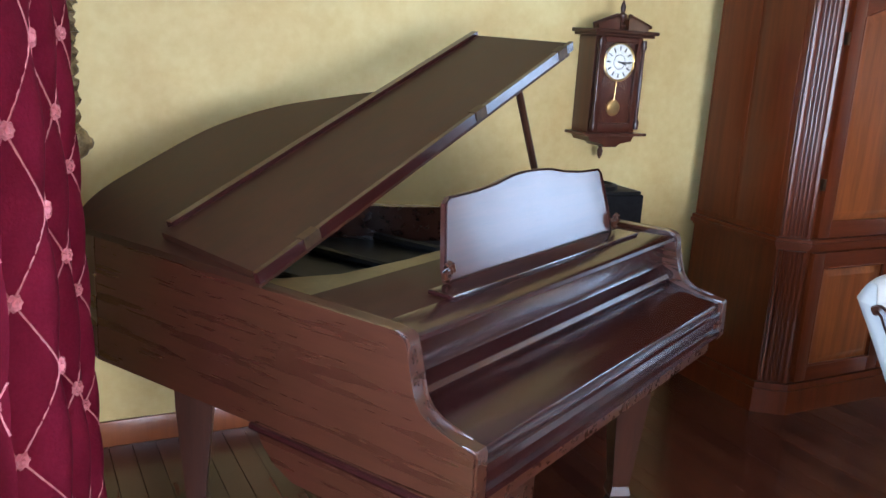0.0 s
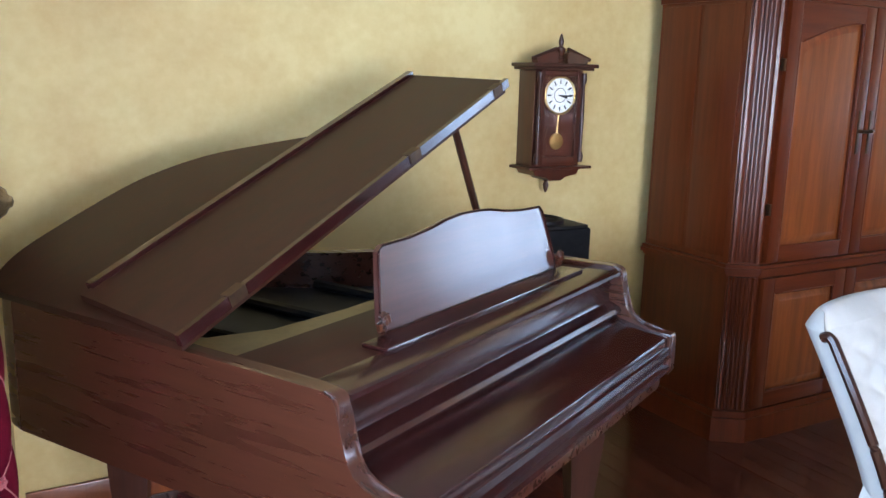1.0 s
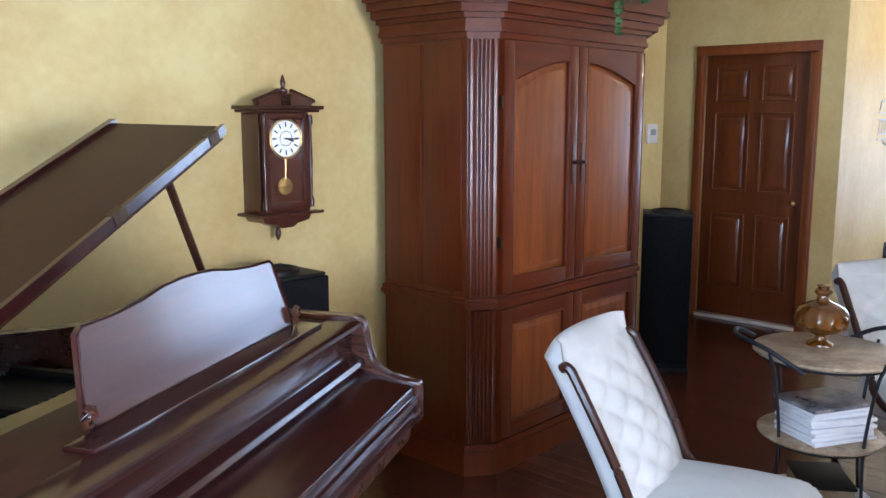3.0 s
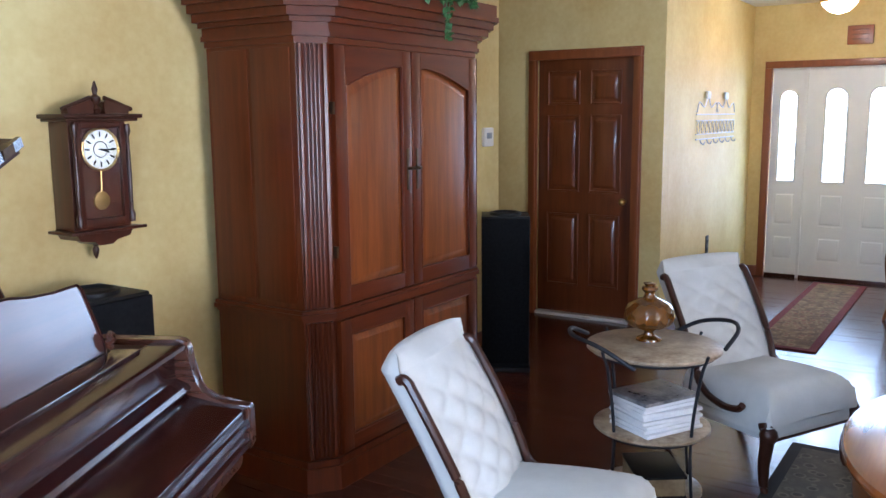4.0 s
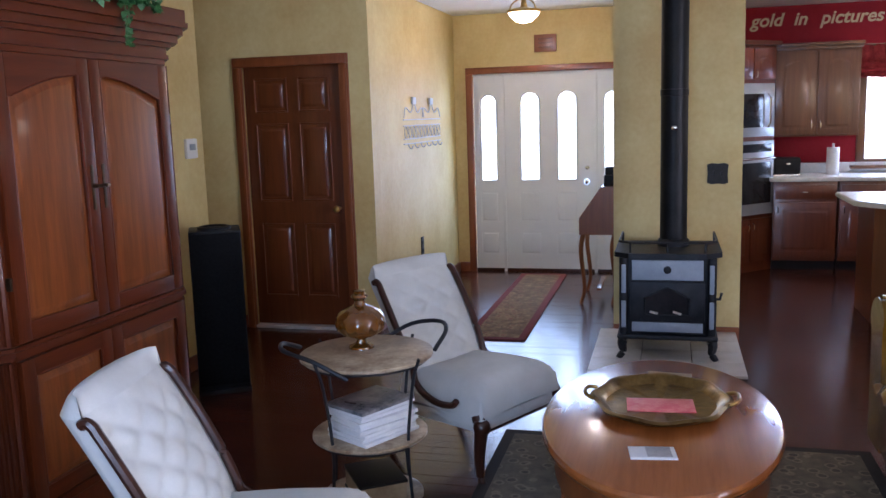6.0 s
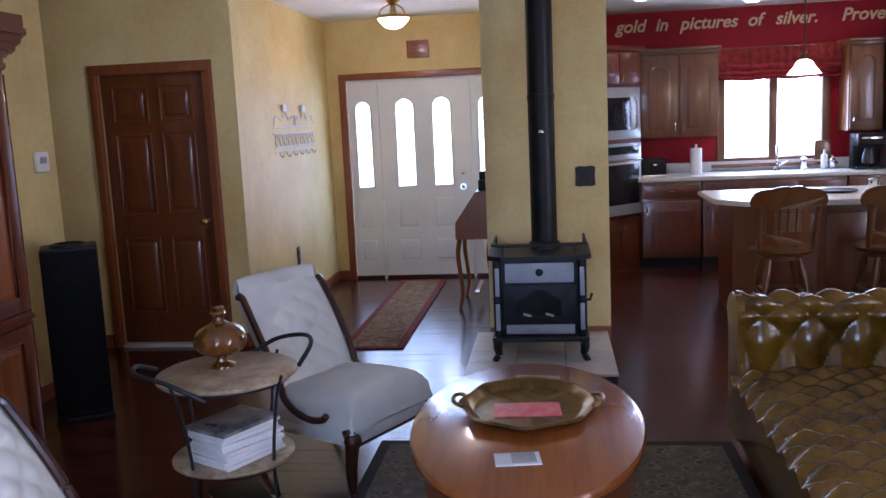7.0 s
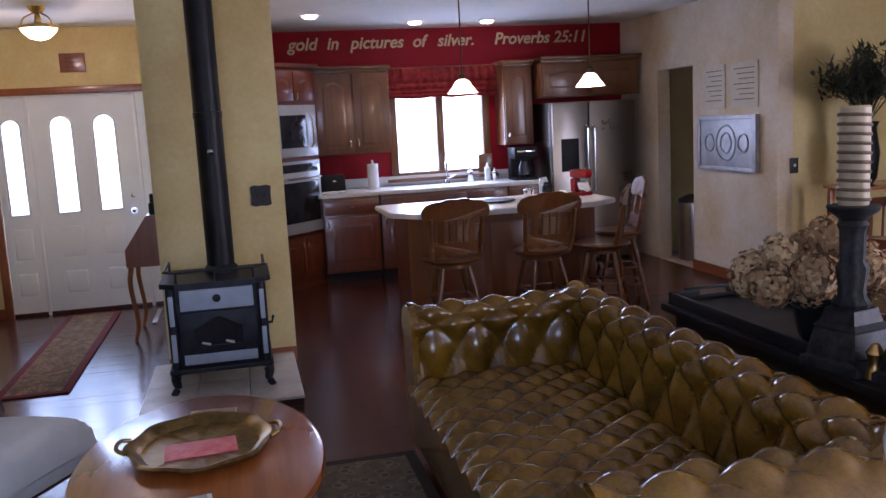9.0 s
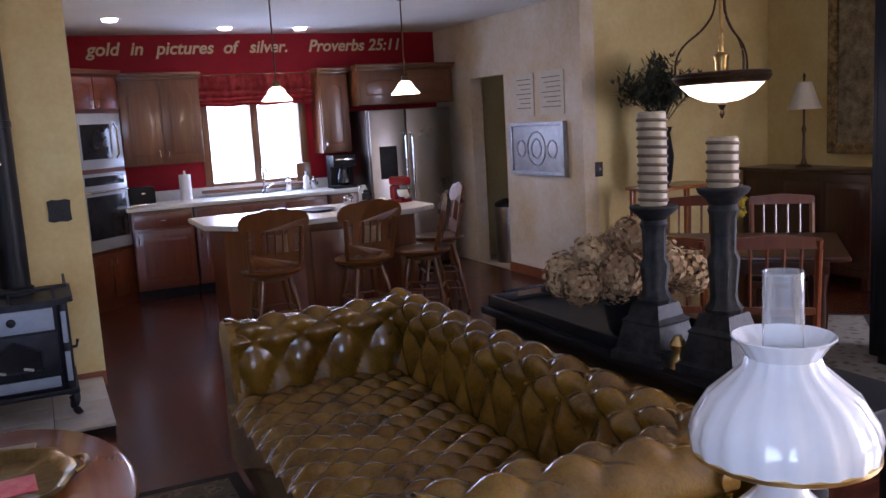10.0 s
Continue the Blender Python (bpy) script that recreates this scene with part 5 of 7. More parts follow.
part("plate", prism(bm_new(), [(0.06, 0.34), (1.34, 0.34), (1.34, 0.45), (1.0, 0.44), (0.55, 0.43), (0.3, 0.45), (0.16, 0.52), (0.10, 0.62), (0.06, 0.62)], lambda p, q, h: (p, q, h), 0.945, 0.968), "gold", pn, "bronze coloured iron frame", smooth=False)
for a, b in (((0.35, 0.5), (0.3, 1.15)), ((0.62, 0.48), (0.62, 1.1)), ((0.9, 0.48), (0.9, 0.85))):
    part("plate_strut", tube(bm_new(), [(*a, 0.90), (*b, 0.90)], 0.016, 8), "black", pn)
for k in range(40):
    x = 0.09 + k * 0.031
    part("damper", box(bm_new(), x, x + 0.016, 0.52, 0.58, 0.885, 0.905, 0.003), "black", pn)
# added black sheet: stands in for the shaded depth of the case
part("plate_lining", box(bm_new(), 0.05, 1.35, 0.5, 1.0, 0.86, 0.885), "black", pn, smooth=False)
key = [(0.10, 0.99), (0.012, 0.99), (0.002, 0.985), (0.0, 0.975), (0.010, 0.968), (0.028, 0.964), (0.034, 0.95), (0.034, 0.90), (0.03, 0.888), (0.014, 0.882), (-0.004, 0.874), (-0.010, 0.862), (-0.006, 0.850), (0.004, 0.843), (-0.02, 0.836), (-0.06, 0.826), (-0.10, 0.816), (-0.15, 0.808), (-0.160, 0.804), (-0.164, 0.796), (-0.164, 0.775), (-0.173, 0.772), (-0.175, 0.755), (-0.166, 0.750), (-0.166, 0.722), (-0.177, 0.716), (-0.177, 0.702), (-0.165, 0.697), (-0.165, 0.687), (0.10, 0.687)]
bm = prism(bm_new(), key, lambda p, q, h: (h, p, q), 0.045, 1.355)
part("fallboard", bm, "pianox", pn, "glossy closed key cover with moulded edges")
part("front_deck", box(bm_new(), 0.045, 1.355, 0.10, 0.34, 0.945, 0.985, 0.005), "lid", pn)
part("keybed", box(bm_new(), 0.04, 1.36, -0.15, 0.42, 0.64, 0.684, 0.006), "piano", pn)
part("lower_moulding", prism(bm_new(), [(-0.17, 0.684), (-0.17, 0.60), (-0.12, 0.575), (0.30, 0.575), (0.36, 0.60), (0.40, 0.64), (0.42, 0.684)], lambda p, q, h: (h, p, q), -0.004, 0.04), "piano", pn, smooth=False)
part("moulding_bead", tube(bm_new(), [(-0.006, -0.17, 0.672), (-0.006, 0.43, 0.672)], 0.009, 8), "pianox", pn)
# music desk
DT = [(0.355, 0.0), (1.225, 0.0), (1.228, 0.03), (1.192, 0.186), (1.175, 0.2), (1.06, 0.203), (0.97, 0.212), (0.89, 0.226), (0.82, 0.231), (0.75, 0.231), (0.68, 0.226), (0.60, 0.212), (0.51, 0.203), (0.40, 0.2), (0.382, 0.186), (0.352, 0.03)]
md = part("music_desk", prism(bm_new(), DT, lambda p, q, h: (p, 0.165 + q * 0.2 + h, 0.994 + q * 0.97), 0.0, 0.014), "deskwood", pn, "glossy music desk with a curved crest")
part("edge_bead", tube(bm_new(), [(p, 0.163 + q * 0.2, 0.995 + q * 0.97) for p, q in DT[1:]], 0.0035, 6), "pianox", md)
part("ledge", box(bm_new(), 0.27, 1.26, 0.085, 0.158, 0.988, 1.0, 0.005), "pianox", md)
for x in (0.345, 1.235):
    part("scroll_bracket", tube(bm_new(), [(x + 0.02 * (1 - k / 16) * math.cos(k * 0.75), 0.155, 1.025 + 0.026 * (1 - k / 18) * math.sin(k * 0.75)) for k in range(14)], 0.007, 6), "piano", md)
# lid: s along the slope from the hinge, v along the case
LA = math.atan2(0.54, 1.36)


def on_lid(s, v, h):
    return (s * math.cos(LA) - h * math.sin(LA) - 0.01, v, 1.004 + s * math.sin(LA) + h * math.cos(LA))


outline = [(0, 0.40), (1.40, 0.40), (1.41, 0.60)] + [(p.x, p.y) for p in smooth_line([(1.36, 0.62, 0), (1.2, 0.68, 0), (1.08, 0.74, 0), (0.97, 0.82, 0), (0.885, 0.95, 0), (0.78, 1.10, 0), (0.66, 1.185, 0), (0.52, 1.225, 0), (0.25, 1.222, 0), (0.13, 1.20, 0), (0.04, 1.15, 0)], 4)] + [(0, 1.08)]
bm = prism(bm_new(), outline, on_lid, 0.0, 0.022)
ld = part("lid", bm, "lid", pn, "broad satin brown lid, hinged on the bass side")
bm = prism(bm_new(), [(0.0, 0.395), (1.40, 0.395), (1.42, 0.775), (0.04, 0.775)], on_lid, 0.024, 0.042)
fp = part("front_flap", bm, "lid", ld, "folded back front lid flap")
bm = bm_new()
for s0, s1, v0, v1, h1 in ((-0.005, 1.405, 0.386, 0.40, 0.046), (0.07, 1.425, 0.765, 0.788, 0.054)):
    prism(bm, [(s0, v0), (s1, v0), (s1, v1), (s0, v1)], on_lid, 0.018, h1)
part("lid_moulding", bm, "pianox", ld)
for s in (0.14, 0.84, 1.31):
    part("lid_hinge", prism(bm_new(), [(s, 0.383), (s + 0.05, 0.383), (s + 0.05, 0.41), (s, 0.41)], on_lid, 0.02, 0.0475), "bronze", ld, "dull brass lid hinge", smooth=False)
part("prop_stick", tube(bm_new(), [(1.32, 0.46, 0.99), (1.09, 0.47, 1.445)], 0.012, 8), "darkwood", pn)
for u, v in ((0.13, 0.06), (1.27, 0.06), (0.30, 1.02)):
    bm = bm_new()
    prof = [(0.04, 0.0), (0.045, 0.05), (0.038, 0.09), (0.05, 0.11), (0.04, 0.14), (0.075, 0.45), (0.08, 0.55), (0.085, 0.645)]
    lathe(bm, prof, 4, (u, v, 0))
    lg = part("leg", bm, "darkwood", pn, smooth=False)
    part("caster", lathe(bm_new(), [(0.02, 0.0), (0.03, 0.01), (0.03, 0.03), (0.02, 0.04)], 12, (u, v + 0.055, 0)), "brass", lg)
ly = part("pedal_lyre", box(bm_new(), 0.6, 0.8, 0.12, 0.16, 0.1, 0.64, 0.01), "piano", pn)
for x in (0.63, 0.7, 0.77):
    part("pedal", tube(bm_new(), [(x, 0.12, 0.09), (x, -0.05, 0.06)], 0.012, 8), "brass", ly)
part("lyre_foot", box(bm_new(), 0.57, 0.83, 0.08, 0.2, 0.0, 0.1, 0.008), "piano", ly)


def loudspeaker(x, y, rz, label):
    r = thing("loudspeaker", x, y, 0, rz, label, "speaker", "tower loudspeakers")
    part("cabinet", box(bm_new(), -0.15, 0.15, -0.13, 0.16, 0.03, 0.99, 0.006), "black", r)
    part("grille", box(bm_new(), -0.145, 0.145, -0.155, -0.131, 0.06, 0.98, 0.008), "cloth", r, "black fabric grille")
    part("plinth", box(bm_new(), -0.155, 0.155, -0.15, 0.165, 0.0, 0.029, 0.004), "black", r)
    part("top_cap", lathe(bm_new(), [(0.1, 0.99), (0.1, 1.005), (0.08, 1.01), (0.07, 0.998)], 24), "black", r)
    return r


loudspeaker(5.17, 3.9, -60, "tall black tower loudspeaker beside the armoire")
loudspeaker(2.27, 4.0, 0, "black tower loudspeaker behind the piano")

# ---- wall clock ----
ck = thing("wall_clock", 2.47, 4.3, 0, 0, "dark cherry pendulum wall clock with a white dial", "clock")
part("case", box(bm_new(), -0.125, 0.125, -0.12, -0.002, 1.19, 1.60, 0.004), "clockwood", ck)
part("case_back", box(bm_new(), -0.085, 0.085, -0.122, -0.119, 1.235, 1.575), "clockwood", ck, "brown back board behind the glass", smooth=False)
bm = bm_new()
for a, b, c, d in ((-0.11, -0.085, 1.20, 1.60), (0.085, 0.11, 1.20, 1.60), (-0.085, 0.085, 1.20, 1.235), (-0.085, 0.085, 1.575, 1.60)):
    box(bm, a, b, -0.14, -0.12, c, d, 0.004)
part("door_frame", bm, "clockwood", ck)
dlp = part("dial", lathe(bm_new(), [(0.078, 0), (0.078, 0.006), (0.07, 0.008), (0.01, 0.008)], 36), "dial", ck, "white round dial with dark numerals")
dlp.rotation_euler, dlp.location = (radians(90), 0, 0), (0, -0.122, 1.495)
part("bezel", tube(bm_new(), [(0.078 * math.cos(k * math.pi / 16), -0.131, 1.495 + 0.078 * math.sin(k * math.pi / 16)) for k in range(33)], 0.005, 6), "brass", ck)
for k in range(12):
    a = k * math.pi / 6
    part("numeral", tube(bm_new(), [(r * math.cos(a), -0.1315, 1.495 + r * math.sin(a)) for r in (0.048, 0.066)], 0.0032, 4), "black", ck)
part("hour_pointer", tube(bm_new(), [(0, -0.134, 1.495), (0.036, -0.134, 1.484)], 0.0035, 4), "black", ck)
part("minute_pointer", tube(bm_new(), [(-0.01, -0.135, 1.495), (0.058, -0.135, 1.492)], 0.0028, 4), "black", ck)
part("inner_ring", tube(bm_new(), [(0.03 * math.cos(k * math.pi / 12), -0.1315, 1.495 + 0.03 * math.sin(k * math.pi / 12)) for k in range(25)], 0.0015, 4), "black", ck)
part("pendulum_rod", tube(bm_new(), [(0, -0.126, 1.42), (-0.004, -0.126, 1.31)], 0.003, 6), "brass", ck)
bob = part("pendulum_bob", lathe(bm_new(), [(0.036, 0), (0.034, 0.005), (0.015, 0.009), (0.003, 0.01)], 24), "brass", ck, "shiny brass pendulum bob")
bob.rotation_euler, bob.location = (radians(90), 0, 0), (-0.004, -0.123, 1.30)
for sx in (-0.115, 0.115):
    part("column", lathe(bm_new(), [(0.012, 1.21), (0.014, 1.24), (0.007, 1.26), (0.009, 1.4), (0.007, 1.54), (0.014, 1.56), (0.011, 1.59)], 12, (sx, -0.142, 0)), "darkwood", ck)
bm = bm_new()
box(bm, -0.155, 0.155, -0.16, -0.002, 1.60, 1.612, 0.003)
box(bm, -0.17, 0.17, -0.172, -0.002, 1.612, 1.628, 0.004)
part("cornice", bm, "darkwood", ck)
for sx in (-1, 1):
    part("pediment", prism(bm_new(), [(sx * 0.13, 1.628), (sx * 0.025, 1.628), (sx * 0.022, 1.672), (sx * 0.035, 1.68), (sx * 0.135, 1.648)], lambda p, q, h: (p, h, q), -0.14, -0.10), "clockwood", ck, smooth=False)
    part("raking_moulding", tube(bm_new(), [(sx * 0.15, -0.13, 1.645), (sx * 0.03, -0.13, 1.688)], 0.009, 6), "darkwood", ck)
part("finial", lathe(bm_new(), [(0.014, 1.628), (0.02, 1.645), (0.01, 1.66), (0.02, 1.68), (0.02, 1.69), (0.008, 1.70), (0.012, 1.72), (0.003, 1.75)], 14, (0, -0.12, 0)), "darkwood", ck)
bm = bm_new()
box(bm, -0.16, 0.16, -0.155, -0.002, 1.18, 1.192, 0.004)
prism(bm, [(-0.125, 1.18), (0.125, 1.18), (0.11, 1.155), (0.05, 1.145), (0.03, 1.13), (-0.03, 1.13), (-0.05, 1.145), (-0.11, 1.155)], lambda p, q, h: (p, h, q), -0.13, -0.003)
part("base_moulding", bm, "clockwood", ck)
part("drop_finial", lathe(bm_new(), [(0.003, 1.07), (0.01, 1.085), (0.014, 1.105), (0.008, 1.12), (0.018, 1.132)], 14, (0, -0.06, 0)), "darkwood", ck)
part("winding_key", tube(bm_new(), [(0.11, -0.145, 1.186), (0.175, -0.145, 1.186)], 0.007, 6), "darkwood", ck)
gpn = part("pane", box(bm_new(), -0.086, 0.086, -0.1375, -0.136, 1.235, 1.575), "glass", ck, smooth=False)
gpn.visible_shadow = False

# ---- armoire ----
am = thing("armoire", 0, 0, 0, 0, "large reddish cherry armoire with arched doors and fluted corners", "armoire")
AX0, AX1, AF, AB, CF, CD = 3.06, 4.43, 3.63, 4.215, 0.105, 0.075


def armoire_plan(g):
    """The chamfered outline, grown outwards by g."""
    return [(AX0 - g, AB), (AX0 - g, AF + CD - 0.4 * g), (AX0 + CF - 0.4 * g, AF - g), (AX1 - CF + 0.4 * g, AF - g), (AX1 + g, AF + CD - 0.4 * g), (AX1 + g, AB)]


def armoire_ring(name, steps, material, label=""):
    bm = bm_new()
    for g, z0, z1 in steps:
        prism(bm, armoire_plan(g), lambda p, q, h: (p, q, h), z0, z1)
    return part(name, bm, material, am, label, smooth=False)


armoire_ring("body", [(0.0, 0.14, 1.93)], "arm")
armoire_ring("plinth", [(0.025, 0.0, 0.11), (0.015, 0.11, 0.14)], "arm")
armoire_ring("waist_moulding", [(0.012, 0.755, 0.77), (0.028, 0.77, 0.79), (0.02, 0.79, 0.805)], "armx")
armoire_ring("crown", [(0.012, 1.905, 1.93), (0.03, 1.93, 1.95), (0.022, 1.95, 1.985), (0.045, 1.985, 2.005), (0.075, 2.005, 2.04), (0.10, 2.04, 2.075), (0.125, 2.075, 2.10), (0.115, 2.10, 2.16)], "armx", "deep stepped cornice")


def front(p, q, h):
    return (p, AF - h, q)


def rise(f, sgn):
    """Half an arch: it climbs towards the other door."""
    return math.sin(math.pi / 2 * (f if sgn > 0 else 1 - f))


def arched_door(p0, p1, q0, q1, arch, sgn, label):
    d = part("door", box(bm_new(), p0, p1, AF - 0.004, AF - 0.001, q0, q1), "arm", am, label, smooth=False)
    w = 0.07
    a, b = p0 + w, p1 - w
    top = q1 - w - arch
    part("stile", box(bm_new(), p0, a, AF - 0.026, AF - 0.004, q0, q1, 0.003), "arm", d)
    part("stile", box(bm_new(), b, p1, AF - 0.026, AF - 0.004, q0, q1, 0.003), "arm", d)
    part("rail", box(bm_new(), a, b, AF - 0.026, AF - 0.004, q0, q0 + w, 0.003), "armx", d)
    edge = [(a + (b - a) * k / 14, top + arch * rise(k / 14, sgn)) for k in range(15)]
    part("top_rail", prism(bm_new(), [(b, q1), (a, q1)] + edge, front, 0.004, 0.026), "armx", d, smooth=False)
    bm = bm_new()
    rings = []
    for ins, h in ((0.0, 0.006), (0.008, 0.005), (0.038, 0.018), (0.042, 0.0185)):
        pts = [(a + ins, q0 + w + ins), (b - ins, q0 + w + ins)]
        for k in range(14, -1, -1):
            f = k / 14
            pts.append((a + ins + (b - a - 2 * ins) * f, top - ins + arch * rise(f, sgn)))
        rings.append([bm.verts.new(front(p, q, h)) for p, q in pts])
    for A, B in zip(rings, rings[1:]):
        for k in range(len(A)):
            bm.faces.new((A[k], A[(k + 1) % len(A)], B[(k + 1) % len(B)], B[k]))
    bm.faces.new(rings[-1])
    # panel takes the lightened wood, for the light it catches
    part("panel", bm, "panel", d, "cherry panel with a warm light catch in its colour")
    line = [(a, q0 + w), (b, q0 + w)] + edge[::-1] + [(a, q0 + w)]
    part("moulding", tube(bm_new(), [(p, AF - 0.022, q) for p, q in line], 0.006, 8), "armx", d)
    return d


for p0, p1, sgn in ((3.18, 3.725, 1), (3.731, 4.31, -1)):
    d = arched_door(p0, p1, 0.815, 1.90, 0.095, sgn, "arched panelled door")
    hx = p1 - 0.035 if sgn > 0 else p0 + 0.035
    part("escutcheon", box(bm_new(), hx - 0.01, hx + 0.01, AF - 0.03, AF - 0.0255, 1.27, 1.46, 0.002), "bronze", d, "dark metal keyhole plate")
    part("handle", tube(bm_new(), [(hx, AF - 0.028, 1.37), (hx, AF - 0.05, 1.37), (hx + 0.025 * sgn, AF - 0.055, 1.37)], 0.008, 8), "bronze", d)
    for z in (1.02, 1.62):
        part("hinge", box(bm_new(), (p0 - 0.012 if sgn > 0 else p1), (p0 if sgn > 0 else p1 + 0.012), AF - 0.024, AF - 0.004, z, z + 0.05, 0.002), "bronze", d)
    arched_door(p0, p1, 0.155, 0.745, 0.0, sgn, "lower panelled door")
for x0, y0, x1, y1 in ((AX0, AF + CD, AX0 + CF, AF), (AX1 - CF, AF, AX1, AF + CD)):
    a, b = Vector((x0, y0, 0)), Vector((x1, y1, 0))
    t = (b - a).normalized()
    nrm = Vector((t.y, -t.x, 0))
    for z0, z1 in ((0.815, 1.90), (0.15, 0.75)):
        bm = bm_new()
        w = (b - a).length
        flat = [(0.008, 0.0)]
        for k in range(5):
            c = 0.03 + k * (w - 0.06) / 4
            flat += [(c - 0.011, 0.02), (c - 0.006, 0.010), (c, 0.007), (c + 0.006, 0.010), (c + 0.011, 0.02)]
        flat += [(w - 0.008, 0.0)]
        flat = [(0.008, 0.02)] + flat[1:-1] + [(w - 0.008, 0.02), (w - 0.008, 0.001), (0.008, 0.001)]
        prism(bm, flat, lambda p, q, h: tuple(a + p * t + q * nrm + Vector((0, 0, h))), z0, z1)
        part("fluted_pilaster", bm, "arm", am, "fluted corner pilaster", smooth=False)
for y0, y1 in ((3.735, 3.955), (3.975, 4.195)):
    part("side_panel", box(bm_new(), AX0 - 0.004, AX0, y0, y1, 0.83, 1.89, 0.002), "arm", am)
tp = thing("trailing_plant", 3.84, 3.66, 2.16, 0, "green leafy artificial vine trailing over the armoire cornice", "plant")
rnd = random.Random(9)


def leaf(bm, p, d, size, rnd):
    s = d.cross(Vector((rnd.uniform(-1, 1), rnd.uniform(-1, 1), rnd.uniform(-1, 1)))).normalized() * size * 0.35
    n = d.cross(s).normalized() * size * 0.15
    vs = [bm.verts.new(q) for q in (p, p + d * size * 0.4 + s + n, p + d * size, p + d * size * 0.4 - s + n)]
    bm.faces.new(vs)


bm = bm_new()
stems = bm_new()
for k in range(16):
    x = -0.2 + 0.03 * k + rnd.uniform(-0.02, 0.02)
    long = 0.17 if 7 <= k <= 8 else rnd.uniform(-0.06, 0.01)
    line = smooth_line([(x, 0.1, 0.02), (x + 0.01, -0.08, 0.09), (x + 0.02, -0.16, 0.0), (x + rnd.uniform(-0.02, 0.02), -0.17, -0.02 - long)], 6)
    tube(stems, line, 0.003, 4)
    for p in line[3:]:
        for _ in range(4 if k in (7, 8) else 2):
            leaf(bm, p + Vector((0, 0, 0)), Vector((rnd.uniform(-1, 1), rnd.uniform(-1, 0.3), rnd.uniform(-1, 0.5))).normalized(), rnd.uniform(0.02, 0.045), rnd)
part("vine", stems, "leaf", tp)
part("foliage", bm, "leaf", tp)
th = thing("thermostat", 5.62, 4.298, 1.46, 0, "white square thermostat on the wall", "thermostat")
part("housing", box(bm_new(), -0.065, 0.065, -0.025, 0, -0.065, 0.065, 0.01), "plastic", th)
part("display", box(bm_new(), -0.035, 0.035, -0.028, -0.024, -0.01, 0.03, 0.003), "steelgrey", th)

# ---- curtain and gilt frame on the west wall ----
cu = thing("quilted_curtain", 0, 0, 0, 0, "deep red quilted curtain with corded diamonds and rosettes", "curtain")


S0, S1, PLEAT = 0.95, 1.78, 0.25


def cloth(s, z):
    """Deep pleats that open towards the floor: s along the wall, z up."""
    depth = max(0.01, 0.020 + 0.036 * (1.58 - z))
    d = 0.095 + depth * math.cos(2 * math.pi * (s - 1.60) / PLEAT)
    return on_west(s, d, z)


steps = [S0 + (S1 - S0) * k / 400 for k in range(401)]
arc = [0.0]
for a, b in zip(steps, steps[1:]):
    arc.append(arc[-1] + (cloth(b, 1.1) - cloth(a, 1.1)).length)


def along(w):
    """The place along the wall at w metres along the cloth."""
    return float(np.interp(w, arc, steps))


W0 = float(np.interp(1.60, steps, arc))
HW, HZ, ZC = 0.092, 0.14, 0.955


def quilt(w, z):
    p, q = (w - W0) / HW, (z - ZC) / HZ
    return 0.011 * abs(math.sin(math.pi * (p + q) / 2) * math.sin(math.pi * (p - q) / 2)) ** 0.7


def on_cloth(w, z, lift=0.0):
    s = along(w)
    t = (cloth(s + 0.002, z) - cloth(s - 0.002, z)).normalized()
    n = t.cross(Vector((0, 0, 1)))
    if n.dot(WN) < 0:
        n = -n
    return cloth(s, z) + n * (quilt(w, z) + lift), n


bm = surf(bm_new(), lambda u, v: on_cloth(arc[-1] * u, 0.02 + 2.5 * v)[0], 150, 110)
bmesh.ops.solidify(bm, geom=bm.faces[:], thickness=0.008)
part("cloth", bm, "velvet", cu)
for k in range(-26, 30, 2):
    for sg in (1, -1):
        pts = []
        for j in range(220):
            w = arc[-1] * j / 219
            z = ZC + HZ * (k + sg * (w - W0) / HW)
            if 0.03 < z < 2.5:
                pts.append(on_cloth(w, z, 0.001)[0])
        if len(pts) > 6:
            part("cord", tube(bm_new(), pts, 0.0023, 5), "thread", cu)
ros = part("rosette", lathe(bm_new(), [(0.013, 0), (0.015, 0.004), (0.012, 0.009), (0.006, 0.006), (0.004, 0.010), (0.001, 0.011)], 14, wave=lambda a, z: 1 + 0.12 * math.cos(7 * a)), "thread", cu, "pink cord rosette")
first = True
for i in range(-8, 4):
    for k in range(-6, 12):
        w, z = W0 + i * HW, ZC + k * HZ
        if (i + k) % 2 == 0 and 0.01 < w < arc[-1] - 0.01 and 0.05 < z < 2.45:
            o = ros if first else new("rosette", ros.data)
            first = False
            o.parent = cu
            o.location, nrm = on_cloth(w, z, 0.001)
            o.rotation_euler = nrm.to_track_quat("Z", "Y").to_euler()
part("rod", tube(bm_new(), [on_west(1.1, 0.15, 2.54), on_west(4.4, 0.15, 2.54)], 0.018, 10), "brass", cu)
for s in (1.14, 4.36):
    part("bracket", tube(bm_new(), [on_west(s, 0.002, 2.54), on_west(s, 0.15, 2.54)], 0.01, 6), "brass", cu)
gf = thing("gilt_picture_frame", 0, 0, 0, 0, "ornate gilded picture frame on the west wall", "picture")
bm = bm_new()
rnd = random.Random(3)
for s0, s1, z0, z1 in ((0.40, 0.50, 1.17, 2.3), (0.85, 0.95, 1.17, 2.3), (0.50, 0.85, 1.17, 1.27), (0.50, 0.85, 2.2, 2.3)):
    prism(bm, [(s0, 0.004), (s1, 0.004), (s1, 0.05), (s0, 0.05)], lambda p, q, h: on_west(p, q, h), z0, z1)
part("frame", bm, "frame", gf)
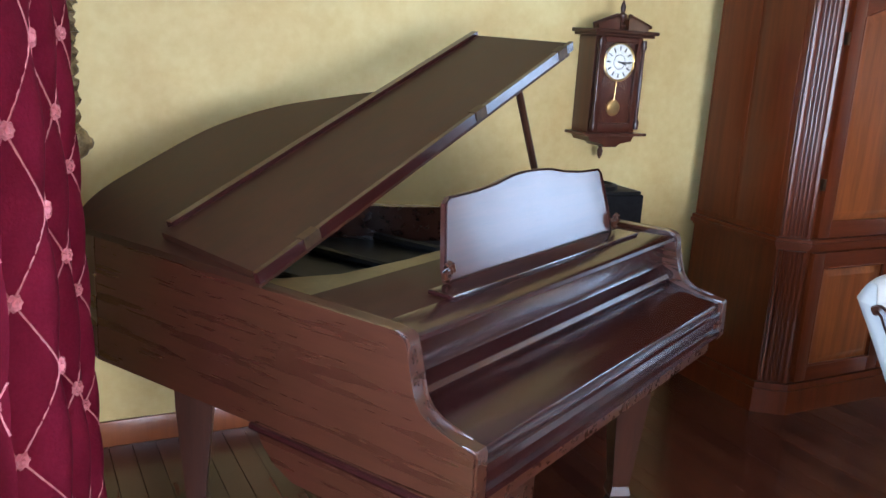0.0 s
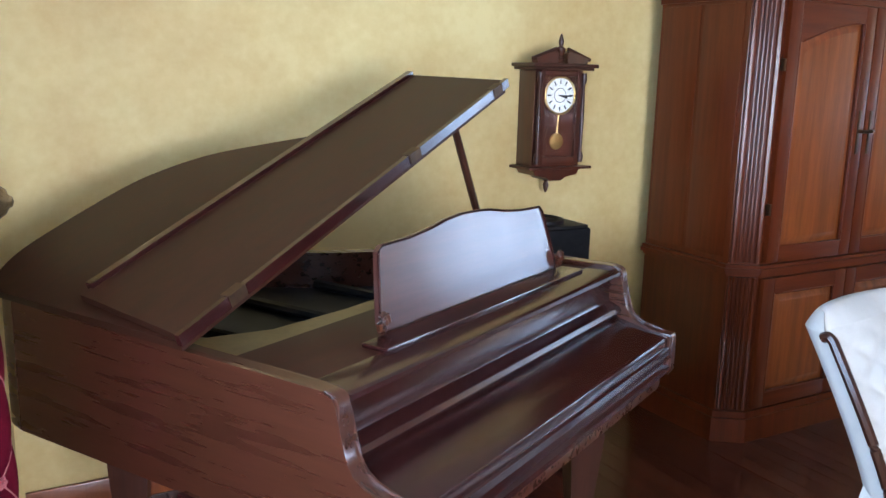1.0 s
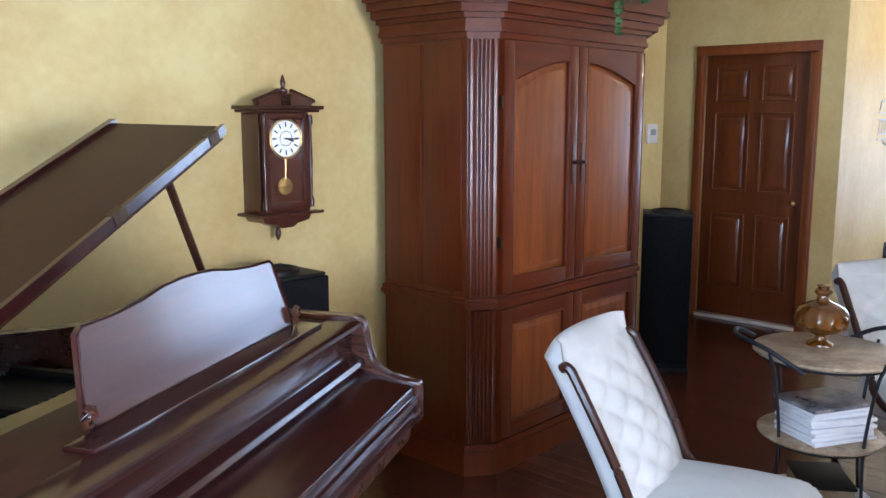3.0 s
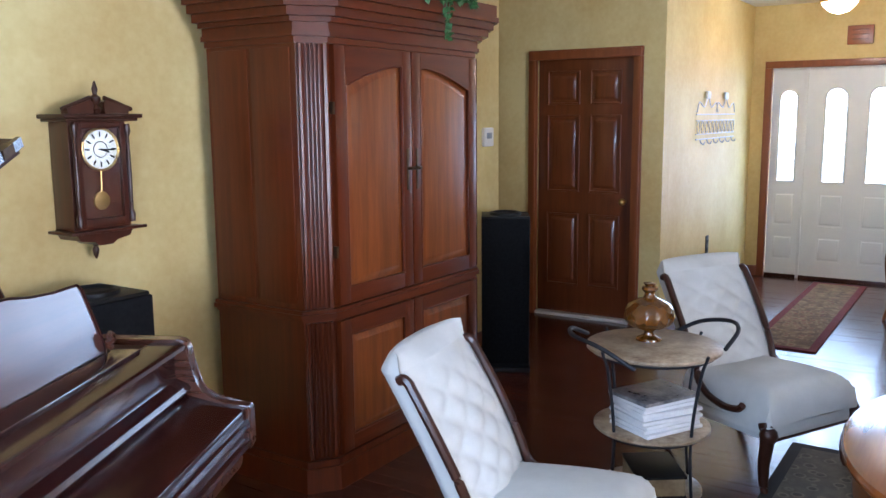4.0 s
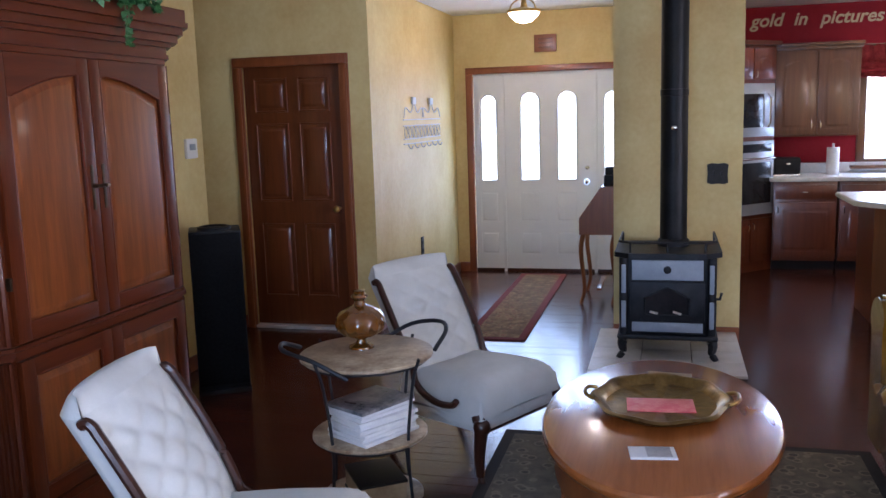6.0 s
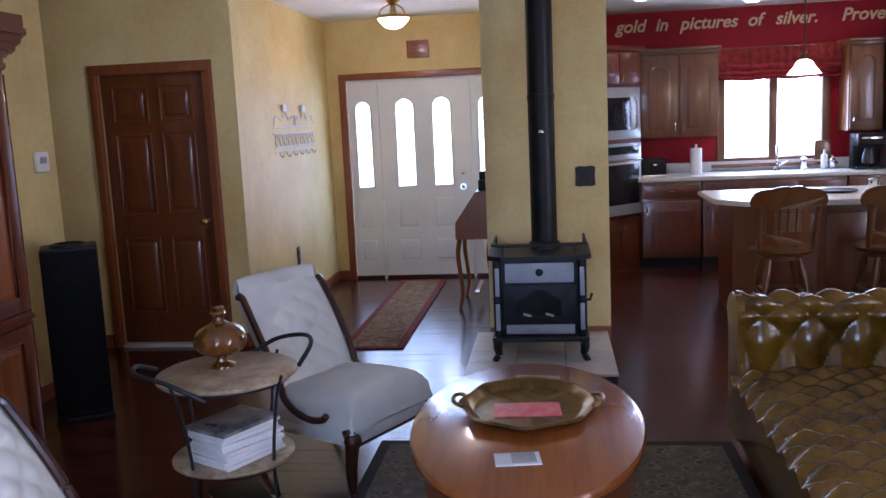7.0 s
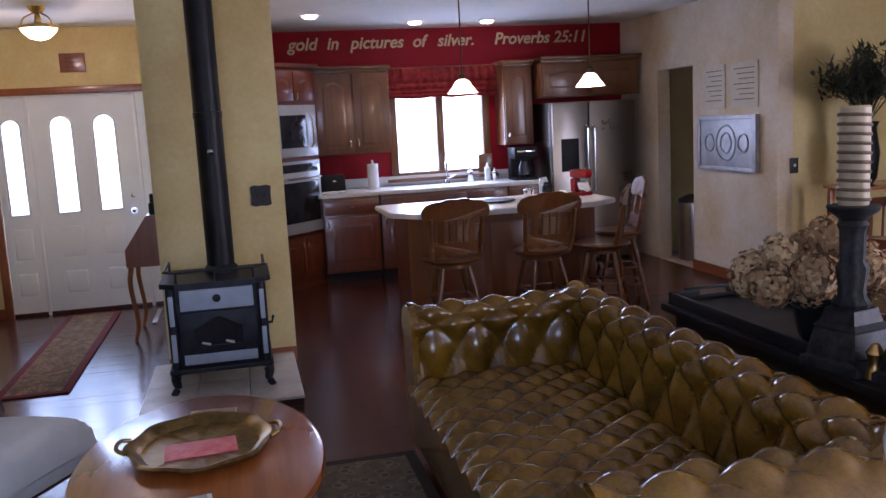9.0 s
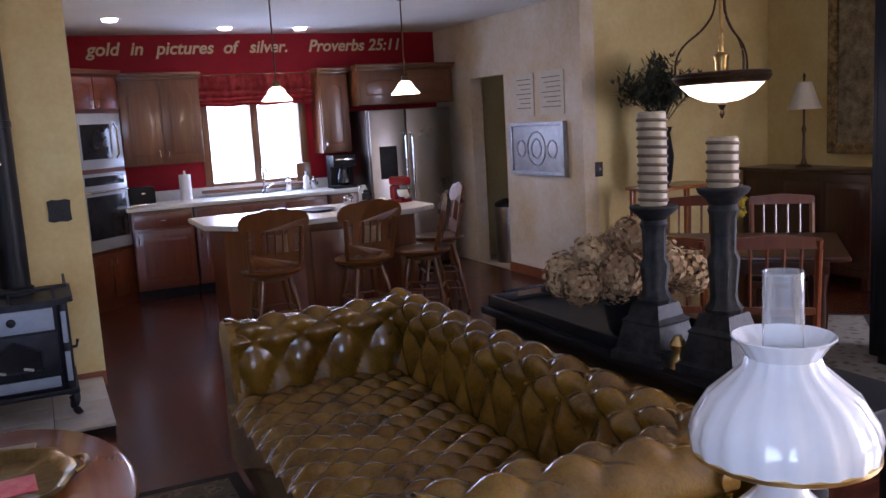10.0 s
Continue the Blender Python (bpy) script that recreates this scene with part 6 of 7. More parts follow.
for s, se in ((0.44, 0.42), (0.90, 0.93)):
    bm = tube(bm_new(), [on_west(s + 0.02 * math.sin(k * 0.9), 0.05 + 0.008 * math.cos(k * 1.7), 1.18 + 1.11 * k / 89) for k in range(90)], 0.019, 8)
    part("carving", bm, "frame", gf)
    boss = part("boss", lathe(bm_new(), [(0.052, 0), (0.05, 0.02), (0.035, 0.04), (0.02, 0.046), (0.014, 0.056), (0.001, 0.06)], 16), "frame", gf)
    boss.location, boss.rotation_euler = on_west(se, 0.045, 1.19), WN.to_track_quat("Z", "Y").to_euler()
part("canvas", prism(bm_new(), [(0.50, 0.004), (0.85, 0.004), (0.85, 0.02), (0.50, 0.02)], lambda p, q, h: on_west(p, q, h), 1.27, 2.2), "art", gf, smooth=False)

# ---- slipper chairs ----
def tuft(u, v, nu, nv):
    a, b = u * nu, v * nv
    return abs(math.cos(math.pi * (a + b) / 2) * math.cos(math.pi * (a - b) / 2)) ** 0.75


def slipper_chair(x, y, rz, label):
    r = thing("slipper_chair", x, y, 0, rz, label, "chair", "cream slipper chairs")

    def seat(u, v):
        X, Y = -0.30 + 0.60 * u, -0.31 + 0.54 * v
        e = min((X + 0.30), (0.30 - X), (Y + 0.31)) / 0.10
        e = max(0.0, min(1.0, e))
        corner = 0.03 * (abs(u - 0.5) * 2) ** 8 * max(0, 0.4 - v)
        z = 0.30 + 0.14 * math.sqrt(1 - (1 - e) ** 2) + 0.03 * math.sin(math.pi * u) * math.sin(math.pi * min(1, v + 0.15))
        return (X * (1 - 0.09 * v), Y + corner, z)

    bm = surf(bm_new(), seat, 30, 26)
    box(bm, -0.285, 0.285, -0.29, 0.22, 0.23, 0.30, 0.03)
    part("seat", bm, "uphol", r, "domed cream seat cushion")

    def spine(v):
        return Vector((0, 0.13 + 0.20 * max(0, v) ** 1.25 + 0.04 * v, 0.38 + 0.50 * v - 0.02 * v * v))

    def half(v):
        return 0.24 + 0.014 * math.sin(v * 2.4)

    def inner(u, v):
        p = spine(v)
        ed = min(u, 1 - u) * 2
        X = (u - 0.5) * 2 * half(v)
        band = min(1, ed * 3) * min(1, 5 * (1 - v)) * min(1, 4 * v)
        d = 0.020 * (tuft(u, v, 6, 9) - 0.4) * band + 0.03 * math.sin(math.pi * u) - 0.02
        return (X, p.y - d * 0.9, p.z + d * 0.35)

    part("inside_back", surf(bm_new(), inner, 44, 48), "uphol", r, "button tufted cream inside back")

    def outer(u, v):
        v = v * 1.28 - 0.28
        p = spine(v)
        a = math.pi * u
        return (-(half(v) + 0.012) * math.cos(a), p.y + 0.12 * math.sin(a) ** 0.6 + 0.015, p.z - 0.012)

    bm = surf(bm_new(), outer, 22, 18)
    surf(bm, lambda u, v: (Vector(inner(u, 1)).lerp(Vector(outer(u, 1)), v) + Vector((0, 0.01 * math.sin(math.pi * v), 0.06 * math.sin(math.pi * v)))), 24, 8)
    part("outside_back", bm, "uphol", r, "plain cream outside back")
    for sx in (-1, 1):
        line = [Vector((sx * (half(v) + 0.012), spine(v).y + 0.004, spine(v).z)) for v in [0.93, 0.9, 0.8, 0.7, 0.6, 0.5, 0.4, 0.3, 0.2, 0.1]]
        line = [line[0] + Vector((0, 0.035, 0.005)), line[0] + Vector((0, 0.018, 0.014))] + line
        line += [Vector((sx * 0.275, 0.12, 0.395)), Vector((sx * 0.295, 0.04, 0.355)), Vector((sx * 0.305, -0.06, 0.335)), Vector((sx * 0.31, -0.14, 0.345)), Vector((sx * 0.312, -0.17, 0.37))]
        part("wood_rail", tube(bm_new(), smooth_line(line, 3), 0.016, 8), "darkwood", r, "carved dark wood side rail")
        part("back_leg", tube(bm_new(), smooth_line([(sx * 0.23, 0.18, 0.28), (sx * 0.235, 0.24, 0.15), (sx * 0.25, 0.34, 0.0)], 4), 0.024, 8, 0.014), "darkwood", r)
        bm = tube(bm_new(), smooth_line([(sx * 0.27, -0.265, 0.31), (sx * 0.285, -0.285, 0.25), (sx * 0.27, -0.26, 0.12), (sx * 0.27, -0.265, 0.03), (sx * 0.285, -0.29, 0.0)], 5), 0.036, 10, 0.014)
        bmesh.ops.create_icosphere(bm, subdivisions=2, radius=0.04, matrix=Matrix.Translation((sx * 0.278, -0.285, 0.265)))
        part("front_leg", bm, "darkwood", r, "carved dark cabriole leg")
    part("front_rail", box(bm_new(), -0.26, 0.26, -0.285, -0.26, 0.225, 0.25, 0.008), "darkwood", r)
    return r


slipper_chair(4.44, 2.15, -28, "cream upholstered slipper chair with carved dark wood trim")
slipper_chair(2.735, 2.41, 10, "cream tufted slipper chair with carved dark wood trim")

# ---- side table ----
sd = thing("tiered_side_table", 3.72, 2.42, 0, 20, "three-tier round stone and wrought iron side table", "table")
for z, rr in ((0.69, 0.27), (0.36, 0.235), (0.09, 0.21)):
    part("stone_shelf", lathe(bm_new(), [(rr - 0.01, z - 0.022), (rr, z - 0.014), (rr, z - 0.004), (rr - 0.008, z), (0.01, z)], 36), "stone", sd)
    part("hoop", tube(bm_new(), [((rr - 0.03) * math.cos(k * math.pi / 16), (rr - 0.03) * math.sin(k * math.pi / 16), z - 0.03) for k in range(33)], 0.007, 6), "iron", sd)
for k in range(4):
    a = math.pi / 4 + k * math.pi / 2
    c, s = math.cos(a), math.sin(a)
    part("leg", tube(bm_new(), smooth_line([(0.25 * c, 0.25 * s, 0.0), (0.22 * c, 0.22 * s, 0.12), (0.21 * c, 0.21 * s, 0.36), (0.245 * c, 0.245 * s, 0.6), (0.28 * c, 0.28 * s, 0.70)], 5), 0.0065, 8), "iron", sd)
for a in (math.radians(-60), math.radians(120)):
    c, s = math.cos(a), math.sin(a)
    pts = [(0.28 * math.cos(a - 0.8), 0.28 * math.sin(a - 0.8), 0.70), (0.33 * math.cos(a - 0.4), 0.33 * math.sin(a - 0.4), 0.75), (0.36 * c, 0.36 * s, 0.755), (0.33 * math.cos(a + 0.4), 0.33 * math.sin(a + 0.4), 0.73), (0.30 * math.cos(a + 0.8), 0.30 * math.sin(a + 0.8), 0.66)]
    part("twig_handle", tube(bm_new(), smooth_line(pts, 5), 0.009, 8), "iron", sd)
ab = thing("amber_bowl", 3.77, 2.46, 0.69, 0, "amber glass lidded footed candy bowl", "bowl")
ab.scale = (1.0, 1.0, 0.85)
nub = lambda a, z: 1 + 0.045 * math.cos(14 * a) * math.cos(z * 260)
part("bowl", lathe(bm_new(), [(0.052, 0), (0.05, 0.01), (0.022, 0.025), (0.018, 0.04), (0.03, 0.052), (0.065, 0.065), (0.088, 0.085), (0.099, 0.11), (0.1, 0.13), (0.095, 0.148)], 56, wave=nub), "amber", ab, "amber hobnail glass bowl on a foot")
part("lid", lathe(bm_new(), [(0.098, 0.149), (0.094, 0.162), (0.08, 0.18), (0.055, 0.198), (0.03, 0.208), (0.022, 0.218), (0.02, 0.232), (0.034, 0.25), (0.03, 0.262), (0.02, 0.268), (0.026, 0.28), (0.004, 0.286)], 56, wave=nub), "amber", ab, "amber glass lid with a knob")
rnd = random.Random(2)
for k in range(9):
    w, d, h = rnd.uniform(0.10, 0.115), rnd.uniform(0.135, 0.145), 0.014
    m = pose(3.70 + rnd.uniform(-0.008, 0.008), 2.40 + rnd.uniform(-0.008, 0.008), 0.36 + k * 0.0155, 0, 0, 58 + rnd.uniform(-5, 5))
    ob = solid("magazine", box(bm_new(), -w, w, -d, d, 0, h, 0.002), "cover" if k == 8 else "paper", "dark glossy magazine on top of the stack" if k == 8 else "white paged magazine in a stack", "magazine", "stack of magazines")
    ob.matrix_world = m
bk = thing("thick_book", 3.70, 2.40, 0.09, 35, "thick dark book with tan pages", "book")
part("cover", box(bm_new(), -0.13, 0.13, -0.1, 0.1, 0.0, 0.012, 0.003), "black", bk)
part("top_cover", box(bm_new(), -0.13, 0.13, -0.1, 0.1, 0.085, 0.097, 0.003), "black", bk)
part("page_block", box(bm_new(), -0.12, 0.125, -0.095, 0.095, 0.012, 0.085), "candle", bk, smooth=False)

# ---- coffee table ----
ct = thing("coffee_table", 3.72, 1.27, 0.012, 0, "oval cherry coffee table with a drum base", "table")
TA, TB = 0.73, 0.43
part("top", lathe(bm_new(), [(0.95, 0.438), (0.985, 0.445), (1.0, 0.458), (1.0, 0.47), (0.985, 0.482), (0.965, 0.484), (0.95, 0.488), (0.02, 0.488)], 72, sx=TA, sy=TB), "tablewood", ct)
part("apron", lathe(bm_new(), [(0.86, 0.30), (0.9, 0.31), (0.9, 0.438)], 72, sx=TA, sy=TB), "tableedge", ct)
part("drum", lathe(bm_new(), [(0.82, 0.08), (0.82, 0.30)], 72, sx=TA, sy=TB), "tableedge", ct)
part("foot_moulding", lathe(bm_new(), [(0.88, 0.0), (0.9, 0.02), (0.88, 0.06), (0.83, 0.08)], 72, sx=TA, sy=TB), "tableedge", ct)
for k in range(10):
    a = 2 * math.pi * k / 10
    part("drum_panel", tube(bm_new(), [(0.825 * TA * math.cos(a), 0.825 * TB * math.sin(a), 0.085), (0.825 * TA * math.cos(a), 0.825 * TB * math.sin(a), 0.295)], 0.012, 6), "tableedge", ct)
tr_ = thing("brass_tray", 3.80, 1.27, 0.50, 0, "scalloped oval aged brass tray with engraved rim", "tray")
scal = lambda a, z: 1 + 0.035 * math.cos(8 * a) * min(1, z / 0.03)
part("tray", lathe(bm_new(), [(0.22, 0.0), (0.235, 0.006), (0.255, 0.028), (0.275, 0.032), (0.28, 0.028), (0.285, 0.034), (0.27, 0.04), (0.25, 0.034), (0.225, 0.01), (0.01, 0.006)], 72, sx=1.06, sy=0.90, wave=scal), "tray", tr_)
for sy in (-1, 1):
    part("handle", tube(bm_new(), smooth_line([(-0.07, sy * 0.245, 0.036), (-0.05, sy * 0.275, 0.045), (0, sy * 0.285, 0.046), (0.05, sy * 0.275, 0.045), (0.07, sy * 0.245, 0.036)], 4), 0.008, 8), "tray", tr_)
o = solid("booklet", box(bm_new(), -0.075, 0.075, -0.125, 0.125, 0, 0.004, 0.001), "pink", "pink and red printed booklet lying in the tray", "booklet")
o.matrix_world = pose(3.77, 1.27, 0.5085, 0, 0, 4)
o = thing("printed_card", 3.31, 1.29, 0.50, 8, "small grey printed card on the coffee table", "card")
part("card", box(bm_new(), -0.05, 0.05, -0.075, 0.075, 0, 0.006, 0.001), "paper", o)
part("grey_print", box(bm_new(), -0.04, 0.045, -0.06, 0.02, 0.006, 0.0075), "metalart", o, smooth=False)
o = solid("folded_note", box(bm_new(), -0.05, 0.05, -0.09, 0.09, 0, 0.008, 0.002), "candle", "folded cream paper note on the coffee table", "paper")
o.matrix_world = pose(4.16, 1.24, 0.50, 0, 0, -5)

# ---- chesterfield sofa: faces +y, back along y = -0.6 ----
sf = thing("chesterfield_sofa", 0, 0, 0, 0, "olive brown tufted leather chesterfield sofa", "sofa")
SX0, SX1, SY0, SY1 = 2.32, 4.76, -0.70, 0.34


def roll(t):
    """Cross-section of a rolled back: inwards distance and height, t from the seat up and over to the outer foot."""
    pts = [(0.27, 0.40), (0.255, 0.52), (0.25, 0.62), (0.262, 0.69), (0.235, 0.745), (0.17, 0.768), (0.09, 0.755), (0.03, 0.705), (0.015, 0.645), (0.045, 0.60), (0.05, 0.45), (0.05, 0.10)]
    f = t * (len(pts) - 1)
    k = min(int(f), len(pts) - 2)
    a, b, c, d = (Vector((*pts[max(0, min(len(pts) - 1, k + j))], 0)) for j in (-1, 0, 1, 2))
    f -= k
    return 0.5 * (2 * b + (c - a) * f + (2 * a - 5 * b + 4 * c - d) * f * f + (3 * b - a - 3 * c + d) * f ** 3)


def tufted_roll(length, place, n):
    """A rolled, button tufted run; place(l, d, z) lays it into the room."""
    bm = bm_new()

    def f(u, v):
        p, q = roll(v), roll(min(1, v + 0.01))
        d = (q - p)
        nrm = Vector((d.y, -d.x, 0))
        nrm = nrm.normalized() if nrm.length > 1e-6 else Vector((0, 1, 0))
        w = max(0, min(1, (0.62 - v) * 8))
        h = 0.042 * (tuft(u, v / 0.62, n, 5) - 0.7) * w
        return place(u * length, p.x + nrm.x * h, p.y + nrm.y * h)

    return surf(bm, f, n * 9, 70)


L = SX1 - SX0
part("back", tufted_roll(L, lambda l, d, z: (SX0 + l, SY0 + d, z), 22), "leather", sf, "button tufted rolled back")
part("arm", tufted_roll(SY1 - SY0 - 0.2, lambda l, d, z: (SX1 - d, SY0 + 0.2 + l, z), 8), "leather", sf, "button tufted rolled arm")
part("arm", tufted_roll(SY1 - SY0 - 0.2, lambda l, d, z: (SX0 + d, SY0 + 0.2 + l, z), 8), "leather", sf, "button tufted rolled arm")
face = [(roll(k / 40).x, roll(k / 40).y) for k in range(41)] + [(0.27, 0.10)]
part("arm_front", prism(bm_new(), face, lambda p, q, h: (SX1 - p, h, q), SY1 - 0.02, SY1 + 0.012), "leather", sf)
part("arm_front", prism(bm_new(), face, lambda p, q, h: (SX0 + p, h, q), SY1 - 0.02, SY1 + 0.012), "leather", sf)


def seat_f(u, v):
    e = min(u * 2.0, (1 - u) * 2.0, v, 1 - v)
    z = 0.44 + 0.03 * (tuft(u, v, 26, 10) - 0.5) + 0.03 * math.sin(math.pi * v) - 0.05 * (1 - min(1, e * 8)) ** 2
    return (SX0 + 0.24 + (L - 0.48) * u, SY0 + 0.22 + 0.86 * v, z)


part("seat", surf(bm_new(), seat_f, 208, 80), "leather", sf, "button tufted leather seat")
bm = bm_new()
box(bm, SX0 + 0.05, SX1 - 0.05, SY0 + 0.05, SY1 - 0.02, 0.10, 0.40, 0.015)
box(bm, SX0 + 0.25, SX1 - 0.25, SY1 - 0.02, SY1 + 0.02, 0.12, 0.40, 0.02)
part("base", bm, "leather", sf)
btn = bm_new()
bmesh.ops.create_icosphere(btn, subdivisions=1, radius=0.012)
btn = part("button", btn, "leather", sf)
btn.location = (SX1 - 0.262, SY0 + 0.30, 0.62)
for k in range(7):
    inst(btn, "button", sf, SX1 - 0.243 - 0.006 * (k % 2), SY0 + 0.30 + 0.105 * k, 0.665 if k % 2 else 0.60)
for k in range(20):
    inst(btn, "button", sf, SX0 + 0.3 + 0.1 * k, SY0 + 0.243, 0.665 if k % 2 else 0.60)
for x in (SX0 + 0.12, SX1 - 0.12):
    for y in (SY0 + 0.12, SY1 - 0.1):
        part("foot", lathe(bm_new(), [(0.03, 0), (0.045, 0.03), (0.03, 0.07), (0.04, 0.1)], 16, (x, y, 0)), "darkwood", sf)

# ---- console table behind the sofa ----
cs = thing("console_table", 0, 0, 0, 0, "black wooden console table behind the sofa", "table")
CX0, CX1, CY0, CY1 = 2.35, 4.28, -1.26, -0.78
part("top", box(bm_new(), CX0, CX1, CY0, CY1, 0.70, 0.735, 0.006), "black", cs)
part("apron", box(bm_new(), CX0 + 0.05, CX1 - 0.05, CY0 + 0.05, CY1 - 0.05, 0.62, 0.70, 0.004), "black", cs)
for x in (CX0 + 0.07, CX1 - 0.07):
    for y in (CY0 + 0.07, CY1 - 0.07):
        part("leg", box(bm_new(), x - 0.03, x + 0.03, y - 0.03, y + 0.03, 0, 0.62, 0.005), "black", cs)
tt = thing("black_tray", 0, 0, 0.735, 0, "long black wooden tray with cut-out grips", "tray")
part("bottom", box(bm_new(), 3.0, 4.24, CY0 + 0.03, CY1 - 0.02, 0.0, 0.012), "black", tt, smooth=False)
bm = bm_new()
for a, b, c, d in ((3.0, 3.02, CY0 + 0.03, CY1 - 0.02), (3.02, 4.22, CY0 + 0.03, CY0 + 0.05), (3.02, 4.22, CY1 - 0.04, CY1 - 0.02)):
    box(bm, a, b, c, d, 0.012, 0.055, 0.004)
box(bm, 4.22, 4.24, CY0 + 0.03, CY1 - 0.02, 0.012, 0.03, 0.003)
for a, b in ((CY0 + 0.03, -1.09), (-0.95, CY1 - 0.02)):
    box(bm, 4.22, 4.24, a, b, 0.03, 0.055, 0.003)
box(bm, 4.22, 4.24, CY0 + 0.1, CY1 - 0.1, 0.055, 0.068, 0.003)
part("rim", bm, "black", tt)
pot = thing("dried_hydrangeas", 3.42, -0.99, 0.747, 0, "black pot of dried tan hydrangea heads", "flowers")
part("pot", lathe(bm_new(), [(0.07, 0), (0.085, 0.02), (0.11, 0.15), (0.12, 0.17), (0.11, 0.17), (0.1, 0.14)], 20), "black", pot)
rnd = random.Random(11)
for c in ((-0.12, 0.12, 0.27), (0.05, 0.14, 0.31), (-0.02, 0.0, 0.37), (0.12, -0.02, 0.31), (-0.14, -0.06, 0.28), (0.02, -0.16, 0.28), (-0.05, -0.24, 0.22), (0.1, 0.22, 0.24), (-0.03, 0.24, 0.23), (0.14, -0.2, 0.21), (-0.02, 0.06, 0.22)):
    part("flower_head", bloom(bm_new(), c, rnd.uniform(0.075, 0.095), 420, rnd, 0.0135), "petal", pot)
    part("stem", tube(bm_new(), [(c[0] * 0.2, c[1] * 0.2, 0.1), (c[0] * 0.8, c[1] * 0.8, c[2] - 0.06)], 0.004, 5), "darkleaf", pot)


def candlestick(x, y, h, ch, label):
    r = thing("candlestick", x, y, 0.735, 12, label, "candlestick", "pewter candlesticks")
    prof = [(0.055, 0.20), (0.06, 0.215), (0.045, 0.235), (0.04, 0.26), (0.046, h * 0.55), (0.05, h * 0.62), (0.038, h * 0.66), (0.04, h * 0.84), (0.05, h * 0.88), (0.043, h * 0.91), (0.055, h - 0.035), (0.078, h - 0.018), (0.084, h - 0.004), (0.08, h), (0.05, h)]
    part("stem", lathe(bm_new(), prof, 28, wave=lambda a, z: 1 + (0.07 * math.cos(8 * a) if z < h * 0.86 else 0.02 * math.cos(12 * a))), "pewter", r, "weathered fluted pewter stand")
    bm = bm_new()
    tiers = [(0.115, 0.0), (0.115, 0.03), (0.10, 0.04), (0.098, 0.055), (0.082, 0.13), (0.085, 0.14), (0.07, 0.155), (0.058, 0.20), (0.03, 0.205)]
    lathe(bm, [(q * 1.38, z) for q, z in tiers], 4)
    bmesh.ops.rotate(bm, cent=(0, 0, 0), matrix=Matrix.Rotation(radians(45), 3, "Z"), verts=bm.verts[:])
    part("base", bm, "pewter", r, "square flared pewter foot", smooth=False)
    c = part("candle", lathe(bm_new(), [(0.046, h + 0.001), (0.048, h + 0.01), (0.048, h + ch - 0.006), (0.042, h + ch), (0.01, h + ch - 0.004)], 24), "candle", r, "thick cream candle wound with dark bands")
    n = int(ch / 0.03)
    for k in range(n):
        z = h + 0.02 + k * 0.03
        part("band", tube(bm_new(), [(0.0475 * math.cos(j * math.pi / 12), 0.0475 * math.sin(j * math.pi / 12), z + 0.004 * math.sin(j * math.pi / 12)) for j in range(25)], 0.0065, 6), "candled", c)
    return r


candlestick(3.13, -0.88, 0.54, 0.32, "tall pewter candlestick with a banded candle")
candlestick(2.87, -0.95, 0.61, 0.16, "pewter candlestick with a short banded candle")
br = thing("brass_figurine", 2.99, -0.86, 0.735, 0, "small polished brass ornament", "ornament")
part("body", lathe(bm_new(), [(0.035, 0), (0.03, 0.02), (0.02, 0.05), (0.03, 0.08), (0.012, 0.11)], 16), "brass", br)

# ---- lamp table and hurricane lamp beside the sofa ----
et = thing("end_table", 1.98, -0.3, 0, 0, "dark wooden end table beside the sofa", "table")
part("tabletop", lathe(bm_new(), [(0.26, 0.56), (0.28, 0.57), (0.28, 0.585), (0.27, 0.59), (0.01, 0.59)], 36), "darkwood", et)
part("pedestal", lathe(bm_new(), [(0.05, 0.1), (0.06, 0.2), (0.035, 0.35), (0.05, 0.5), (0.08, 0.56)], 18), "darkwood", et)
for k in range(3):
    a = 2 * math.pi * k / 3
    part("leg", tube(bm_new(), smooth_line([(0.04 * math.cos(a), 0.04 * math.sin(a), 0.15), (0.15 * math.cos(a), 0.15 * math.sin(a), 0.1), (0.24 * math.cos(a), 0.24 * math.sin(a), 0.0)], 4), 0.022, 8), "darkwood", et)
hl = thing("hurricane_lamp", 1.98, -0.27, 0.59, 0, "white milk glass hurricane lamp with a clear chimney", "lamp")
part("font", lathe(bm_new(), [(0.07, 0), (0.075, 0.02), (0.04, 0.04), (0.05, 0.07), (0.1, 0.14), (0.1, 0.19), (0.05, 0.24), (0.04, 0.27)], 28), "milk", hl, "white glass oil font")
part("burner", lathe(bm_new(), [(0.042, 0.27), (0.05, 0.29), (0.035, 0.33)], 20), "brass", hl)
part("shade_ring", lathe(bm_new(), [(0.175, 0.318), (0.182, 0.322), (0.182, 0.33), (0.17, 0.332)], 40), "brass", hl)
swirl = lambda a, z: 1 + 0.022 * math.cos(18 * a + 16 * z) * (1 if z < 0.56 else 0.3)
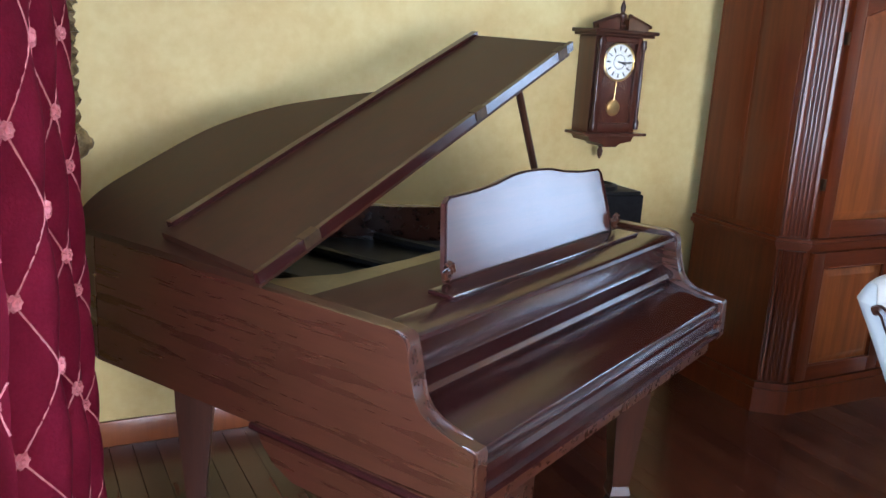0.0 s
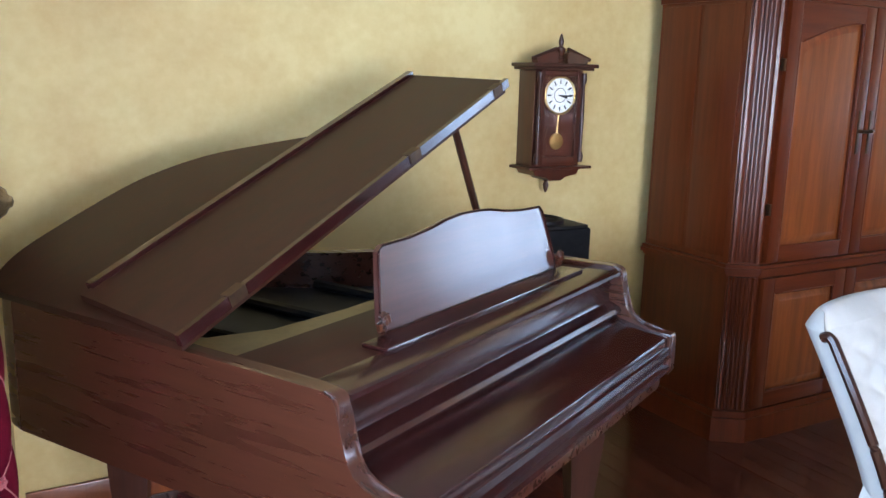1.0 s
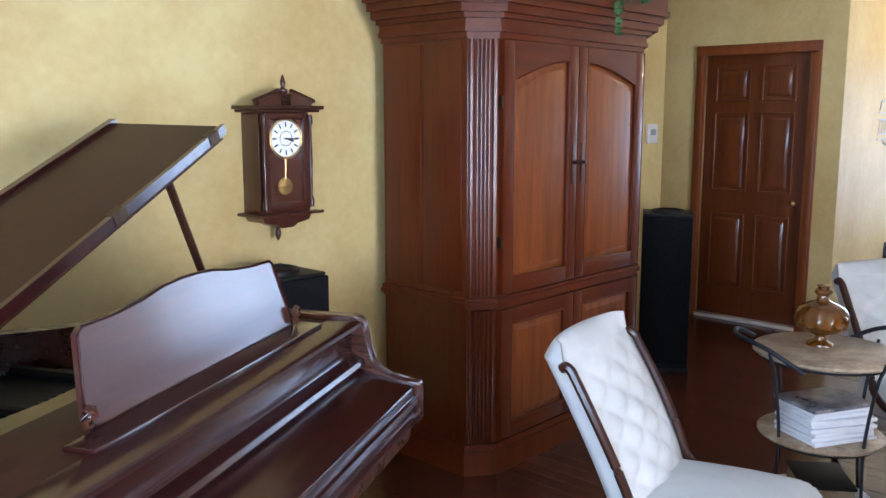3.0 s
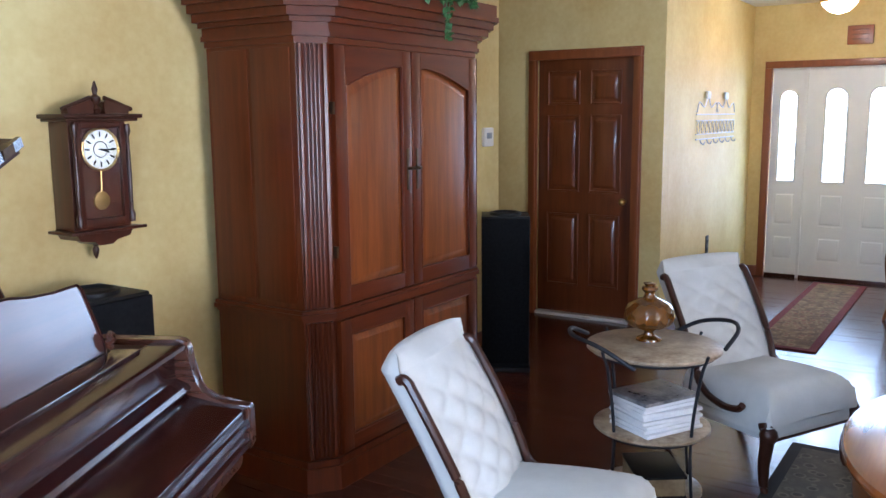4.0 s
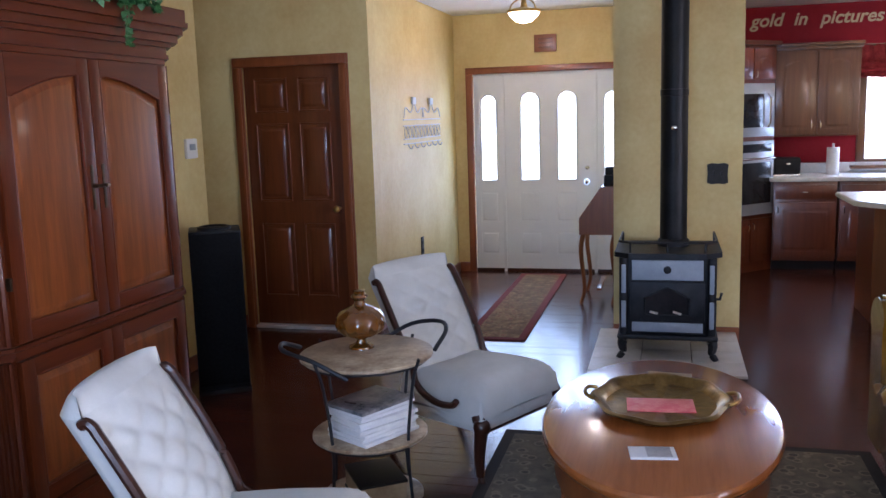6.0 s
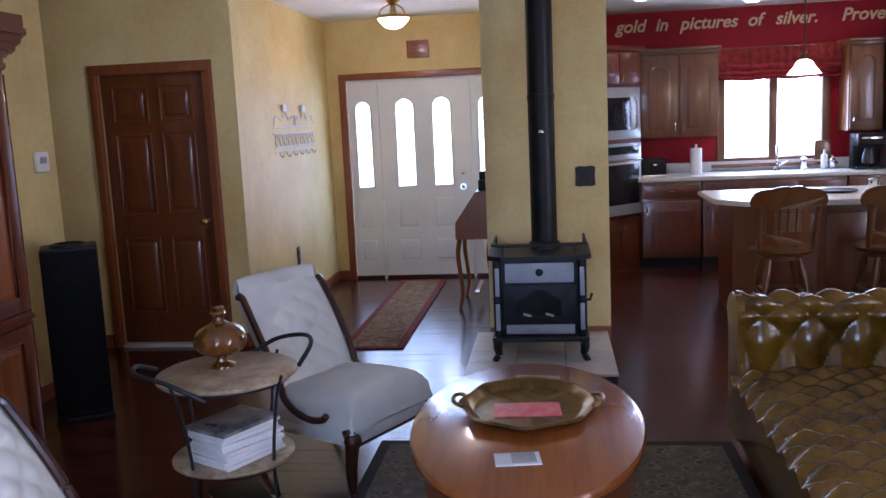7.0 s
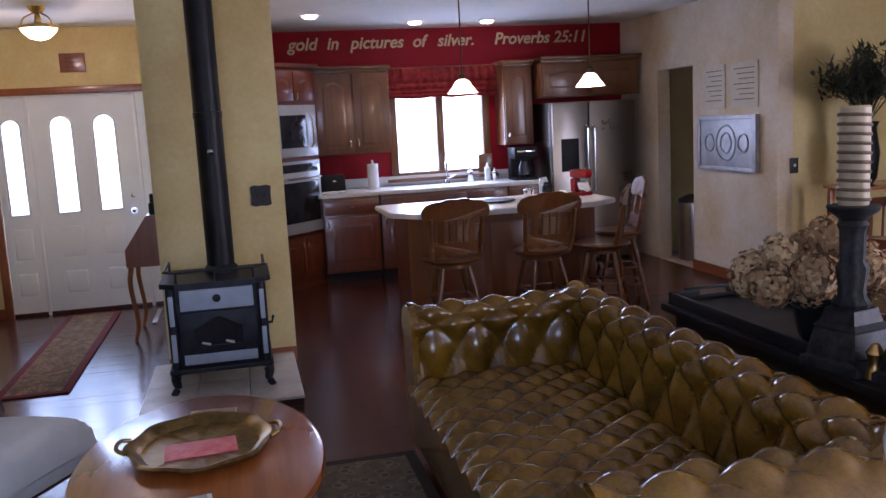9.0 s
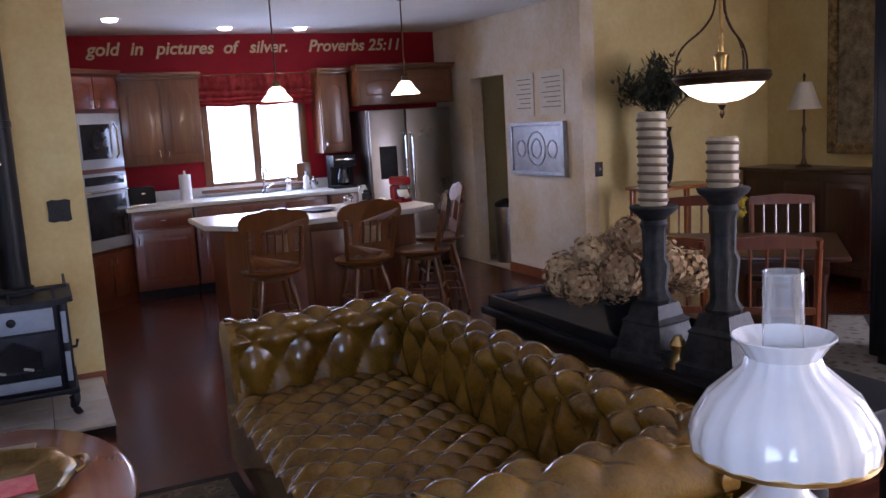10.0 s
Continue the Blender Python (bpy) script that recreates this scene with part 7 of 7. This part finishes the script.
part("shade", lathe(bm_new(), [(0.178, 0.33), (0.182, 0.36), (0.172, 0.395), (0.145, 0.44), (0.105, 0.475), (0.078, 0.5), (0.07, 0.52), (0.085, 0.545), (0.1, 0.56), (0.097, 0.562), (0.066, 0.525), (0.072, 0.5)], 72, wave=swirl), "milk", hl, "ribbed white milk glass shade")
o = part("chimney", lathe(bm_new(), [(0.036, 0.33), (0.05, 0.42), (0.04, 0.52), (0.039, 0.69), (0.036, 0.69), (0.037, 0.52), (0.048, 0.42), (0.034, 0.33)], 28), "sheen_glass", hl, "clear glass chimney")
o.visible_shadow = False

# ---- hardwood strips, last ----
rnd = random.Random(1)
PW = 0.083
strip = box(bm_new(), -PW / 2 + 0.0012, PW / 2 - 0.0012, -0.6, 0.6, -0.016, 0.0)
proto = part("plank", strip, "floor", floor_base, smooth=False)
count, used = 0, False
far = []
for i in range(int(13.5 / PW)):
    x = -3.1 + (i + 0.5) * PW
    y = -6.1 - rnd.uniform(0, 1.2)
    while y < 5.5:
        near = 4.7 < x < 7.0 and -0.7 < y + 0.6 < 3.3 and count < 300
        if near:
            o = proto if not used else new("plank", proto.data)
            used = True
            o.parent = floor_base
            o.location = (x, y + 0.6, rnd.uniform(-0.0006, 0.0006))
            count += 1
        else:
            far.append((x, y))
        y += 1.2012
verts, faces = [], []
for x, y in far:
    b = len(verts)
    h = rnd.uniform(-0.0006, 0.0006)
    for z in (-0.016, h):
        verts += [(x - PW / 2 + 0.0012, y, z), (x + PW / 2 - 0.0012, y, z), (x + PW / 2 - 0.0012, y + 1.2, z), (x - PW / 2 + 0.0012, y + 1.2, z)]
    faces += [(b + 4, b + 5, b + 6, b + 7), (b, b + 1, b + 5, b + 4), (b + 1, b + 2, b + 6, b + 5), (b + 2, b + 3, b + 7, b + 6), (b + 3, b, b + 4, b + 7)]
me = bpy.data.meshes.new("far_planks")
me.from_pydata(verts, [], faces)
me.materials.append(M["floor"])
fo = new("far_planks", me)
fo.parent = floor_base
tagged(fo, "", "", "", "stuff")
